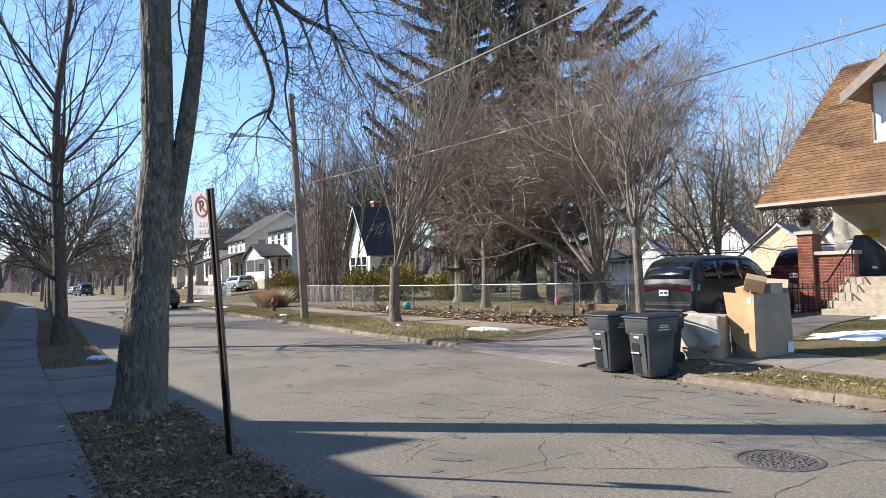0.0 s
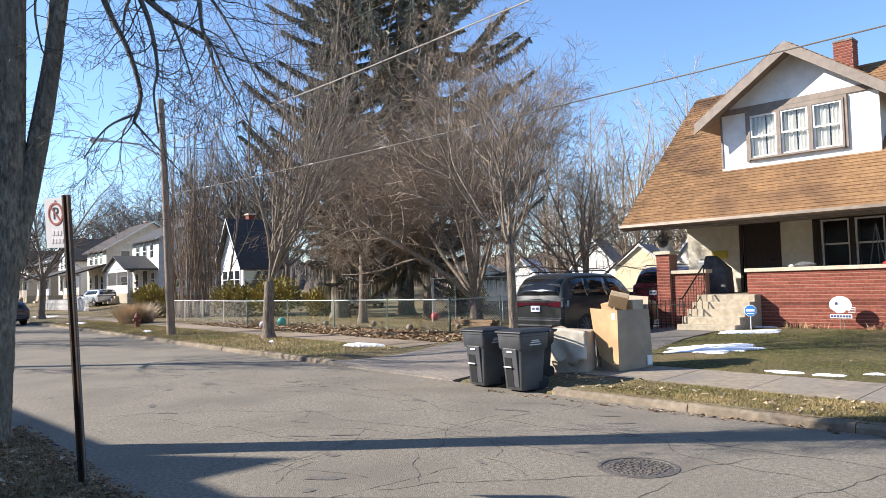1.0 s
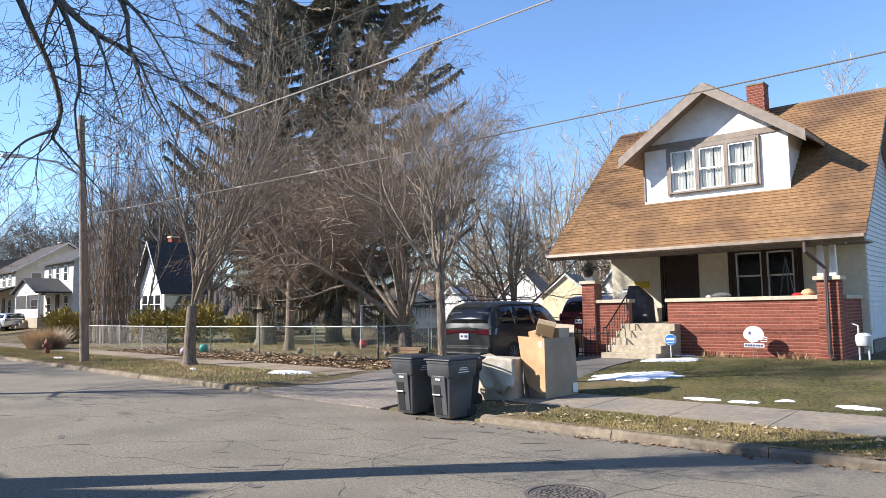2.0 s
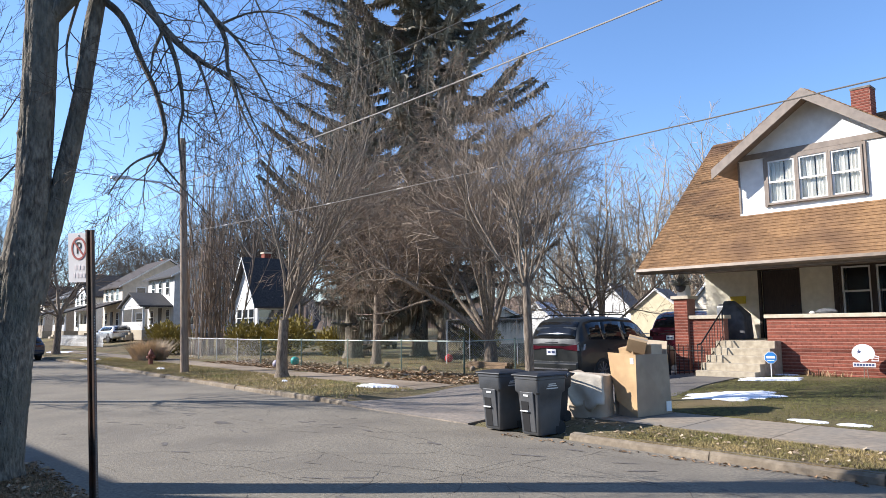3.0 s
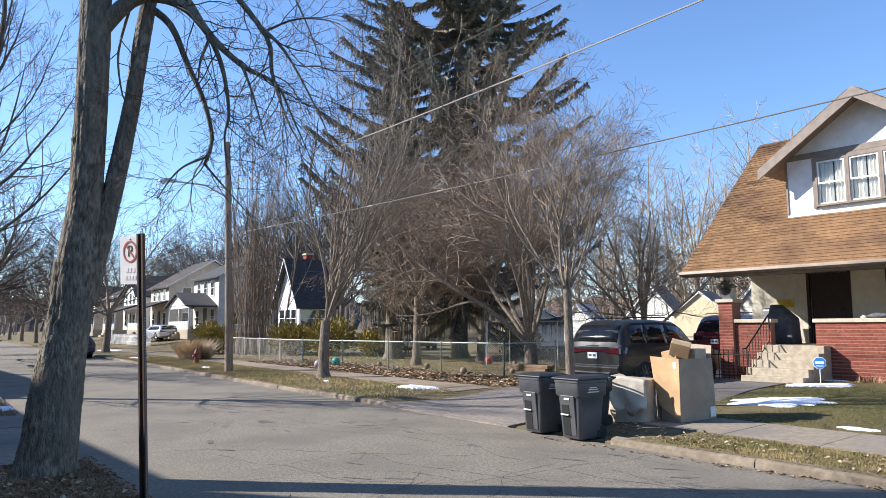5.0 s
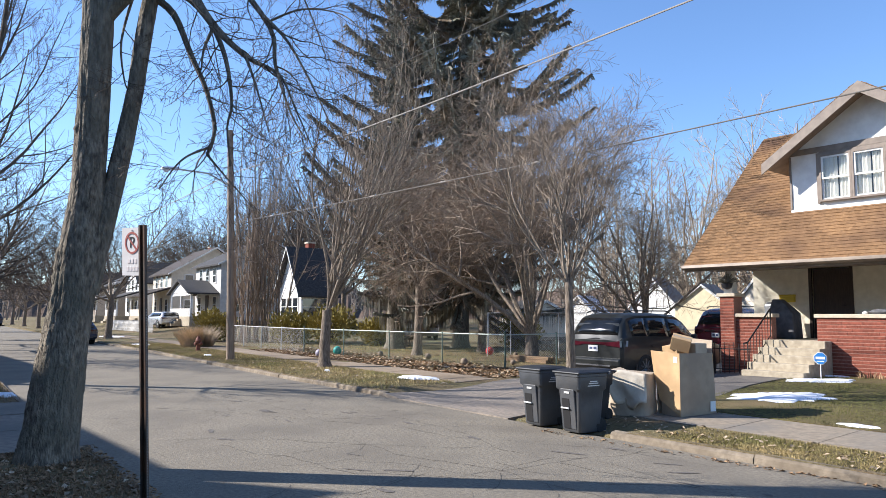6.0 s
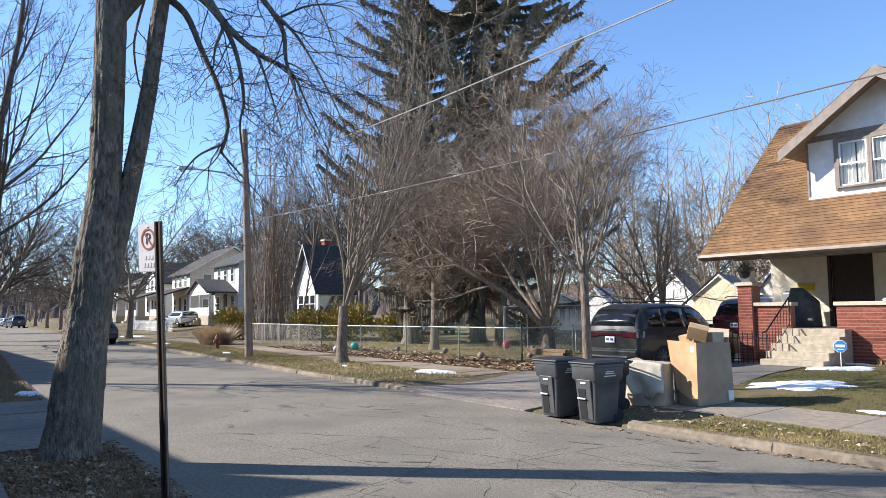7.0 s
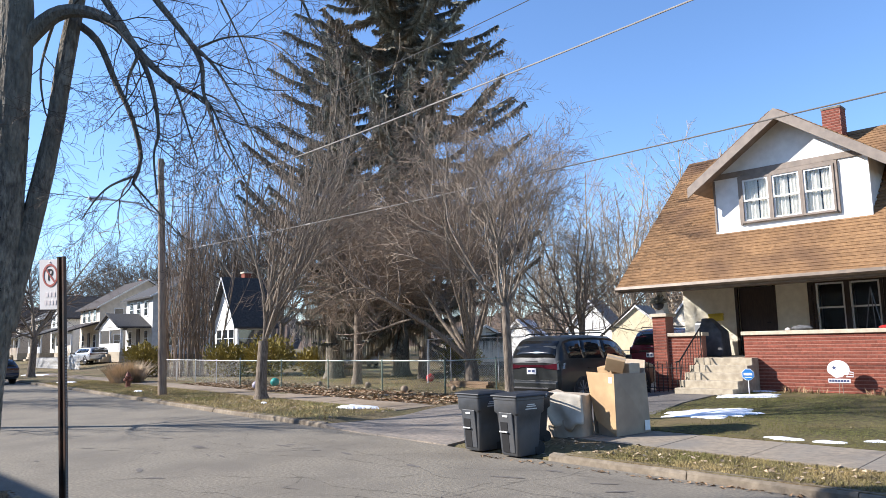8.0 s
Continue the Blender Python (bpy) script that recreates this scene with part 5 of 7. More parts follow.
    part("handle", Geo().tube([(-0.27, 0.36, 0.97), (-0.27, 0.43, 1.0), (0.27, 0.43, 1.0), (0.27, 0.36, 0.97)], 0.018, 8), paint, root)
    for s in (-1, 1):
        part("wheel", Geo().lathe([(0.03, -0.03), (0.12, -0.03), (0.125, 0), (0.12, 0.03), (0.03, 0.03)], 16).moved(Matrix.Translation((s * 0.19, 0.25, 0.125)) @ Matrix.Rotation(radians(90), 4, "Y")), M_RUBBER, root)
    return root


cart(-8.88, 9.72, -5, M_CART, "grey plastic wheeled rubbish cart with closed lid")
cart(-7.95, 9.64, -6, M_CART, "grey plastic wheeled rubbish cart with a pale stamp")
cart(-8.32, 10.40, -6, M_CARTDARK, "smaller black wheeled rubbish cart behind the grey ones", marks=False).scale = (0.86, 0.86, 0.86)


def tall_box():
    a = Vector((-7.19, 11.42, 0))
    z = height(-7.3, 11.8)
    root = thing("cardboard_box", Matrix.Translation((a.x, a.y, z)) @ Matrix.Rotation(radians(-9), 4, "Z"), "tall open cardboard box stuffed with smaller boxes", "box")
    w, d, h, t = 0.62, 0.92, 1.13, 0.012
    part("front_panel", Geo().prism([(-w + 0.15, 0, 0.28), (-0.004, 0.0, 0.03), (0, 0, h), (-w - 0.03, -0.02, h + 0.03), (-w + 0.02, 0.0, 0.75)], (0, t, 0)), M_CARD, root, "torn sunlit panel")
    part("front_panel", Geo().prism([(-w + 0.10, 0.10, 0.0), (-0.004, 0.02, 0.0), (-0.004, 0.02, 0.45), (-w + 0.10, 0.10, 0.9)], (0, t, 0)), M_CARD2, root)
    part("side_panel", Geo().add([(0, 0, 0.02), (0.02, d, 0.04), (-0.03, d, h - 0.01), (0, 0, h), (t, 0.3, 0.03), (0.035, 0.5, h * 0.5)], [(0, 1, 5), (1, 2, 5), (2, 3, 5), (3, 0, 5)]).prism([(-t, 0, 0.02), (-t, d, 0.04), (-t - 0.03, d, h - 0.01), (-t, 0, h)], (-t * 0.5, 0, 0)), M_CARD3, root, "panel coloured darker for its shaded side")
    part("back_panel", Geo().box(-w, -0.02, d - 0.02, d - 0.005, 0.0, h - 0.04), M_CARD, root)
    part("side_panel", Geo().prism([(-w + 0.02, 0.08, 0.0), (-w + 0.02, d - 0.03, 0.0), (-w, d - 0.03, h - 0.02), (-w, 0.08, h)], (0.012, 0, 0)), M_CARD2, root)
    part("flap", Geo().prism([(-0.02, d - 0.05, h - 0.03), (-w, d - 0.05, h - 0.03), (-w + 0.02, d + 0.02, h + 0.25), (-0.05, d + 0.02, h + 0.22)], (0, t, 0)), M_CARD2, root, "raised back flap")
    part("label", Geo().box(0.036, 0.042, 0.74, 0.88, 0.08, 0.26), M_TAPE, root, "white paper label")
    part("label", Geo().box(-0.13, -0.05, -0.006, -0.002, h - 0.17, h - 0.06), M_TAPE, root)
    z1 = z + h

    def small_box(px, py, pz, sx, sy, sz, rx, ry, rz, mtl, lab):
        r = thing("cardboard_box", Matrix.Translation((px, py, pz)) @ Euler((radians(rx), radians(ry), radians(rz))).to_matrix().to_4x4(), lab, "box", "boxes in the tall box")
        b = part("carton", Geo().box(-sx / 2, sx / 2, -sy / 2, sy / 2, 0, sz), mtl, r, bevel=0.006)
        part("seam", Geo().box(-sx / 2 - 0.001, sx / 2 + 0.001, -0.025, 0.025, sz - 0.002, sz + 0.002), M_CARD2, b)

    small_box(-7.50, 11.86, z1 - 0.42, 0.3, 0.3, 0.56, 6, -5, 0, M_CARD, "brown carton standing in the tall box")
    small_box(-7.42, 11.80, z1 + 0.06, 0.34, 0.26, 0.24, 18, 14, 30, M_CARD, "small carton lying aslant on top")
    small_box(-7.33, 12.08, z1 - 0.55, 0.40, 0.30, 0.72, 0, 0, -9, M_CARD2, "greyish carton pushed into the tall box")


tall_box()


def slumped_bag():
    """A crushed carton under a torn pale sheet."""
    z = height(-8.1, 11.3)
    root = thing("crushed_carton", Matrix.Translation((-8.10, 11.30, z)) @ Matrix.Rotation(radians(18), 4, "Z"), "crushed grey carton under a torn pale sheet", "box")
    g = Geo()
    n, m = 10, 24
    for i in range(n + 1):
        f = i / n
        for j in range(m):
            w = 2 * math.pi * j / m
            rx = 0.40 * (1 - 0.10 * f) * (abs(math.cos(w)) ** 0.45) * (1 if math.cos(w) >= 0 else -1)
            ry = 0.34 * (1 - 0.16 * f) * (abs(math.sin(w)) ** 0.45) * (1 if math.sin(w) >= 0 else -1)
            k = 1 + 0.07 * noise.noise(Vector((rx * 4, ry * 4, f * 3)))
            g.v.append((rx * k, ry * k, 0.80 * f + (0.06 * noise.noise(Vector((rx * 5, ry * 5, 7))) - 0.16 * max(0, rx) * f if f > 0.8 else 0)))
    for i in range(n):
        for j in range(m):
            k = (j + 1) % m
            g.f.append((i * m + j, i * m + k, (i + 1) * m + k, (i + 1) * m + j))
    g.f.append(tuple(n * m + j for j in range(m)))
    g.f.append(tuple(range(m))[::-1])
    part("carton", g, M_CARD2, root, smooth=True)
    s = Geo()
    cols, rows = 16, 10
    for i in range(cols + 1):
        u = i / cols
        low = 0.48 - 0.36 * math.sin(u * 2.6) + 0.05 * math.sin(u * 17)
        for j in range(rows + 1):
            v = j / rows
            zz = 0.80 - (0.80 - max(low, 0.1)) * (1 - v) + 0.02
            yy = -0.335 - 0.05 * math.sin(u * 9 + v * 4) * (1 - v) - 0.03 + 0.05 * v
            s.v.append((-0.41 + 0.78 * u - 0.04 * v, yy - 0.02 * noise.noise(Vector((u * 6, v * 6, 2))), zz - 0.12 * max(0, u - 0.5) * v))
    for i in range(cols):
        for j in range(rows):
            a = i * (rows + 1) + j
            s.f.append((a, a + rows + 1, a + rows + 2, a + 1))
    ob = part("torn_sheet", s, M_SHEET, root, "torn pale sheet", smooth=True)
    so = ob.modifiers.new("depth", "SOLIDIFY")
    so.thickness = 0.008


slumped_bag()

# ---- sign post ----
def parking_sign():
    base = Vector((-7.10, 2.285, 0.08))
    top = Vector((-6.95, 2.10, 2.76))
    axis = (top - base).normalized()
    # plane of the sign: its own left and its face
    left = Vector((-0.945, -0.327, 0)).normalized()
    left = (left - axis * left.dot(axis)).normalized()
    face = left.cross(axis).normalized()
    if face.y > 0:
        face = -face
    root = thing("parking_sign", base, "leaning no-parking sign on a dark perforated channel post", "sign")
    m = Matrix((left, -face, axis)).transposed().to_4x4()
    L = (top - base).length
    w = 0.043
    post = part("post", Geo().prism([(-w, 0, 0), (-w, -0.03, 0), (-w * 0.5, -0.03, 0), (-w * 0.5, -0.006, 0), (w * 0.5, -0.006, 0), (w * 0.5, -0.03, 0), (w, -0.03, 0), (w, 0, 0)][::-1], (0, 0, L)).moved(m), M_POST, root)
    hg = Geo()
    for i in range(70):
        hg.box(-w - 0.0015, -w * 0.2, -0.020, -0.008, 0.1 + i * 0.026, 0.112 + i * 0.026)
    part("holes", hg.moved(m), M_HOLE, post, "row of punched holes")
    z0, z1, x0, x1, y = L - 0.475, L - 0.02, 0.02, 0.325, 0.004
    plate = part("sign_plate", Geo().box(x0, x1, y - 0.008, y - 0.005, z0, z1).moved(m), M_SIGNW, root, "white metal sign plate")
    cx, cz, R = (x0 + x1) / 2, z1 - 0.145, 0.105
    ring = Geo()
    n = 40
    for i in range(n):
        a = 2 * math.pi * i / n
        for r, yy in ((R, y - 0.012), (R - 0.019, y - 0.012), (R - 0.019, y - 0.008), (R, y - 0.008)):
            ring.v.append((cx + r * math.cos(a), yy, cz + r * math.sin(a)))
    for i in range(n):
        j = (i + 1) % n
        for k in range(4):
            q = (k + 1) % 4
            ring.f.append((i * 4 + k, i * 4 + q, j * 4 + q, j * 4 + k))
    part("ring", ring.moved(m), M_SIGNR, plate, "red ring")
    part("slash", Geo().prism([(cx + 0.072, y - 0.0125, cz + 0.06), (cx + 0.06, y - 0.0125, cz + 0.072), (cx - 0.072, y - 0.0125, cz - 0.06), (cx - 0.06, y - 0.0125, cz - 0.072)], (0, 0.003, 0)).moved(m), M_SIGNR, plate, "red slash")
    cu = bpy.data.curves.new("letter", "FONT")
    cu.body, cu.size, cu.extrude, cu.align_x, cu.align_y = "P", 0.155, 0.0012, "CENTER", "CENTER"
    cu.materials.append(M_SIGNB)
    lt = new("letter", cu)
    lt.parent = plate
    # faces out of the plate; its right runs towards the post
    lt.matrix_basis = m @ Matrix(((-1, 0, 0, cx), (0, 0, -1, y - 0.0105), (0, 1, 0, cz), (0, 0, 0, 1)))
    for k, (za, wd) in enumerate(((0.135, 0.075), (0.062, 0.09))):
        for j in range(3 if k == 0 else 4):
            bw = 2 * wd / (3 if k == 0 else 4)
            part("lettering", Geo().box(cx - wd + j * bw + 0.008, cx - wd + (j + 1) * bw - 0.008, y - 0.011, y - 0.008, z0 + za - 0.02, z0 + za + 0.02).moved(m), M_FADED, plate, "faded red lettering bar")
    part("bolt", Geo().lathe([(0.008, 0), (0.008, 0.006), (0.004, 0.008)], 8).moved(m @ Matrix.Translation((cx, y - 0.008, z1 - 0.025)) @ Matrix.Rotation(radians(90), 4, "X")), M_STEEL, plate)


parking_sign()

# ---- utility pole, lamp and wires ----
pole = thing("utility_pole", (-27.8, 12.05, 0.15), "leaning weathered wooden utility pole with a lamp arm", "pole")
part("pole", Geo().tube([(0, 0, -0.05), (-0.06, -0.12, 4.5), (-0.13, -0.28, 9.35)], [0.165, 0.14, 0.115], 14), M_POLE, pole, smooth=True)
part("arm", Geo().tube([(-0.1, -0.25, 7.05), (0.05, -1.2, 7.40), (0.28, -2.5, 7.36)], 0.035, 8), M_STEEL, pole)
lamp = part("lamp_head", Geo().add([(0.18, -2.45, 7.32), (0.36, -2.45, 7.32), (0.40, -3.15, 7.26), (0.20, -3.15, 7.26), (0.2, -2.45, 7.46), (0.34, -2.45, 7.46), (0.37, -3.1, 7.38), (0.23, -3.1, 7.38)],
                                   [(3, 2, 1, 0), (4, 5, 6, 7), (0, 1, 5, 4), (1, 2, 6, 5), (2, 3, 7, 6), (3, 0, 4, 7)]), M_STEEL, pole, bevel=0.03)
part("lens", Geo().lathe([(0.11, 0), (0.09, -0.07), (0.03, -0.10)], 12, (0.3, -2.95, 7.28)), M_SIGNW, lamp)
for z in (5.4, 7.6, 9.2):
    part("insulator", Geo().lathe([(0.03, -0.06), (0.06, -0.03), (0.045, 0), (0.06, 0.03), (0.03, 0.06)], 10, (-0.02 - 0.015 * z, -0.05 - 0.028 * z + 0.16, z)), M_STONE, pole)


def wire(pts, r, material, label, wraps=0):
    """A sagging cable through given points."""
    root = thing("overhead_cable", pts[0], label, "cable", "overhead cables")
    g = Geo()
    out = []
    for a, b in zip(pts[:-1], pts[1:]):
        a, b = Vector(a), Vector(b)
        sag = 0.006 * (b - a).length
        for i in range(24):
            f = i / 24
            out.append(a.lerp(b, f) - Vector((0, 0, 4 * sag * f * (1 - f))))
    out.append(Vector(pts[-1]))
    g.tube(out, r, 6, cap=False)
    ob = part("cable", g, material, root, fixed=pts[0])
    if wraps:
        for k in range(wraps):
            i = 8 + int(k * (len(out) - 20) / wraps)
            part("cable_wrap", Geo().tube([out[i], out[i] + (out[i + 1] - out[i]).normalized() * 0.25], r * 1.6, 6), M_WIRE2, ob, fixed=pts[0])


wire([(-75, 15.2, 5.9), (-27.9, 12.0, 5.68), (12, 12.0, 5.72)], 0.013, M_WIRE3, "weathered grey telephone cable over the verge", 14)
wire([(-75, 15.2, 8.0), (-27.95, 11.95, 7.75), (-13.7, 12.0, 7.78), (12, 12.0, 8.9)], 0.018, M_WIRE2, "thick pale twisted power cable", 0)
wire([(-75, 15.2, 9.4), (-27.95, 11.85, 9.3), (-12.8, 12.0, 9.3), (12, 12.0, 10.4)], 0.010, M_WIRE, "thin dark overhead power line")
wire([(-30.5, -6, 8.3), (-27.9, 11.85, 7.6), (-22, 25, 7.7)], 0.012, M_WIRE, "service cable crossing the road")

# ---- hydrant ----
hy = thing("fire_hydrant", (-35.0, 13.5, height(-35, 13.5) - 0.02), "rusty red fire hydrant on the verge", "hydrant")
part("barrel", Geo().lathe([(0.17, 0), (0.17, 0.05), (0.11, 0.07), (0.105, 0.45), (0.14, 0.48), (0.14, 0.53), (0.12, 0.55), (0.09, 0.66), (0.04, 0.71), (0.03, 0.77)], 16), M_HYDRANT, hy, smooth=True)
for k in range(3):
    part("nozzle", Geo().lathe([(0.06, 0.08), (0.06, 0.17), (0.075, 0.17), (0.075, 0.21), (0.03, 0.23)], 12).moved(Matrix.Translation((0, 0, 0.38)) @ Matrix.Rotation(radians(90 * k - 70), 4, "Z") @ Matrix.Rotation(radians(90), 4, "Y")), M_HYDRANT, hy)


# ---- chain-link fence ----
def fence(points, green=True, tall=1.12, pitch=2.75, gauge=0.0017, label="green chain-link fence with thin steel posts"):
    """Posts, top rail and woven wire along points on the ground."""
    root = thing("fence", on_ground(*points[0]), label, "fence")
    fm = M_FENCE if green else M_FENCE2
    o = root.location.copy()
    for (x0, y0), (x1, y1) in zip(points[:-1], points[1:]):
        L = math.hypot(x1 - x0, y1 - y0)
        n = max(1, round(L / pitch))
        at = lambda f: on_ground(x0 + (x1 - x0) * f, y0 + (y1 - y0) * f)
        for i in range(n + 1):
            b = at(i / n)
            end = i in (0, n)
            pst = part("post", Geo().tube([b - Vector((0, 0, 0.1)), b + Vector((0, 0, tall + (0.08 if end else 0.0)))], 0.034 if end else 0.024, 8), fm, root, fixed=o)
            part("post_cap", Geo().lathe([(0.04, 0), (0.04, 0.02), (0.015, 0.05)], 8, tuple(b + Vector((0, 0, tall + (0.08 if end else 0.0))))), fm, pst, fixed=o)
        for i in range(n):
            a, b = at(i / n), at((i + 1) / n)
            part("top_rail", Geo().tube([a + Vector((0, 0, tall - 0.01)), b + Vector((0, 0, tall - 0.01))], 0.019, 8), M_FENCE2 if not green else M_RAIL, root, fixed=o)
            mesh = Geo()
            seg = (b - a).length
            step = 0.085
            run = int(seg / step)
            hgt = tall - 0.05
            for k in range(-int(hgt / step), run + 1):
                for s in (1, -1):
                    # a straight strand rising at 45 degrees, cut to the bay
                    u0, z0, u1, z1 = k * step, 0.02, k * step + hgt, 0.02 + hgt
                    if u0 < 0:
                        z0 -= u0
                        u0 = 0
                    if u1 > seg:
                        z1 -= u1 - seg
                        u1 = seg
                    if u1 - u0 < 0.03:
                        continue
                    if s < 0:
                        u0, u1 = seg - u0, seg - u1
                    mesh.tube([a.lerp(b, u0 / seg) + Vector((0, 0, z0)), a.lerp(b, u1 / seg) + Vector((0, 0, z1))], gauge, 3, cap=False)
            part("wire_mesh", mesh, fm, root, "woven wire", kind="stuff", fixed=o)
    return root


fence([(-41.0, 17.6), (-29.7, 16.4)], False, label="grey chain-link fence with leaning wire")
fence([(-29.7, 16.4), (-17.5, 17.3)])
fence([(-17.5, 17.3), (-17.2, 30)], label="green chain-link fence beside the driveway")


def kennel():
    """Galvanised kennel panels standing in the yard."""
    base = on_ground(-22.6, 21.3)
    root = thing("kennel_panel", base, "galvanised steel kennel panel with wire mesh", "fence")
    for (x0, y0), (x1, y1) in (((-22.6, 21.3), (-21.1, 22.6)), ((-22.6, 21.3), (-24.0, 22.7)), ((-20.6, 21.9), (-18.6, 23.0))):
        a, b = on_ground(x0, y0), on_ground(x1, y1)
        up = Vector((0, 0, 1.85))
        part("frame", Geo().tube([a, a + up, b + up, b], 0.024, 8), M_STEEL, root, fixed=base)
        part("rail", Geo().tube([a.lerp(b, 0.5), a.lerp(b, 0.5) + up], 0.018, 6), M_STEEL, root, fixed=base)
        g = Geo()
        seg = (b - a).length
        for k in range(int(-1.8 / 0.1), int(seg / 0.1)):
            for s in (1, -1):
                u0, z0, u1, z1 = k * 0.1, 0.03, k * 0.1 + 1.8, 1.83
                if u0 < 0:
                    z0 -= u0
                    u0 = 0
                if u1 > seg:
                    z1 -= u1 - seg
                    u1 = seg
                if u1 - u0 < 0.05:
                    continue
                if s < 0:
                    u0, u1 = seg - u0, seg - u1
                g.tube([a.lerp(b, u0 / seg) + Vector((0, 0, z0)), a.lerp(b, u1 / seg) + Vector((0, 0, z1))], 0.003, 3, cap=False)
        part("wire_mesh", g, M_STEEL, root, "woven wire", kind="stuff", fixed=base)


kennel()


def ball(x, y, r, material, label, name="ball"):
    root = thing(name, on_ground(x, y), label, "ball" if name == "ball" else name)
    prof = [(max(0.002, r * math.sin(math.pi * i / 12)), r - r * math.cos(math.pi * i / 12)) for i in range(13)]
    b = part("shell", Geo().lathe(prof, 24), material, root, smooth=True)
    part("valve", Geo().lathe([(0.01, 0), (0.006, 0.006)], 6, (0, 0, 2 * r - 0.004)), M_BLACKTRIM, b)


ball(-26.75, 15.5, 0.16, plain("lilac_rubber", (0.36, 0.33, 0.41), 0.5), "faded lilac play ball by the fence")
ball(-27.6, 16.9, 0.19, plain("teal_rubber", (0.02, 0.38, 0.33), 0.5), "teal play ball by the fence")
ball(-23.2, 22.0, 0.18, plain("red_rubber", (0.60, 0.03, 0.035), 0.5), "bright red play ball by the kennel panel")
M_OLDBALL = mat("worn_ball", (0.30, 0.24, 0.17), (0.18, 0.13, 0.09), 0.8, 9, 5, 0.2)
for bx, by, br in ((-25.4, 17.7, 0.12), (-22.8, 18.2, 0.12), (-19.3, 17.05, 0.13), (-18.3, 18.5, 0.10), (-21.6, 22.0, 0.10)):
    ball(bx, by, br, M_OLDBALL, "worn brown leather ball in the leaves")
tb = thing("timber_stack", on_ground(-18.9, 20.0), "low stack of weathered timbers round the tree", "timber")
for k in range(4):
    part("timber", Geo().box(-1.2 + 0.1 * k, 0.9 + 0.05 * k, -0.1 + 0.19 * (k % 2), 0.07 + 0.19 * (k % 2), 0.0 + 0.12 * (k // 2), 0.118 + 0.12 * (k // 2)), M_LOG, tb, bevel=0.015)

# ---- porch things ----
def railing():
    root = thing("stair_railing", (-9.4, 18.2, 0.45), "black wrought-iron stair railing beside the concrete steps", "railing")
    o = root.location.copy()
    a, b, c = Vector((-9.38, 19.38, FLOOR)), Vector((-9.38, 18.1, 0.48)), Vector((-9.38, 17.75, 0.46))
    up = Vector((0, 0, 0.82))
    part("handrail", Geo().tube([a + up + Vector((0, 0.02, -0.4)), a + up, b + up, b + up + Vector((0, -0.2, -0.02))], 0.022, 8), M_IRON, root, fixed=o)
    part("lower_rail", Geo().tube([a + Vector((0, 0, 0.12)), b + Vector((0, 0, 0.12))], 0.012, 6), M_IRON, root, fixed=o)
    for i in range(9):
        f = i / 8
        q = a.lerp(b, f)
        part("baluster", Geo().tube([q + Vector((0, 0, 0.0 if i in (0, 8) else 0.12)), q + up], 0.016 if i in (0, 8) else 0.009, 6), M_IRON, root, fixed=o)


railing()


def iron_fence():
    root = thing("iron_fence", (-10.0, 18.4, 0.42), "low black iron fence panel beside the driveway", "fence")
    o = root.location.copy()
    for i in range(11):
        x = -10.95 + i * 0.14
        part("picket", Geo().tube([(x, 18.5, 0.36), (x, 18.5, 1.22 + (0.06 if i % 2 else 0))], 0.013, 6), M_IRON, root, fixed=o)
    for z in (0.55, 1.1):
        part("rail", Geo().tube([(-10.98, 18.5, z), (-9.5, 18.5, z)], 0.014, 6), M_IRON, root, fixed=o)


iron_fence()
mb = thing("mailbox", (-10.05, 21.98, 2.42), "yellow metal mailbox on the porch wall", "mailbox")
part("case", Geo().box(-0.22, 0.22, -0.14, -0.002, 0, 0.2), M_YELLOW, mb, bevel=0.02)
part("flap", Geo().box(-0.23, 0.23, -0.155, -0.01, 0.17, 0.23), M_YELLOW, mb, bevel=0.012)
fl = thing("hanging_basket", (-10.55, 19.3, 2.72), "hanging basket of dried plants under the porch eave", "basket")
part("basket", Geo().lathe([(0.03, 0), (0.12, 0.05), (0.16, 0.16), (0.17, 0.17), (0.15, 0.18)], 14, (0, 0, 0.02)), M_CARTDARK, fl)
part("hanger", Geo().tube([(0, 0, 0.18), (0, 0, 0.72)], 0.006, 5), M_IRON, fl)
gp = Geo()
rp = random.Random(4)
for i in range(170):
    d = unit(rp)
    d.z = abs(d.z) * 0.8 + 0.1
    gp.tube([(0, 0, 0.2), Vector((0, 0, 0.2)) + d * rp.uniform(0.12, 0.34)], [0.006, 0.012], 3)
part("dried_plant", gp, M_NEEDLE, fl)
# a covered grill and clutter behind the porch wall
gr = thing("covered_grill", (-9.55, 20.7, FLOOR), "dark covered grill on the porch", "grill")
part("cover", Geo().add([(-0.34, -0.3, 0), (0.34, -0.3, 0), (0.34, 0.3, 0), (-0.34, 0.3, 0), (-0.36, -0.28, 0.8), (0.30, -0.28, 0.72), (0.30, 0.28, 0.72), (-0.36, 0.28, 0.85), (-0.36, -0.1, 1.12), (-0.1, -0.1, 1.12), (-0.1, 0.15, 1.12), (-0.36, 0.15, 1.12)],
                        [(3, 2, 1, 0), (0, 1, 5, 4), (1, 2, 6, 5), (2, 3, 7, 6), (3, 0, 4, 7), (4, 5, 9, 8), (5, 6, 10, 9), (6, 7, 11, 10), (7, 4, 8, 11), (8, 9, 10, 11)]), M_TARP, gr, bevel=0.04)
gc = thing("porch_chair", (-10.1, 20.9, FLOOR), "dark porch chair with pale cushion", "chair")
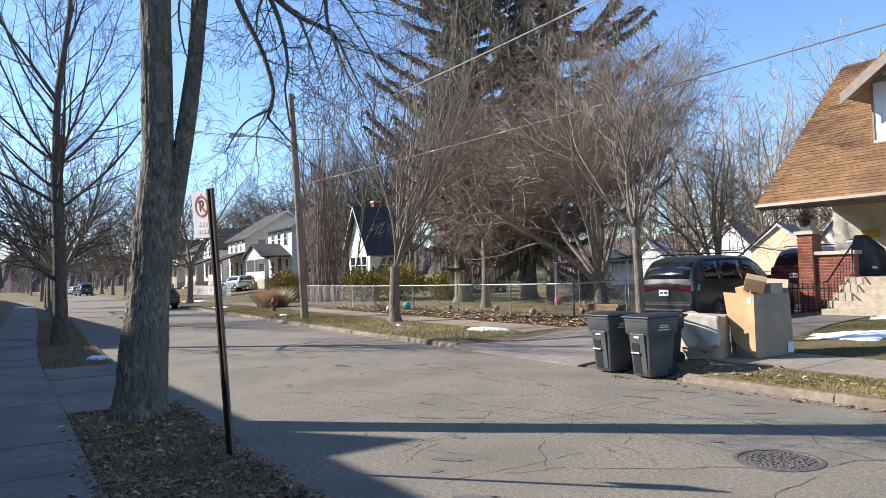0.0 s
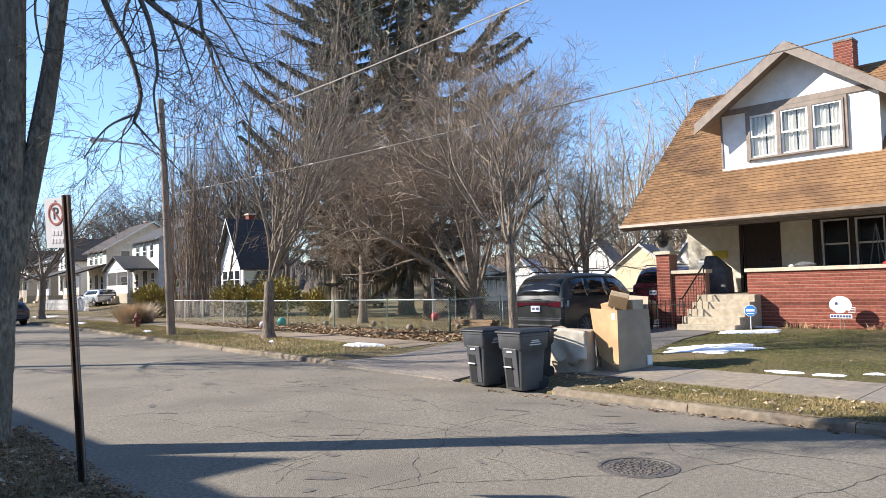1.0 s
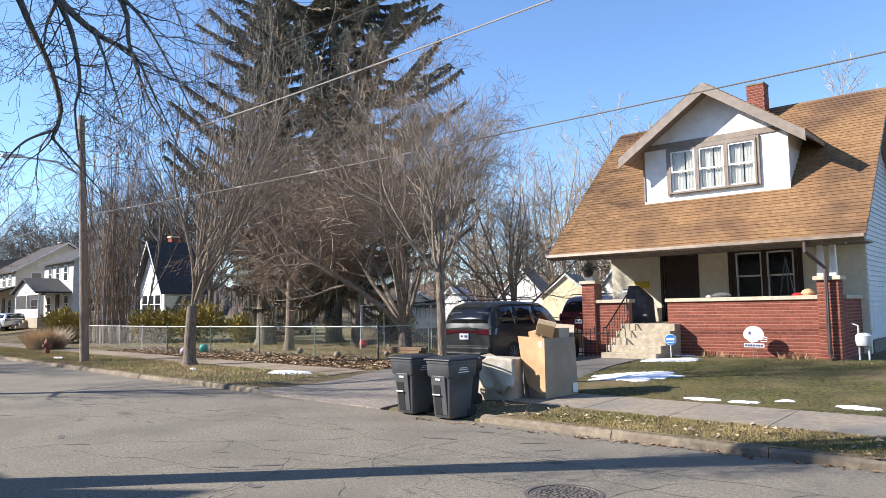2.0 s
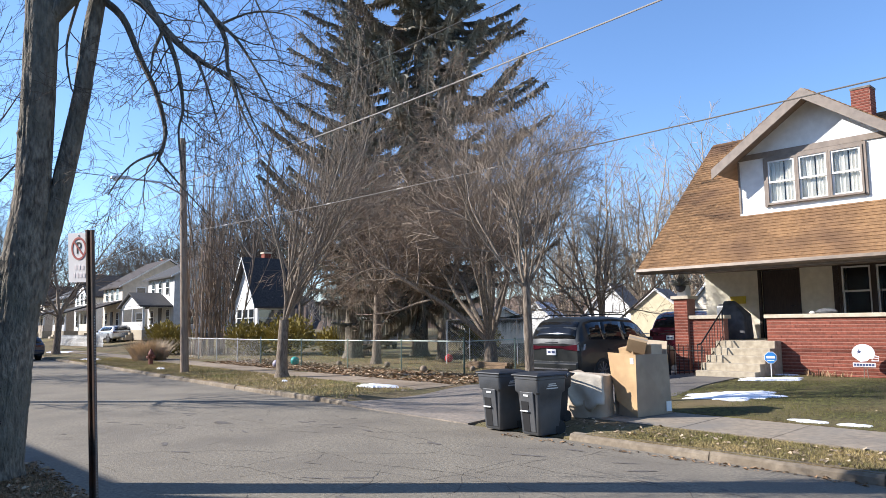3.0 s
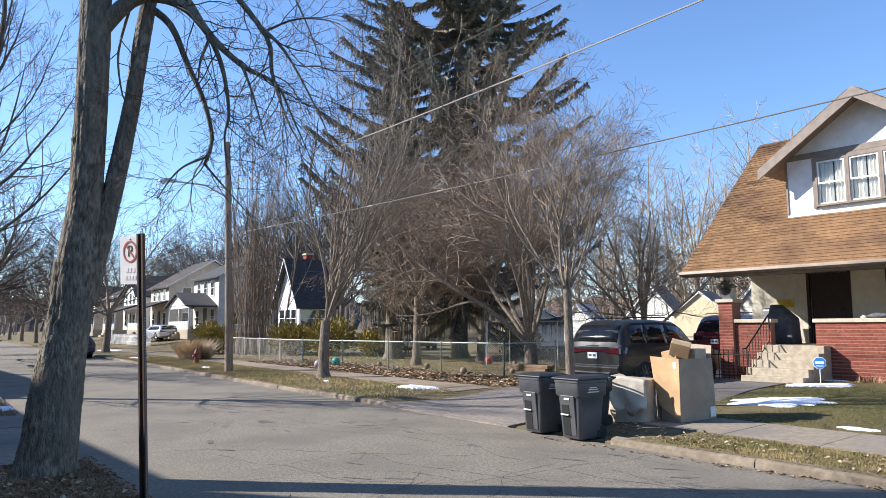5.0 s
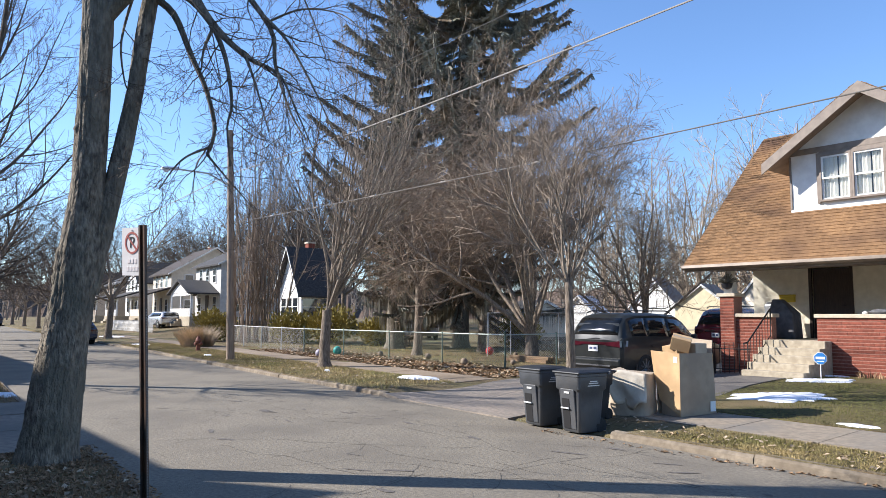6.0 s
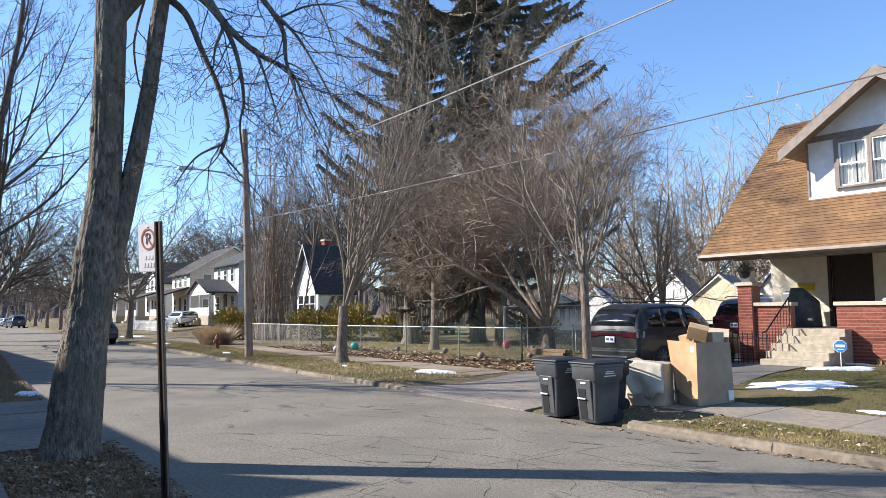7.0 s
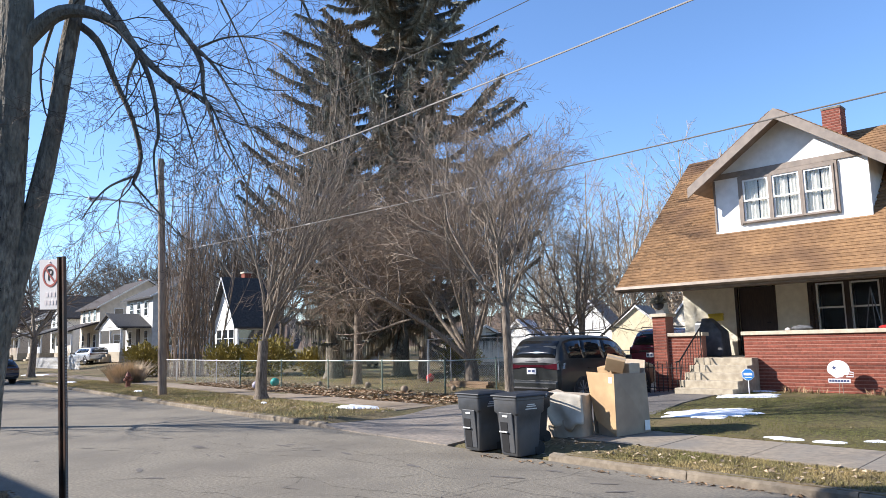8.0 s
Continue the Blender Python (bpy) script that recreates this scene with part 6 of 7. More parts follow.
part("seat", Geo().box(-0.3, 0.3, -0.28, 0.28, 0.36, 0.44), M_TARP, gc, bevel=0.02)
part("backrest", Geo().prism([(-0.3, 0.26, 0.44), (0.3, 0.26, 0.44), (0.3, 0.36, 1.05), (-0.3, 0.36, 1.05)], (0, 0.04, 0)), M_TARP, gc, bevel=0.02)
part("cushion", Geo().box(-0.26, 0.26, 0.14, 0.24, 0.5, 1.0), M_SILVER, gc, bevel=0.05)
for sx in (-0.26, 0.26):
    for sy in (-0.24, 0.24):
        part("leg", Geo().tube([(sx, sy, 0), (sx, sy, 0.37)], 0.02, 6), M_IRON, gc)
for x, lab, mm, s in ((-6.75, "folded grey cloth on the porch wall ledge", M_CLOTH, (0.27, 0.14, 0.13)), (-7.1, "small white cup on the coping", M_WHITE, (0.07, 0.06, 0.07)), (-4.85, "red plastic toy on the porch", M_RED, (0.15, 0.10, 0.07)), (-4.62, "brown parcel on the porch coping", M_CARD, (0.16, 0.12, 0.16))):
    it = thing("cloth_bundle" if "cloth" in lab else "cup" if "cup" in lab else "toy" if "toy" in lab else "parcel", (x, 19.65, 2.05), lab, "clutter")
    g = Geo().lathe([(0.6, 0), (0.9, 0.12), (1.0, 0.4), (0.7, 0.8), (0.25, 1.0)], 14)
    g.v = [(p[0] * s[0] * (1 + 0.2 * noise.noise(Vector(p) * 3)), p[1] * s[1], p[2] * s[2] * (1 + 0.25 * noise.noise(Vector((p[0] * 3, p[1] * 3, x))))) for p in g.v]
    part("body", g, mm, it, smooth=True)
st = thing("camp_tripod", (-5.35, 20.6, FLOOR), "slender metal tripod stand on the porch", "stand")
for dx, dy in ((-0.28, 0), (0.3, 0.05), (0.0, 0.3)):
    part("leg", Geo().tube([(dx, dy, 0), (0, 0, 1.75)], 0.012, 6), M_RIM, st)
# gas meter and pipes at the corner
gm = thing("gas_meter", (-3.45, 19.6, 0.35), "pale grey gas meter with pipes at the house corner", "meter")
part("case", Geo().lathe([(0.05, 0), (0.16, 0.03), (0.18, 0.12), (0.18, 0.26), (0.12, 0.32), (0.04, 0.33)], 16, (0, 0, 0.45)), M_SIDING, gm, smooth=True)
part("pipe", Geo().tube([(-0.1, 0, 0), (-0.1, 0, 0.95), (-0.25, 0.05, 1.0)], 0.022, 8), M_SIDING, gm)
part("pipe", Geo().tube([(0.1, 0, 0), (0.1, 0, 0.5)], 0.022, 8), M_SIDING, gm)

# ---- yard signs ----
def stake_sign(name, x, y, label):
    return thing(name, on_ground(x, y), label, "sign")


s1 = stake_sign("yard_sign", -7.62, 18.2, "small blue octagonal yard sign on a white stake")
part("stake", Geo().tube([(0, 0, -0.05), (0, 0, 0.42)], 0.012, 6), M_SIGNW, s1)
oct_ = [(0.155 * math.cos(radians(22.5 + 45 * k)), -0.012, 0.52 + 0.155 * math.sin(radians(22.5 + 45 * k))) for k in range(8)]
oct2 = [(p[0] * 0.9, -0.02, 0.52 + (p[2] - 0.52) * 0.9) for p in oct_]
pl = part("panel", Geo().prism(oct_, (0, 0.012, 0)).moved(Matrix.Rotation(radians(20), 4, "Z")), M_SIGNW, s1)
part("face", Geo().prism(oct2, (0, 0.008, 0)).moved(Matrix.Rotation(radians(20), 4, "Z")), M_BLUE, pl, "blue face")
part("mark", Geo().box(-0.10, 0.10, -0.024, -0.019, 0.50, 0.56).box(-0.08, 0.08, -0.024, -0.019, 0.44, 0.46).moved(Matrix.Rotation(radians(20), 4, "Z")), M_SIGNW, pl)
s2 = stake_sign("yard_sign", -5.78, 19.1, "white helmet-shaped yard sign with blue lettering bars")
hel = []
for k in range(22):
    a = radians(-40 + k * 240 / 21)
    hel.append((-0.03 + 0.25 * math.cos(a), -0.012, 0.62 + 0.22 * math.sin(a)))
hel += [(-0.10, -0.012, 0.42), (0.04, -0.012, 0.44), (0.10, -0.012, 0.50)]
pn = part("panel", Geo().prism(hel, (0, 0.012, 0)), M_SIGNW, s2)
part("face_guard", Geo().tube([(0.15, -0.018, 0.58), (0.30, -0.018, 0.55), (0.29, -0.018, 0.45), (0.14, -0.018, 0.45)], 0.014, 6).tube([(0.16, -0.018, 0.52), (0.30, -0.018, 0.50)], 0.010, 6), M_SIGNW, pn)
part("mark", Geo().prism([(-0.12 + (0.06 if k % 2 == 0 else 0.025) * math.sin(radians(36 * k)), -0.018, 0.66 + (0.06 if k % 2 == 0 else 0.025) * math.cos(radians(36 * k))) for k in range(10)][::-1], (0, 0.006, 0)), M_BAR, pn)
part("base_panel", Geo().box(-0.27, 0.22, -0.012, 0.0, 0.30, 0.40), M_SIGNW, s2)
for k in range(7):
    part("lettering", Geo().box(-0.25 + k * 0.065, -0.20 + k * 0.065, -0.017, -0.011, 0.325, 0.375), M_BAR, s2)
for dx in (-0.05, 0.05):
    part("stake", Geo().tube([(dx, 0, -0.05), (dx * 0.6, 0, 0.31)], 0.010, 6), M_POLE, s2)


# ---- other houses ----
M_CREAM = mat("cream_siding", (0.66, 0.59, 0.48), (0.56, 0.50, 0.40), 0.7, 3, 5, 0.1, 20)
M_GREYWALL = mat("off_white_siding", (0.60, 0.585, 0.54), (0.50, 0.485, 0.445), 0.75, 3, 5, 0.1, 20)
M_TANWALL = mat("tan_brick_wall", (0.40, 0.33, 0.25), (0.31, 0.25, 0.19), 0.9, 5, 6, 0.2, 30)
M_YELLOWWALL = mat("pale_yellow_siding", (0.70, 0.60, 0.40), (0.60, 0.51, 0.33), 0.75, 3, 5, 0.1, 20)
M_ROOFGREY = mat("grey_shingles", (0.050, 0.048, 0.047), (0.031, 0.030, 0.029), 0.9, 8, 6, 0.3, 30, stretch=(1, 1, 3))
M_ROOFPALE = mat("pale_grey_shingles", (0.26, 0.24, 0.22), (0.18, 0.165, 0.15), 0.9, 8, 6, 0.3, 30)
M_ROOFBLUE = mat("slate_shingles", (0.082, 0.077, 0.074), (0.052, 0.049, 0.048), 0.95, 8, 6, 0.3, 30, spec=0.1)
M_ROOFBROWN = mat("dull_brown_shingles", (0.060, 0.047, 0.039), (0.038, 0.030, 0.025), 0.95, 8, 6, 0.3, 30)
M_WOODWHITE = mat("picket_white", (0.72, 0.71, 0.68), (0.6, 0.59, 0.56), 0.7, 4, 5, 0.1)


def window_on(root, x, y, z, w, h, axis, out):
    """A framed window set on a wall: axis x for a front, y for a flank."""
    def slab(a, b, z0, z1, d0, d1):
        if axis == "x":
            return Geo().box(a, b, min(y + out * d0, y + out * d1), max(y + out * d0, y + out * d1), z0, z1)
        return Geo().box(min(x + out * d0, x + out * d1), max(x + out * d0, x + out * d1), a, b, z0, z1)
    c = x if axis == "x" else y
    win = part("window", slab(c - w / 2 - 0.1, c + w / 2 + 0.1, z - 0.12, z + h + 0.1, 0.0, 0.05), M_WHITE, root, bevel=0.01)
    part("pane", slab(c - w / 2, c + w / 2, z, z + h * 0.48, 0.04, 0.056), M_GLASS, win)
    part("pane", slab(c - w / 2, c + w / 2, z + h * 0.52, z + h, 0.04, 0.056), M_GLASS, win)


def far_house(x, y, turn, w, d, eave, ridge, wall, roof, label, porch=None, ridge_along="y", chimney=None, sink=0.15, windows=True, floors=2, category="house", name="house", o=0.45):
    """A gabled house whose front faces -y of its own frame; the origin is the middle of the front."""
    z = height(x, y)
    root = thing(name, Matrix.Translation((x, y, z - sink)) @ Matrix.Rotation(radians(turn), 4, "Z"), label, category, "houses along the street" if category == "house" else "")
    e, r = eave + sink, ridge + sink
    if ridge_along == "y":
        part("wall", Geo().prism([(-w / 2, 0, 0), (w / 2, 0, 0), (w / 2, 0, e), (0, 0, r - 0.1), (-w / 2, 0, e)], (0, d, 0)), wall, root)
        for s in (-1, 1):
            sl = (r - e) / (w / 2)
            q = [(0, -o, r), (s * (w / 2 + o), -o, e - o * sl), (s * (w / 2 + o), -o, e - o * sl - 0.16), (0, -o, r - 0.18)]
            rf = part("roof", Geo().prism(q if s < 0 else q[::-1], (0, d + 2 * o, 0)), roof, root)
            part("fascia", Geo().prism([(p[0], p[1] - 0.03, p[2]) for p in (q if s < 0 else q[::-1])], (0, 0.025, 0)), M_WHITE, rf)
    else:
        part("wall", Geo().prism([(-w / 2, 0, 0), (-w / 2, 0, e), (-w / 2, d / 2, r - 0.1), (-w / 2, d, e), (-w / 2, d, 0)], (w, 0, 0)), wall, root)
        sl = (r - e) / (d / 2)
        for s in (0, 1):
            yy = lambda v: v if s == 0 else d - v
            q = [(-w / 2 - o, yy(d / 2), r), (-w / 2 - o, yy(-o), e - o * sl), (-w / 2 - o, yy(-o), e - o * sl - 0.16), (-w / 2 - o, yy(d / 2), r - 0.18)]
            rf = part("roof", Geo().prism(q if s else q[::-1], (w + 2 * o, 0, 0)), roof, root)
            part("fascia", Geo().prism([(p[0] + w + 2 * o + 0.004, p[1], p[2]) for p in (q if s else q[::-1])], (0.025, 0, 0)), M_WHITE, rf)
    part("foundation", Geo().box(-w / 2 - 0.03, w / 2 + 0.03, -0.03, d + 0.03, -0.2, 0.55), M_STONE, root)
    if windows:
        for f in range(floors):
            zz = 1.25 + sink + 2.75 * f
            if zz + 1.3 > e + (1.2 if ridge_along == "y" else 0.2):
                continue
            for k in (-0.27, 0.0, 0.27) if (f or not porch) else (-0.3, 0.3):
                window_on(root, k * w, 0, zz, 0.85, 1.35, "x", -1)
            for k in (0.2, 0.5, 0.8):
                if zz + 1.3 < e + 0.1:
                    window_on(root, w / 2, k * d, zz, 0.85, 1.3, "y", 1)
    if porch:
        px0, px1, pd, pz, style = porch
        pz += sink
        part("porch_floor", Geo().box(px0, px1, -pd, -0.03, 0.0, 0.75 + sink), M_STEP, root)
        for k in range(3):
            xx = px0 + 0.15 + (px1 - px0 - 0.3) * k / 2
            part("porch_post", Geo().tube([(xx, -pd + 0.15, 0.75 + sink), (xx, -pd + 0.15, pz)], [0.11, 0.09], 8), M_WHITE, root)
        part("porch_wall", Geo().box(px0 + 0.02, px1 - 0.02, -pd + 0.06, -pd + 0.2, 0.75 + sink, 1.5 + sink), wall, root)
        part("porch_door", Geo().box(-0.45, 0.45, -0.06, -0.002, 0.75 + sink, 2.8 + sink), M_DARKWOOD, root)
        for k in range(3):
            part("step", Geo().box(-0.7, 0.7, -pd - 0.3 * (k + 1), -pd - 0.3 * k - 0.004, 0, 0.75 + sink - 0.22 * (k + 1)), M_STEP, root)
        if style == "gable":
            m = (px0 + px1) / 2
            for s in (-1, 1):
                h = (px1 - px0) / 2
                q = [(m, -pd - 0.3, pz + 1.25), (m + s * (h + 0.3), -pd - 0.3, pz - 0.05), (m + s * (h + 0.3), -pd - 0.3, pz - 0.19), (m, -pd - 0.3, pz + 1.1)]
                part("porch_roof", Geo().prism(q if s < 0 else q[::-1], (0, pd + 0.29, 0)), roof, root)
            part("porch_gable", Geo().prism([(px0 + 0.1, -pd, pz - 0.02), (px1 - 0.1, -pd, pz - 0.02), (m, -pd, pz + 1.05)], (0, 0.1, 0)), M_WHITE, root)
        else:
            q = [(px0 - 0.3, -0.01, pz + 0.95), (px0 - 0.3, -pd - 0.35, pz), (px0 - 0.3, -pd - 0.35, pz - 0.14), (px0 - 0.3, -0.01, pz + 0.75)]
            part("porch_roof", Geo().prism(q[::-1], (px1 - px0 + 0.6, 0, 0)), roof, root)
        part("porch_beam", Geo().box(px0, px1, -pd + 0.05, -pd + 0.25, pz - 0.3, pz - 0.03), M_WHITE, root)
    if chimney:
        cx, cy, cz = chimney
        c = part("chimney", Geo().box(cx - 0.3, cx + 0.3, cy - 0.3, cy + 0.3, e - 0.5, cz + sink), M_BRICK, root)
        part("chimney_cap", Geo().box(cx - 0.36, cx + 0.36, cy - 0.36, cy + 0.36, cz + sink, cz + sink + 0.12), M_CAP, c)
    return root


far_house(-52.6, 27.7, -4, 4.2, 2.8, 3.5, 6.8, M_WHITE, M_ROOFBLUE, "white house with a steep dark slate roof", None, "y", (-0.5, 1.9, 7.2), floors=1)
far_house(-68.6, 27.2, -4.4, 7.8, 9.5, 5.9, 8.3, M_GREYWALL, M_ROOFGREY, "two-storey pale house with a gabled front porch", (-3.4, 3.4, 2.6, 3.0, "gable"), "x", (-1.5, 5, 8.6))
far_house(-83.0, 27.6, -4.4, 7.8, 9.5, 5.7, 8.6, M_CREAM, M_ROOFBROWN, "two-storey cream house with a brown porch roof", (-3.5, 3.5, 2.6, 3.0, "shed"), "x", (1.5, 5, 8.7))
far_house(-97.0, 28.6, -4.4, 7.8, 9.5, 5.2, 7.8, M_WHITE, M_ROOFGREY, "white house with a grey porch roof", (-3.5, 3.5, 2.6, 2.9, "shed"), "y")
far_house(-111.0, 29.8, -4.4, 8.0, 9.5, 5.4, 8.0, M_TANWALL, M_ROOFGREY, "tan house farther along the street", (-3.5, 3.5, 2.6, 2.9, "shed"), "x", (1, 5, 8.8))
far_house(-126.0, 31.0, -4.4, 8.0, 9.5, 5.0, 7.8, M_CREAM, M_ROOFBROWN, "cream house far along the street", (-3.5, 3.5, 2.4, 2.9, "gable"), "y")
far_house(-30.7, 45.6, 9, 3.6, 2.4, 2.6, 4.6, M_WHITE, M_ROOFPALE, "white gabled garage behind the yards", None, "y", None, windows=False, category="garage", name="garage", o=0.12)
far_house(-25.4, 43.2, 9, 3.6, 2.4, 2.5, 3.9, M_YELLOWWALL, M_ROOFPALE, "pale yellow garage behind the driveway", None, "y", None, windows=False, category="garage", name="garage", o=0.12)
far_house(-34.3, 41.5, 12, 2.4, 2.4, 2.1, 3.25, M_WHITE, M_SNOW, "low white garage with a snow-covered roof", None, "y", None, windows=False, category="garage", name="garage", o=0.12)
far_house(-31.6, 32.0, -12, 2.6, 3.0, 2.0, 2.7, M_CREAM, M_ROOFGREY, "small cream garden shed behind the spruce", None, "x", None, windows=False, category="shed", name="shed", o=0.12)
far_house(-20.3, 41.2, -10, 4.4, 5.0, 2.2, 4.5, M_CREAM, M_ROOFPALE, "cream gabled garage behind the bungalow", None, "y", None, windows=False, category="garage", name="garage", o=0.12)
car("parked_car", Matrix.Translation((-38.5, 30.5, height(-38.5, 30.5))) @ Matrix.Rotation(radians(60), 4, "Z"), M_SILVER, "pale car half hidden behind the spruce", 0.85)

# houses on the shaded side, behind the camera
for hx, hw in ((-14.0, 42.0), (-56.6, 41.0), (-100.0, 40.0)):
    root = thing("house", (hx, -10.0, 0.1), "two-storey house that shades the near pavement", "house")
    up = 0 if hx == -14.0 else 2.2
    part("wall", Geo().box(-hw / 2, hw / 2, -4.5, 4.5, 0, 7.0 + up), M_TANWALL, root)
    SHADE_HOUSE = root if hx == -14.0 else SHADE_HOUSE
    part("roof", Geo().prism([(-hw / 2 - 0.4, 5.1, 6.85 + up), (-hw / 2 - 0.4, 5.1, 7.1 + up), (-hw / 2 - 0.4, 0, 9.0 + up), (-hw / 2 - 0.4, -5.1, 7.1 + up), (-hw / 2 - 0.4, -5.1, 6.85 + up)], (hw + 0.8, 0, 0)), M_ROOFGREY, root)

# a front gable of the shading house
part("gable", Geo().prism([(-3.4, 5.1, 7.05), (-1.8, 5.1, 7.05), (-2.9, 5.1, 8.15)], (0, -3.0, 0)).moved(Matrix.Translation((0, -0.04, 0))), M_TANWALL, SHADE_HOUSE)

# white picket fence by the far houses
pf = thing("picket_fence", on_ground(-60, 20.6), "white picket fence before the far houses", "fence")
for i in range(46):
    x = -78 + i * 0.32
    yb = 20.4 - 0.045 * (x + 62)
    b = on_ground(x, yb)
    part("picket", Geo().prism([b + Vector((-0.06, 0, 0.05)), b + Vector((0.06, 0, 0.05)), b + Vector((0.06, 0, 0.95)), b + Vector((0, 0, 1.05)), b + Vector((-0.06, 0, 0.95))], (0, 0.03, 0)), M_WOODWHITE, pf, fixed=pf.location)
for zz in (0.3, 0.75):
    a, b = on_ground(-78.2, 20.4 + 0.045 * 16.2), on_ground(-63.4, 20.4 + 0.045 * 1.4)
    part("rail", Geo().prism([a + Vector((0, 0.03, zz)), a + Vector((0, 0.07, zz)), a + Vector((0, 0.07, zz + 0.09)), a + Vector((0, 0.03, zz + 0.09))], tuple(b - a)), M_WOODWHITE, pf, fixed=pf.location)

# ---- more planting ----
def stem_clump():
    rnd = random.Random(77)
    root = thing("sapling_clump", on_ground(-42.5, 20.6), "dense clump of thin bare upright saplings", "shrub")
    o = root.location.copy()
    gb, gw = Geo(), Geo()
    st = dict(segs=(7, 4, 3), wobble=0.05, lift=(0.03, 0.10, 0.08), tip=0.006, thick=0, levels=2, kids=(12, 5), angle=(14, 34), ratio=(0.16, 0.30), **{"from": 0.12})
    for k in range(46):
        p = on_ground(-42.8 + rnd.uniform(-1.4, 1.4), 20.7 + rnd.uniform(-2.0, 1.3))
        limb((gb, gw), p - o, Vector((rnd.uniform(-0.12, 0.12), rnd.uniform(-0.12, 0.12), 1)), rnd.uniform(7, 14.5), rnd.uniform(0.03, 0.07), 0, rnd, st)
    part("stem_mass", gb, M_TWIG_RED, root, kind="stuff")
    part("twig_spray", gw, M_TWIG_RED, root, kind="stuff")


stem_clump()


def leafy(name, x, y, w, h, n, material, label, seed, tall=False):
    """A shrub as a dense heap of small sprays over woody stems."""
    rnd = random.Random(seed)
    root = thing(name, on_ground(x, y, -0.03), label, "shrub")
    gs, gl = Geo(), Geo()
    for k in range(14):
        d = Vector((rnd.uniform(-0.7, 0.7), rnd.uniform(-0.7, 0.7), 1)).normalized()
        gs.tube([(0, 0, 0), d * h * 0.5, d * h * 0.85], [0.04, 0.02, 0.008], 5)
    for k in range(n):
        u = unit(rnd)
        rr = rnd.random() ** 0.35
        lump = 1 + 0.6 * noise.noise(u * 2.6 + Vector((seed, 0, 0)))
        c = Vector((u.x * w * rr * lump, u.y * w * rr * lump, (0.5 + 0.5 * u.z * rr * lump) * h))
        d = (u + Vector((0, 0, 0.9)) + unit(rnd) * 0.6).normalized()
        L = rnd.uniform(0.10, 0.28)
        s = d.cross(unit(rnd)) * L * 0.28
        k0 = len(gl.v)
        gl.v.extend([tuple(c), tuple(c + d * L * 0.5 + s), tuple(c + d * L), tuple(c + d * L * 0.5 - s)])
        gl.f.append((k0, k0 + 1, k0 + 2, k0 + 3))
    part("stem_mass", gs, M_TWIG, root, kind="stuff")
    part("foliage", gl, material, root, kind="stuff")


for k, (x, y, w, h) in enumerate(((-45.5, 18.6, 1.2, 2.0), (-39.4, 21.0, 1.3, 1.9), (-37.0, 22.2, 1.5, 2.2), (-33.6, 23.4, 1.1, 1.6), (-26.5, 27.5, 1.0, 1.8))):
    leafy("juniper_shrub", x, y, w, h, 3200, M_NEEDLE2, "yellow-green juniper shrub behind the fence", 100 + k)


def grass_clump(x, y, n, h, label, seed, material=None, wide=0.9):
    rnd = random.Random(seed)
    root = thing("ornamental_grass", on_ground(x, y, -0.02), label, "grass")
    g = Geo()
    for k in range(n):
        a = rnd.uniform(0, 2 * math.pi)
        r = rnd.random() ** 0.5 * wide
        p = Vector((r * math.cos(a), r * math.sin(a), 0))
        d = Vector((math.cos(a) * rnd.uniform(-0.5, 0.8), math.sin(a) * rnd.uniform(-0.5, 0.8), 1)).normalized()
        L = h * rnd.uniform(0.5, 1.1)
        q = p + d * L * 0.6
        t = p + d * L + Vector((math.cos(a), math.sin(a), -0.2)) * L * rnd.uniform(0, 0.3)
        s = Vector((-math.sin(a + 1), math.cos(a + 1), 0)) * 0.012
        k0 = len(g.v)
        g.v.extend([tuple(p - s), tuple(p + s), tuple(q + s), tuple(q - s), tuple(t)])
        g.f.extend([(k0, k0 + 1, k0 + 2, k0 + 3), (k0 + 3, k0 + 2, k0 + 4)])
    part("blades", g, material or M_DRYGRASS, root, kind="stuff")


grass_clump(-39.3, 15.1, 1500, 1.25, "tall dry tan ornamental grass by the hydrant", 5, wide=0.8)
for k, (x, y) in enumerate(((-6.9, 19.15), (-6.4, 19.2), (-5.0, 19.15), (-4.7, 19.2))):
    grass_clump(x, y, 36, 0.24, "withered plant at the foot of the brick wall", 60 + k, M_LEAF, 0.25)


# street trees along both kerbs, then woods
FARTREE = dict(segs=(6, 4, 3, 2), wobble=0.15, lift=(0.06, 0.03, 0.02, 0.0), tip=0.007, thick=0, levels=3, kids=(9, 6, 4), angle=(25, 58), ratio=(0.40, 0.62), **{"from": 0.15})
for k, (x, side) in enumerate(((-36, 0), (-46, 0), (-55, 0), (-64, 0), (-92, 0), (-56, 1), (-70, 1), (-84, 1), (-98, 1), (-114, 1), (-132, 1))):
    y = y_near(x) - 0.6 if side == 0 else y_kerb(x) + 1.5
    tree("street_tree", (x, y), (2.4 + 0.3 * (k % 3), 0.1 * (k % 2), 0.05), 0.24 + 0.02 * (k % 4), 8, FARTREE, "bare street tree farther along the road", 200 + k, group="street trees", spread=(20, 66), length=(4.6, 6.8) if side == 0 else (6.2, 8.8))

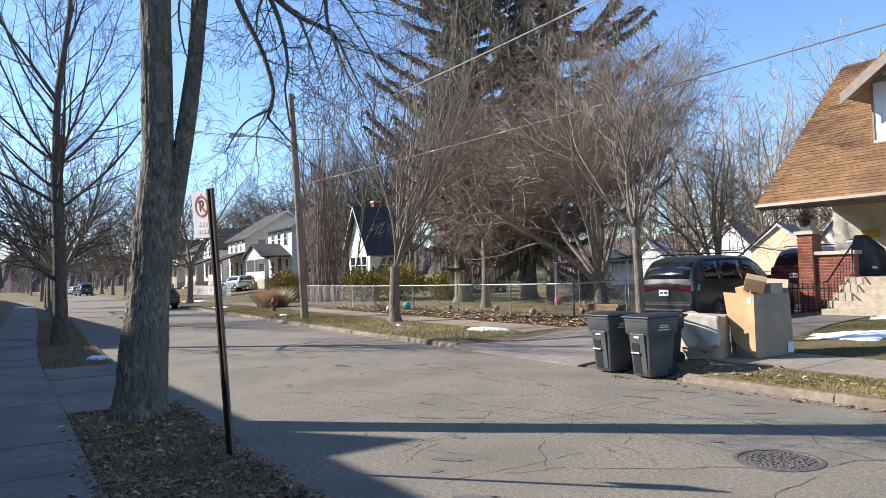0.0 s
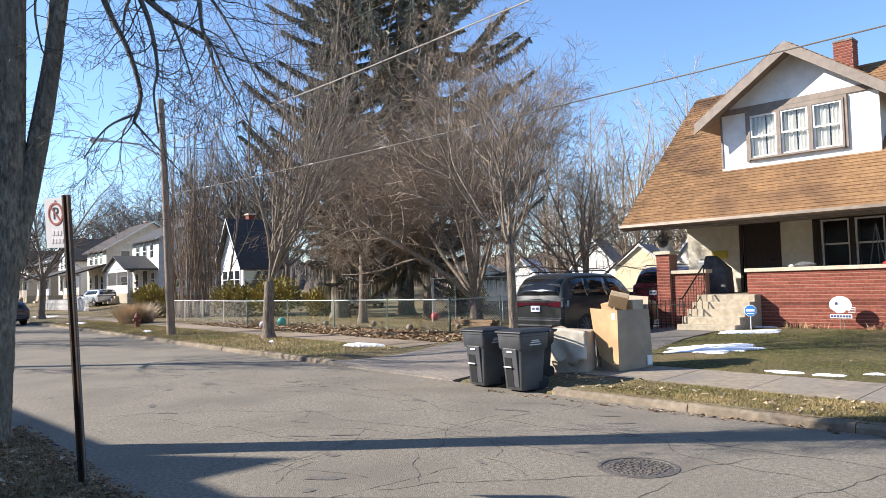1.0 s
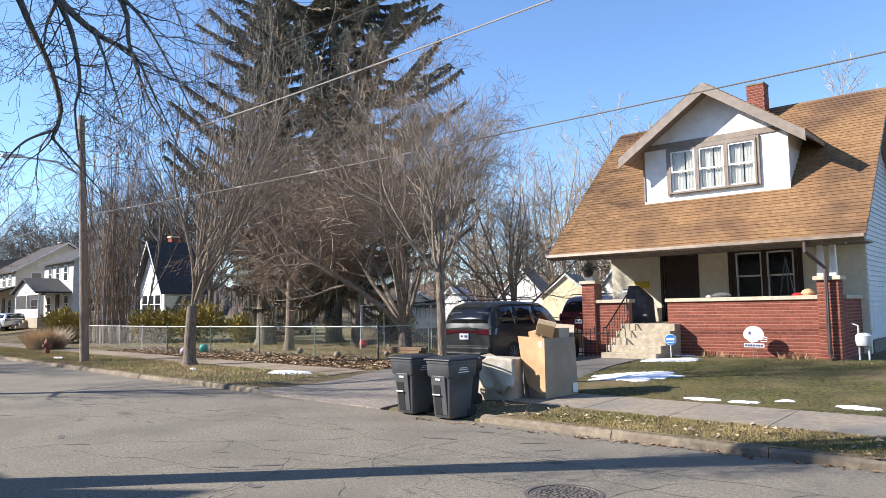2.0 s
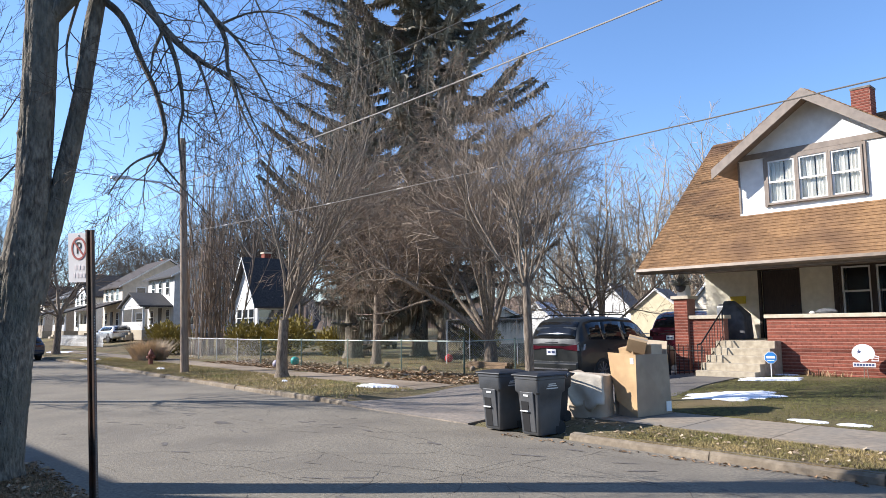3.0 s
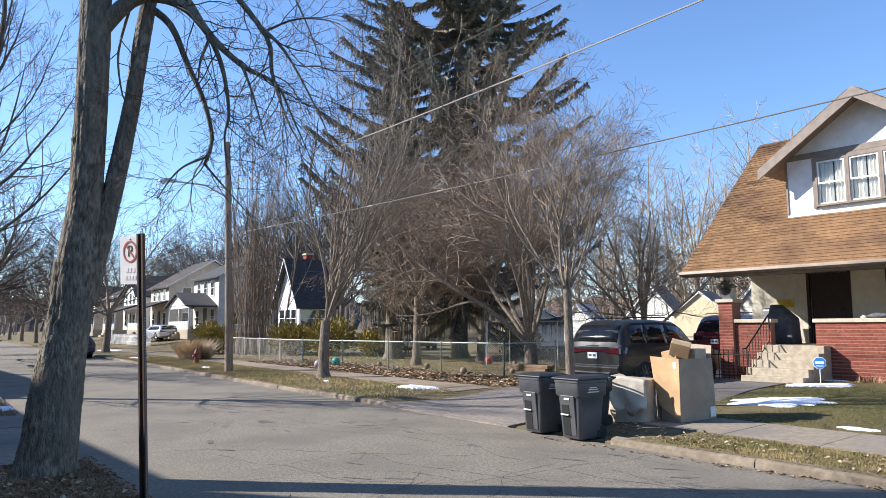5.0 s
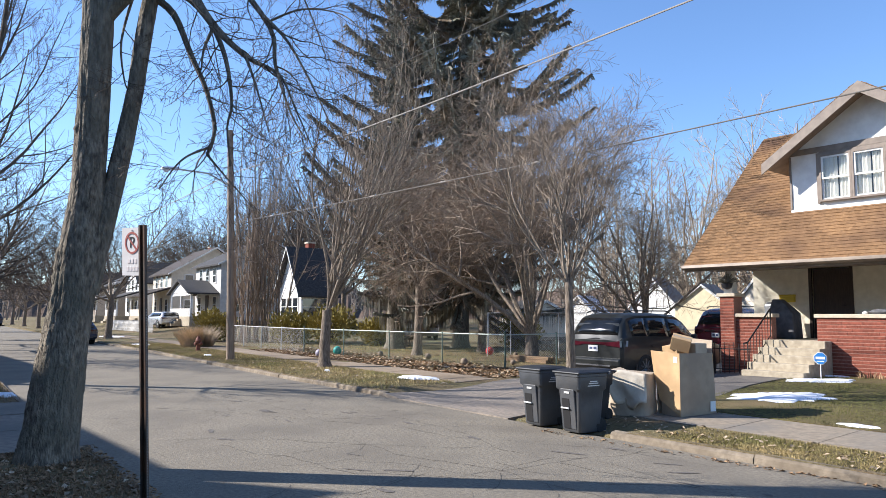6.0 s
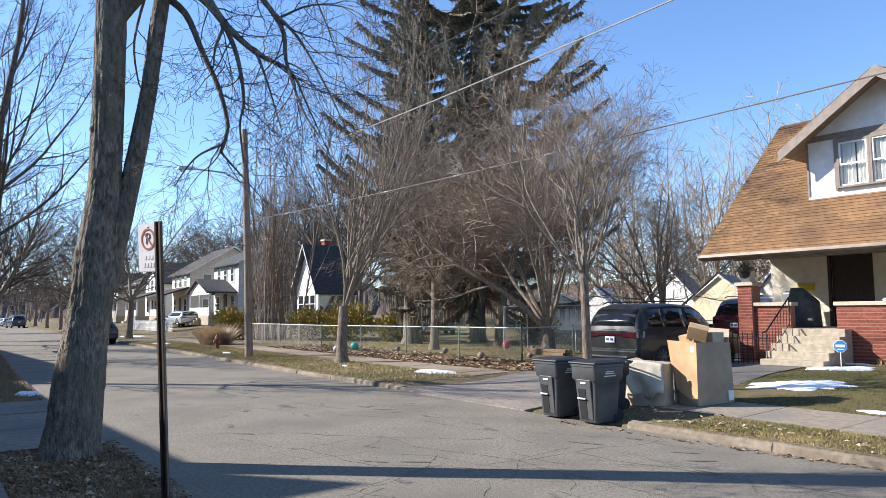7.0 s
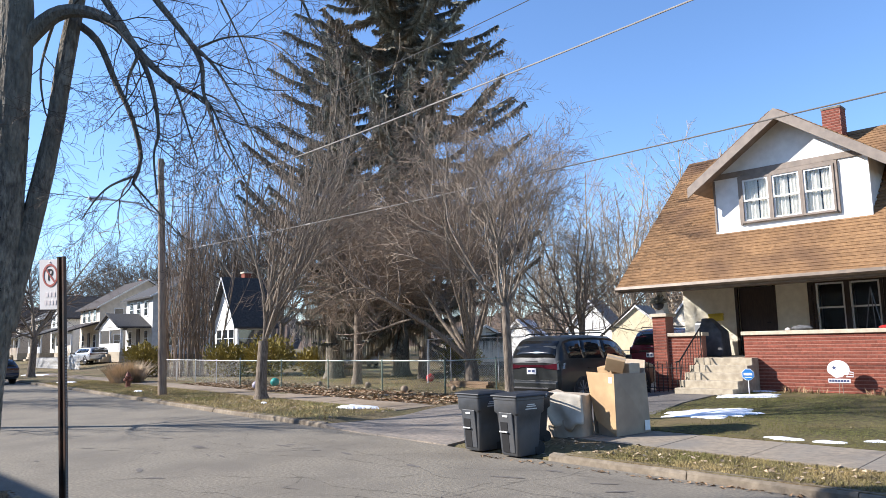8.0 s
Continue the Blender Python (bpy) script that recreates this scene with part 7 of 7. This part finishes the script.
BIGTREE = dict(segs=(6, 4, 2, 2), wobble=0.15, lift=(0.06, 0.03, 0.01, 0.0), tip=0.011, thick=0, levels=3, kids=(8, 6, 4), angle=(24, 58), ratio=(0.38, 0.58), **{"from": 0.15})
for k, (x, y) in enumerate(((-61, 36), (-72, 37.5), (-84, 46), (-96, 44), (-108, 47), (-120, 46), (-56, 46), (-47, 44), (-90, 56), (-70, 60), (-66, 38), (-78, 39.5), (-88, 40), (-100, 40), (-113, 42), (-124, 41), (-136, 40), (-31, 68))):
    tree("shade_tree", (x, y), (3.5 + 0.4 * (k % 3), 0.2 * (k % 2), 0.1), 0.42, 9, BIGTREE, "large bare tree behind the far houses", 260 + k, group="large bare trees", spread=(14, 62), length=(8.5, 12.5), thick=(0.3, 0.5))


def woods(name, spots, tall, material, label, seed, habit=None, slim=False):
    rnd = random.Random(seed)
    gb, gw = Geo(), Geo()
    st = habit or dict(segs=(6, 3, 2), wobble=0.10, lift=(0.05, 0.04, 0.0), tip=0.012, thick=0, levels=2, kids=(20, 7), angle=(22, 50), ratio=(0.20, 0.36), **{"from": 0.22})
    for x, y in spots:
        x += rnd.uniform(-1.5, 1.5)
        y += rnd.uniform(-1.5, 1.5)
        p = Vector((x, y, height(x, y) - 0.1))
        h = rnd.uniform(*tall)
        for s in range(1 if slim else rnd.randint(1, 2)):
            limb((gb, gw), p, Vector((rnd.uniform(-0.15, 0.15), rnd.uniform(-0.15, 0.15), 1)), h * rnd.uniform(0.8, 1), h * (0.0075 if slim else 0.013), 0, rnd, st)
    g = Geo()
    g.v, g.f = gb.v + gw.v, gb.f + [tuple(i + len(gb.v) for i in f) for f in gw.f]
    ob = part(name, g, material, kind="stuff")
    return tagged(ob, label, "trees")


woods("woods", [(-60 + 1.0 * i + (i % 3), 52 + (i * 7) % 19) for i in range(46)], (12, 18), M_TWIG_PALE, "stand of pale bare trees behind the garages", 301, slim=True)
woods("woods", [(-36 + 0.62 * i, 50 + (i * 5) % 23) for i in range(62)], (12, 18), M_TWIG_PALE, "tall thin bare trees behind the driveway", 302, slim=True)
woods("woods", [(-40 + 0.9 * i, 60 + (i * 7) % 17) for i in range(44)], (10, 16), M_FAR, "brown bare trees behind the garages", 307)
woods("woods", [(-58 - 4.5 * i, 42 + (i * 11) % 17 + i * 0.6) for i in range(20)], (11, 16), M_FAR, "bare trees behind the far houses", 303)
THICKET = dict(segs=(4, 2, 2), wobble=0.12, lift=(0.05, 0.04, 0.0), tip=0.07, thick=0, levels=2, kids=(8, 3), angle=(22, 60), ratio=(0.26, 0.42), **{"from": 0.12})
woods("woods", [(-150 - 7 * (i % 9), -120 + 1.85 * i + (i * 7) % 9) for i in range(120)], (11, 17), M_FAR, "brown winter woods at the end of the street", 304, THICKET)
woods("woods", [(-140 + 2.6 * i, 118 + (i * 11) % 23) for i in range(68)], (12, 18), M_FAR, "distant bare woods behind the town", 306, THICKET)
woods("woods", [(-60 - 7 * i, -14 - (i * 5) % 9) for i in range(12)], (9, 14), M_FAR, "bare trees behind the houses on the shaded side", 305)


# a low wooded rise closes the view all round, beyond the last trees
def wooded_rise():
    rnd = random.Random(9)
    route = [(40, -190), (-80, -185), (-190, -165), (-246, -90), (-255, 10), (-235, 95), (-190, 165), (-90, 196), (20, 196), (120, 170)]
    g = Geo()
    rows = 0
    for i in range(len(route) - 1):
        a, b = Vector(route[i]), Vector(route[i + 1])
        for s in range(70):
            p = a.lerp(b, s / 70)
            out = p.normalized()
            top = 11.0 + 3.2 * noise.noise(Vector((p.x * 0.03, p.y * 0.03, 0))) + 2.0 * noise.noise(Vector((p.x * 0.16, p.y * 0.16, 4))) + rnd.uniform(-0.9, 1.0)
            for f, d in ((0.0, -14.0), (0.35, -6.0), (0.8, -1.0), (1.0, 3.0), (0.0, 18.0)):
                q = p + out * (d + rnd.uniform(-0.8, 0.8))
                g.v.append((q.x, q.y, -0.6 + height(p.x, p.y) + top * f))
            rows += 1
    for i in range(rows - 1):
        for j in range(4):
            g.f.append((i * 5 + j, i * 5 + j + 1, (i + 1) * 5 + j + 1, (i + 1) * 5 + j))
    tagged(part("backdrop", g, M_RISE), "brown wooded rise on the horizon", "hill", kind="structure")


M_RISE = mat("far_woodland", (0.15, 0.11, 0.085), (0.10, 0.075, 0.06), 0.97, 0.9, 8, 0.3, 2.0, stretch=(1, 1, 0.3), bump_dist=0.5, spec=0.05)
wooded_rise()

# ---- snow, leaves, grass ----
def snow(x, y, rx, ry, turn, seed, thick=0.085):
    rnd = random.Random(seed)
    root = thing("snow_patch", on_ground(x, y, 0.0), "patch of melting snow on the ground", "snow", "snow patches")
    g = Geo()
    n, m = 72, 9
    ct, sn = math.cos(radians(turn)), math.sin(radians(turn))
    g.v.append((0, 0, thick))
    for j in range(1, m + 1):
        f = j / m
        for i in range(n):
            a = 2 * math.pi * i / n
            k = 1 + 0.6 * noise.noise(Vector((math.cos(a) * 1.6, math.sin(a) * 1.6, seed))) + 0.3 * noise.noise(Vector((math.cos(a) * 4.5, math.sin(a) * 4.5, seed + 3))) + 0.24 * noise.noise(Vector((math.cos(a) * 11, math.sin(a) * 12, seed + 3)))
            u, v = rx * f * k * math.cos(a), ry * f * k * math.sin(a)
            X, Y = u * ct - v * sn, u * sn + v * ct
            zz = thick * (1 - f ** 4) * (0.75 + 0.35 * noise.noise(Vector((X * 4, Y * 4, seed)))) + height(x + X, y + Y) - height(x, y) + (0.032 if f < 1 else -0.01)
            g.v.append((X, Y, zz))
    for i in range(n):
        g.f.append((0, 1 + i, 1 + (i + 1) % n))
    for j in range(m - 1):
        for i in range(n):
            k = (i + 1) % n
            g.f.append((1 + j * n + i, 1 + (j + 1) * n + i, 1 + (j + 1) * n + k, 1 + j * n + k))
    part("snow", g, M_SNOW, root, smooth=True)


for k, (x, y, rx, ry, tn) in enumerate(((-16.35, 12.62, 0.62, 0.34, 2), (-7.1, 14.9, 0.95, 0.6, 38), (-7.45, 17.8, 0.8, 0.42, 33), (-7.6, 19.15, 0.3, 0.13, 10), (-4.76, 12.6, 0.30, 0.11, -7), (-4.03, 12.56, 0.25, 0.1, 10),
                                   (-3.48, 12.94, 0.13, 0.07, 20), (-2.35, 12.72, 0.34, 0.15, 0), (-1.2, 12.7, 0.5, 0.2, 0), (-44.0, 13.6, 1.0, 0.35, 5), (-18.6, 2.85, 0.45, 0.18, 5), (-60, 16.2, 1.6, 0.5, 5), (-75, 17.2, 2.2, 0.6, 5), (-20.2, 12.0, 0.1, 0.07, 0), (-31, 12.4, 0.35, 0.1, 0))):
    snow(x, y, rx, ry, tn, 11 + k, 0.04)


def litter(name, n, area, material, label, seed, size=(0.04, 0.09), lift=0.01, dens=None):
    """Curled dead leaves lying about."""
    rnd = random.Random(seed)
    g = Geo()
    made = 0
    while made < n:
        x, y = area(rnd)
        if dens and rnd.random() > dens(x, y):
            continue
        made += 1
        z = height(x, y) + lift
        s = rnd.uniform(*size)
        a = rnd.uniform(0, 6.28)
        tilt = rnd.uniform(-0.6, 0.6)
        c, sn = math.cos(a), math.sin(a)
        pts = [(-s, 0, 0.0), (0, -s * 0.55, s * rnd.uniform(0, 0.5)), (s, 0, s * tilt), (0, s * 0.55, s * rnd.uniform(0.1, 0.7))]
        k0 = len(g.v)
        for u, v, w in pts:
            g.v.append((x + u * c - v * sn, y + u * sn + v * c, z + max(0, w)))
        g.f.extend([(k0, k0 + 1, k0 + 2), (k0, k0 + 2, k0 + 3)])
    return tagged(part(name, g, material, kind="stuff"), label, "leaves")


def strip(x0, x1, d0, d1, near=False):
    def f(rnd):
        x = rnd.uniform(x0, x1)
        b = y_near(x) if near else y_kerb(x)
        return x, b + rnd.uniform(d0, d1)
    return f


patchy = lambda x, y: 0.25 + 0.75 * max(0, noise.noise(Vector((x * 0.8, y * 0.8, 4))) + 0.4)
litter("fallen_leaves", 6500, strip(-34, -14.6, 4.0, 6.9), M_LEAF, "drift of brown fallen leaves along the fence", 1, dens=patchy)
litter("fallen_leaves", 1800, strip(-34, -14.6, 4.0, 7.5), M_LEAFPALE, "pale dry leaves along the fence", 2, (0.05, 0.11))
litter("fallen_leaves", 5200, strip(-10.9, -2.5, -1.62, 0.02, True), M_LEAF, "brown leaves on the shaded verge", 3, (0.018, 0.042), dens=patchy)
litter("fallen_leaves", 240, strip(-10.9, -2.5, -1.72, 0.02, True), M_LEAFPALE, "pale leaves on the shaded verge", 4, (0.03, 0.06))
litter("fallen_leaves", 700, strip(-40, -14.6, 0.2, 2.7), M_LEAFPALE, "scattered dry leaves on the verge", 5, (0.03, 0.07))
litter("fallen_leaves", 420, strip(-9.5, 3, 0.2, 1.4), M_LEAFPALE, "scattered dry leaves on the verge before the house", 6, (0.03, 0.06))
litter("fallen_leaves", 500, strip(-10, 3, 3.2, 9.5), M_LEAFPALE, "scattered dry leaves on the lawn", 7, (0.02, 0.05))
litter("fallen_leaves", 260, lambda r: (r.uniform(-8.4, 2), y_kerb(-3) - r.uniform(0.0, 0.25) ** 1.3), M_LEAF, "leaves and grit in the gutter", 8, (0.02, 0.05), 0.056)

M_GRASS = mat("lawn_blades", (0.20, 0.20, 0.055), (0.085, 0.09, 0.03), 0.9, 1.2, 5, 0.0, random_by="island", stain=(0.17, 0.125, 0.06), stain_scale=1.1, spec=0.12)
M_STRAW = mat("straw_blades", (0.56, 0.44, 0.215), (0.35, 0.275, 0.125), 0.9, 1.5, 5, 0.0, random_by="island", stain=(0.30, 0.275, 0.105), stain_scale=0.8, spec=0.12)

M_STRAW2 = mat("dull_straw_blades", (0.41, 0.315, 0.145), (0.24, 0.19, 0.085), 0.9, 1.5, 5, 0.0, random_by="island", stain=(0.21, 0.19, 0.07), stain_scale=0.8, spec=0.12)


def turf(name, n, area, material, label, seed, h=(0.03, 0.07), dens=None):
    rnd = random.Random(seed)
    g = Geo()
    for _ in range(n):
        x, y = area(rnd)
        if dens and rnd.random() > dens(x, y):
            continue
        z = height(x, y) - 0.005
        a = rnd.uniform(0, 6.28)
        L = rnd.uniform(*h)
        w = rnd.uniform(0.004, 0.009)
        c, s = math.cos(a), math.sin(a)
        lx, ly = rnd.uniform(-0.8, 0.8) * L, rnd.uniform(-0.8, 0.8) * L
        k0 = len(g.v)
        g.v.extend([(x - c * w, y - s * w, z), (x + c * w, y + s * w, z), (x + lx, y + ly, z + L)])
        g.f.append((k0, k0 + 1, k0 + 2))
    return tagged(part(name, g, material, kind="stuff"), label, "grass")


def lawn_area(r):
    return r.uniform(-8.25, 3.5), r.uniform(12.35, 19.3)


sheet("lawn", [-8.2 + 0.4 * i for i in range(31)], lambda x: y_kerb(x) + walk_edges(x)[1] + 0.02, lambda x: 19.4, 18, lambda x, y: height(x, y) + 0.012 * noise.noise(Vector((x * 2, y * 2, 0))), M_LAWN, "winter lawn before the brick porch", 0.03, 0.03)
turf("grass", 80000, lawn_area, M_GRASS, "short green winter grass on the lawn", 1, (0.05, 0.085), lambda x, y: 0.42 + 1.1 * noise.noise(Vector((x * 0.9, y * 0.9, 1))))
turf("grass", 38000, strip(-6.5, 4, 0.17, 1.38), M_STRAW2, "straw-coloured grass on the verge before the house", 2, (0.015, 0.045))
turf("grass", 42000, strip(-45, -14.7, 0.17, 2.7), M_STRAW, "straw-coloured grass on the verge", 3, (0.04, 0.08))
turf("grass", 30000, lambda r: (r.uniform(-40, -18), r.uniform(17, 26)), M_STRAW, "thin dry grass in the yard", 4, (0.04, 0.09), lambda x, y: 0.5 + 0.6 * noise.noise(Vector((x * 0.4, y * 0.4, 1))))
turf("grass", 9000, strip(-10.8, -2, -1.5, -0.1, True), M_LEAF, "thin withered grass on the shaded verge", 5, (0.03, 0.07))
turf("grass", 9000, strip(-40, -17.0, -1.5, -0.1, True), M_LEAF, "thin withered grass on the far shaded verge", 6, (0.04, 0.09))

# ---- road details ----
M_CRACK = mat("road_crack", (0.115, 0.099, 0.077), (0.08, 0.07, 0.055), 0.95, 20, 4, 0.0)
M_PATCH = mat("road_stain", (0.15, 0.132, 0.112), (0.105, 0.092, 0.08), 0.95, 20, 6, 0.3)
M_MANHOLE = mat("worn_iron", (0.20, 0.175, 0.15), (0.10, 0.088, 0.075), 0.65, 20, 5, 0.3, metal=0.5)
rc = random.Random(9)
cr = Geo()
for x0, y0, ang, L in ((-11.5, 3.6, 52, 5.5), (-7.6, 5.0, 48, 4.6), (-9.6, 6.2, -6, 6.0), (-5.2, 4.2, 60, 4.2), (-6.5, 7.4, 8, 5.5), (-15, 5.5, 20, 7), (-13, 8.2, -4, 6), (-3.2, 4.2, 65, 4), (-20, 6.5, 5, 9), (-8.2, 8.1, 30, 1.6), (-4.2, 7.6, -30, 3), (-17.5, 8.6, 2, 9), (-10.5, 4.4, 15, 3.2), (-6.0, 5.6, 100, 2.5), (-12.2, 6.8, 70, 2.6), *[(rc.uniform(-14, -1.5), rc.uniform(3.2, 9), rc.uniform(0, 180), rc.uniform(0.6, 2.2)) for _ in range(42)]):
    a = radians(ang)
    p = [x0, y0]
    n = int(L / 0.12)
    for i in range(n):
        a += rc.uniform(-0.55, 0.55)
        a += (radians(ang) - a) * 0.35
        q = [p[0] + 0.12 * math.cos(a), p[1] + 0.12 * math.sin(a)]
        w = rc.uniform(0.001, 0.006) if L < 2.6 else rc.uniform(0.002, 0.008)
        s = (-math.sin(a) * w, math.cos(a) * w)
        if y_near(q[0]) + 0.1 < q[1] < y_kerb(q[0]) - 0.1:
            k0 = len(cr.v)
            cr.v.extend([(p[0] - s[0], p[1] - s[1], 0.0035), (q[0] - s[0], q[1] - s[1], 0.0035), (q[0] + s[0], q[1] + s[1], 0.0035), (p[0] + s[0], p[1] + s[1], 0.0035)])
            cr.f.append((k0, k0 + 1, k0 + 2, k0 + 3))
        p = q
tagged(part("road_crack", cr, M_CRACK, kind="stuff"), "fine branching cracks in the asphalt", "crack")
pt = Geo()
for k in range(46):
    x = rc.uniform(-16, -1.5)
    y = rc.uniform(y_near(x) + 0.8, y_kerb(x) - 0.3)
    rx, ry = rc.uniform(0.05, 0.26), rc.uniform(0.02, 0.07)
    a0 = rc.uniform(-0.5, 0.9)
    k0 = len(pt.v)
    n = 11
    for i in range(n):
        a = 2 * math.pi * i / n
        r = rc.uniform(0.6, 1.2)
        u, v = rx * r * math.cos(a), ry * r * math.sin(a)
        pt.v.append((x + u * math.cos(a0) - v * math.sin(a0), y + u * math.sin(a0) + v * math.cos(a0), 0.0055))
    pt.f.append(tuple(range(k0, k0 + n)))
tagged(part("road_stain", pt, M_PATCH, kind="stuff"), "dark worn spots in the asphalt", "stain")
mh = thing("manhole_cover", (-3.83, 6.38, 0.0), "round worn iron manhole cover in the road", "manhole")
part("ring", Geo().lathe([(0.40, -0.03), (0.40, 0.006), (0.355, 0.008), (0.35, -0.03)], 40), M_MANHOLE, mh)
lid = part("lid", Geo().lathe([(0.345, -0.03), (0.345, 0.0), (0.33, 0.004), (0.001, 0.004)], 40), M_MANHOLE, mh)
for i in range(-6, 7):
    for j in range(-6, 7):
        x, y = i * 0.05 + rc.uniform(-0.015, 0.015), j * 0.045 + rc.uniform(-0.015, 0.015)
        if math.hypot(x, y) < 0.30:
            part("stud", Geo().box(x - 0.016, x + 0.016, y - 0.013, y + 0.013, 0.0, 0.012), M_MANHOLE, lid)


# ---- bricks ----
brick_face(wall_main, -8.22, -4.36, 19.52, 0.36, 1.95)
brick_face(wall_left, -10.43, -9.41, 19.52, 0.36, 1.96)
brick_face(pier_r, -4.36, -3.88, 19.42, 0.36, 2.41)
brick_face(pier_l, -10.85, -10.43, 19.42, 0.36, 2.54)
brick_face(ch, -6.92, -6.40, 23.3, 7.62, 8.72)
brick_face(ch, 23.3, 23.8, -6.40, 7.62, 8.72, "y")
brick_face(side_r, 19.9, 21.98, -3.88, 0.36, 1.95, "y")
brick_face(pier_r, 19.42, 19.88, -3.88, 0.36, 2.41, "y")
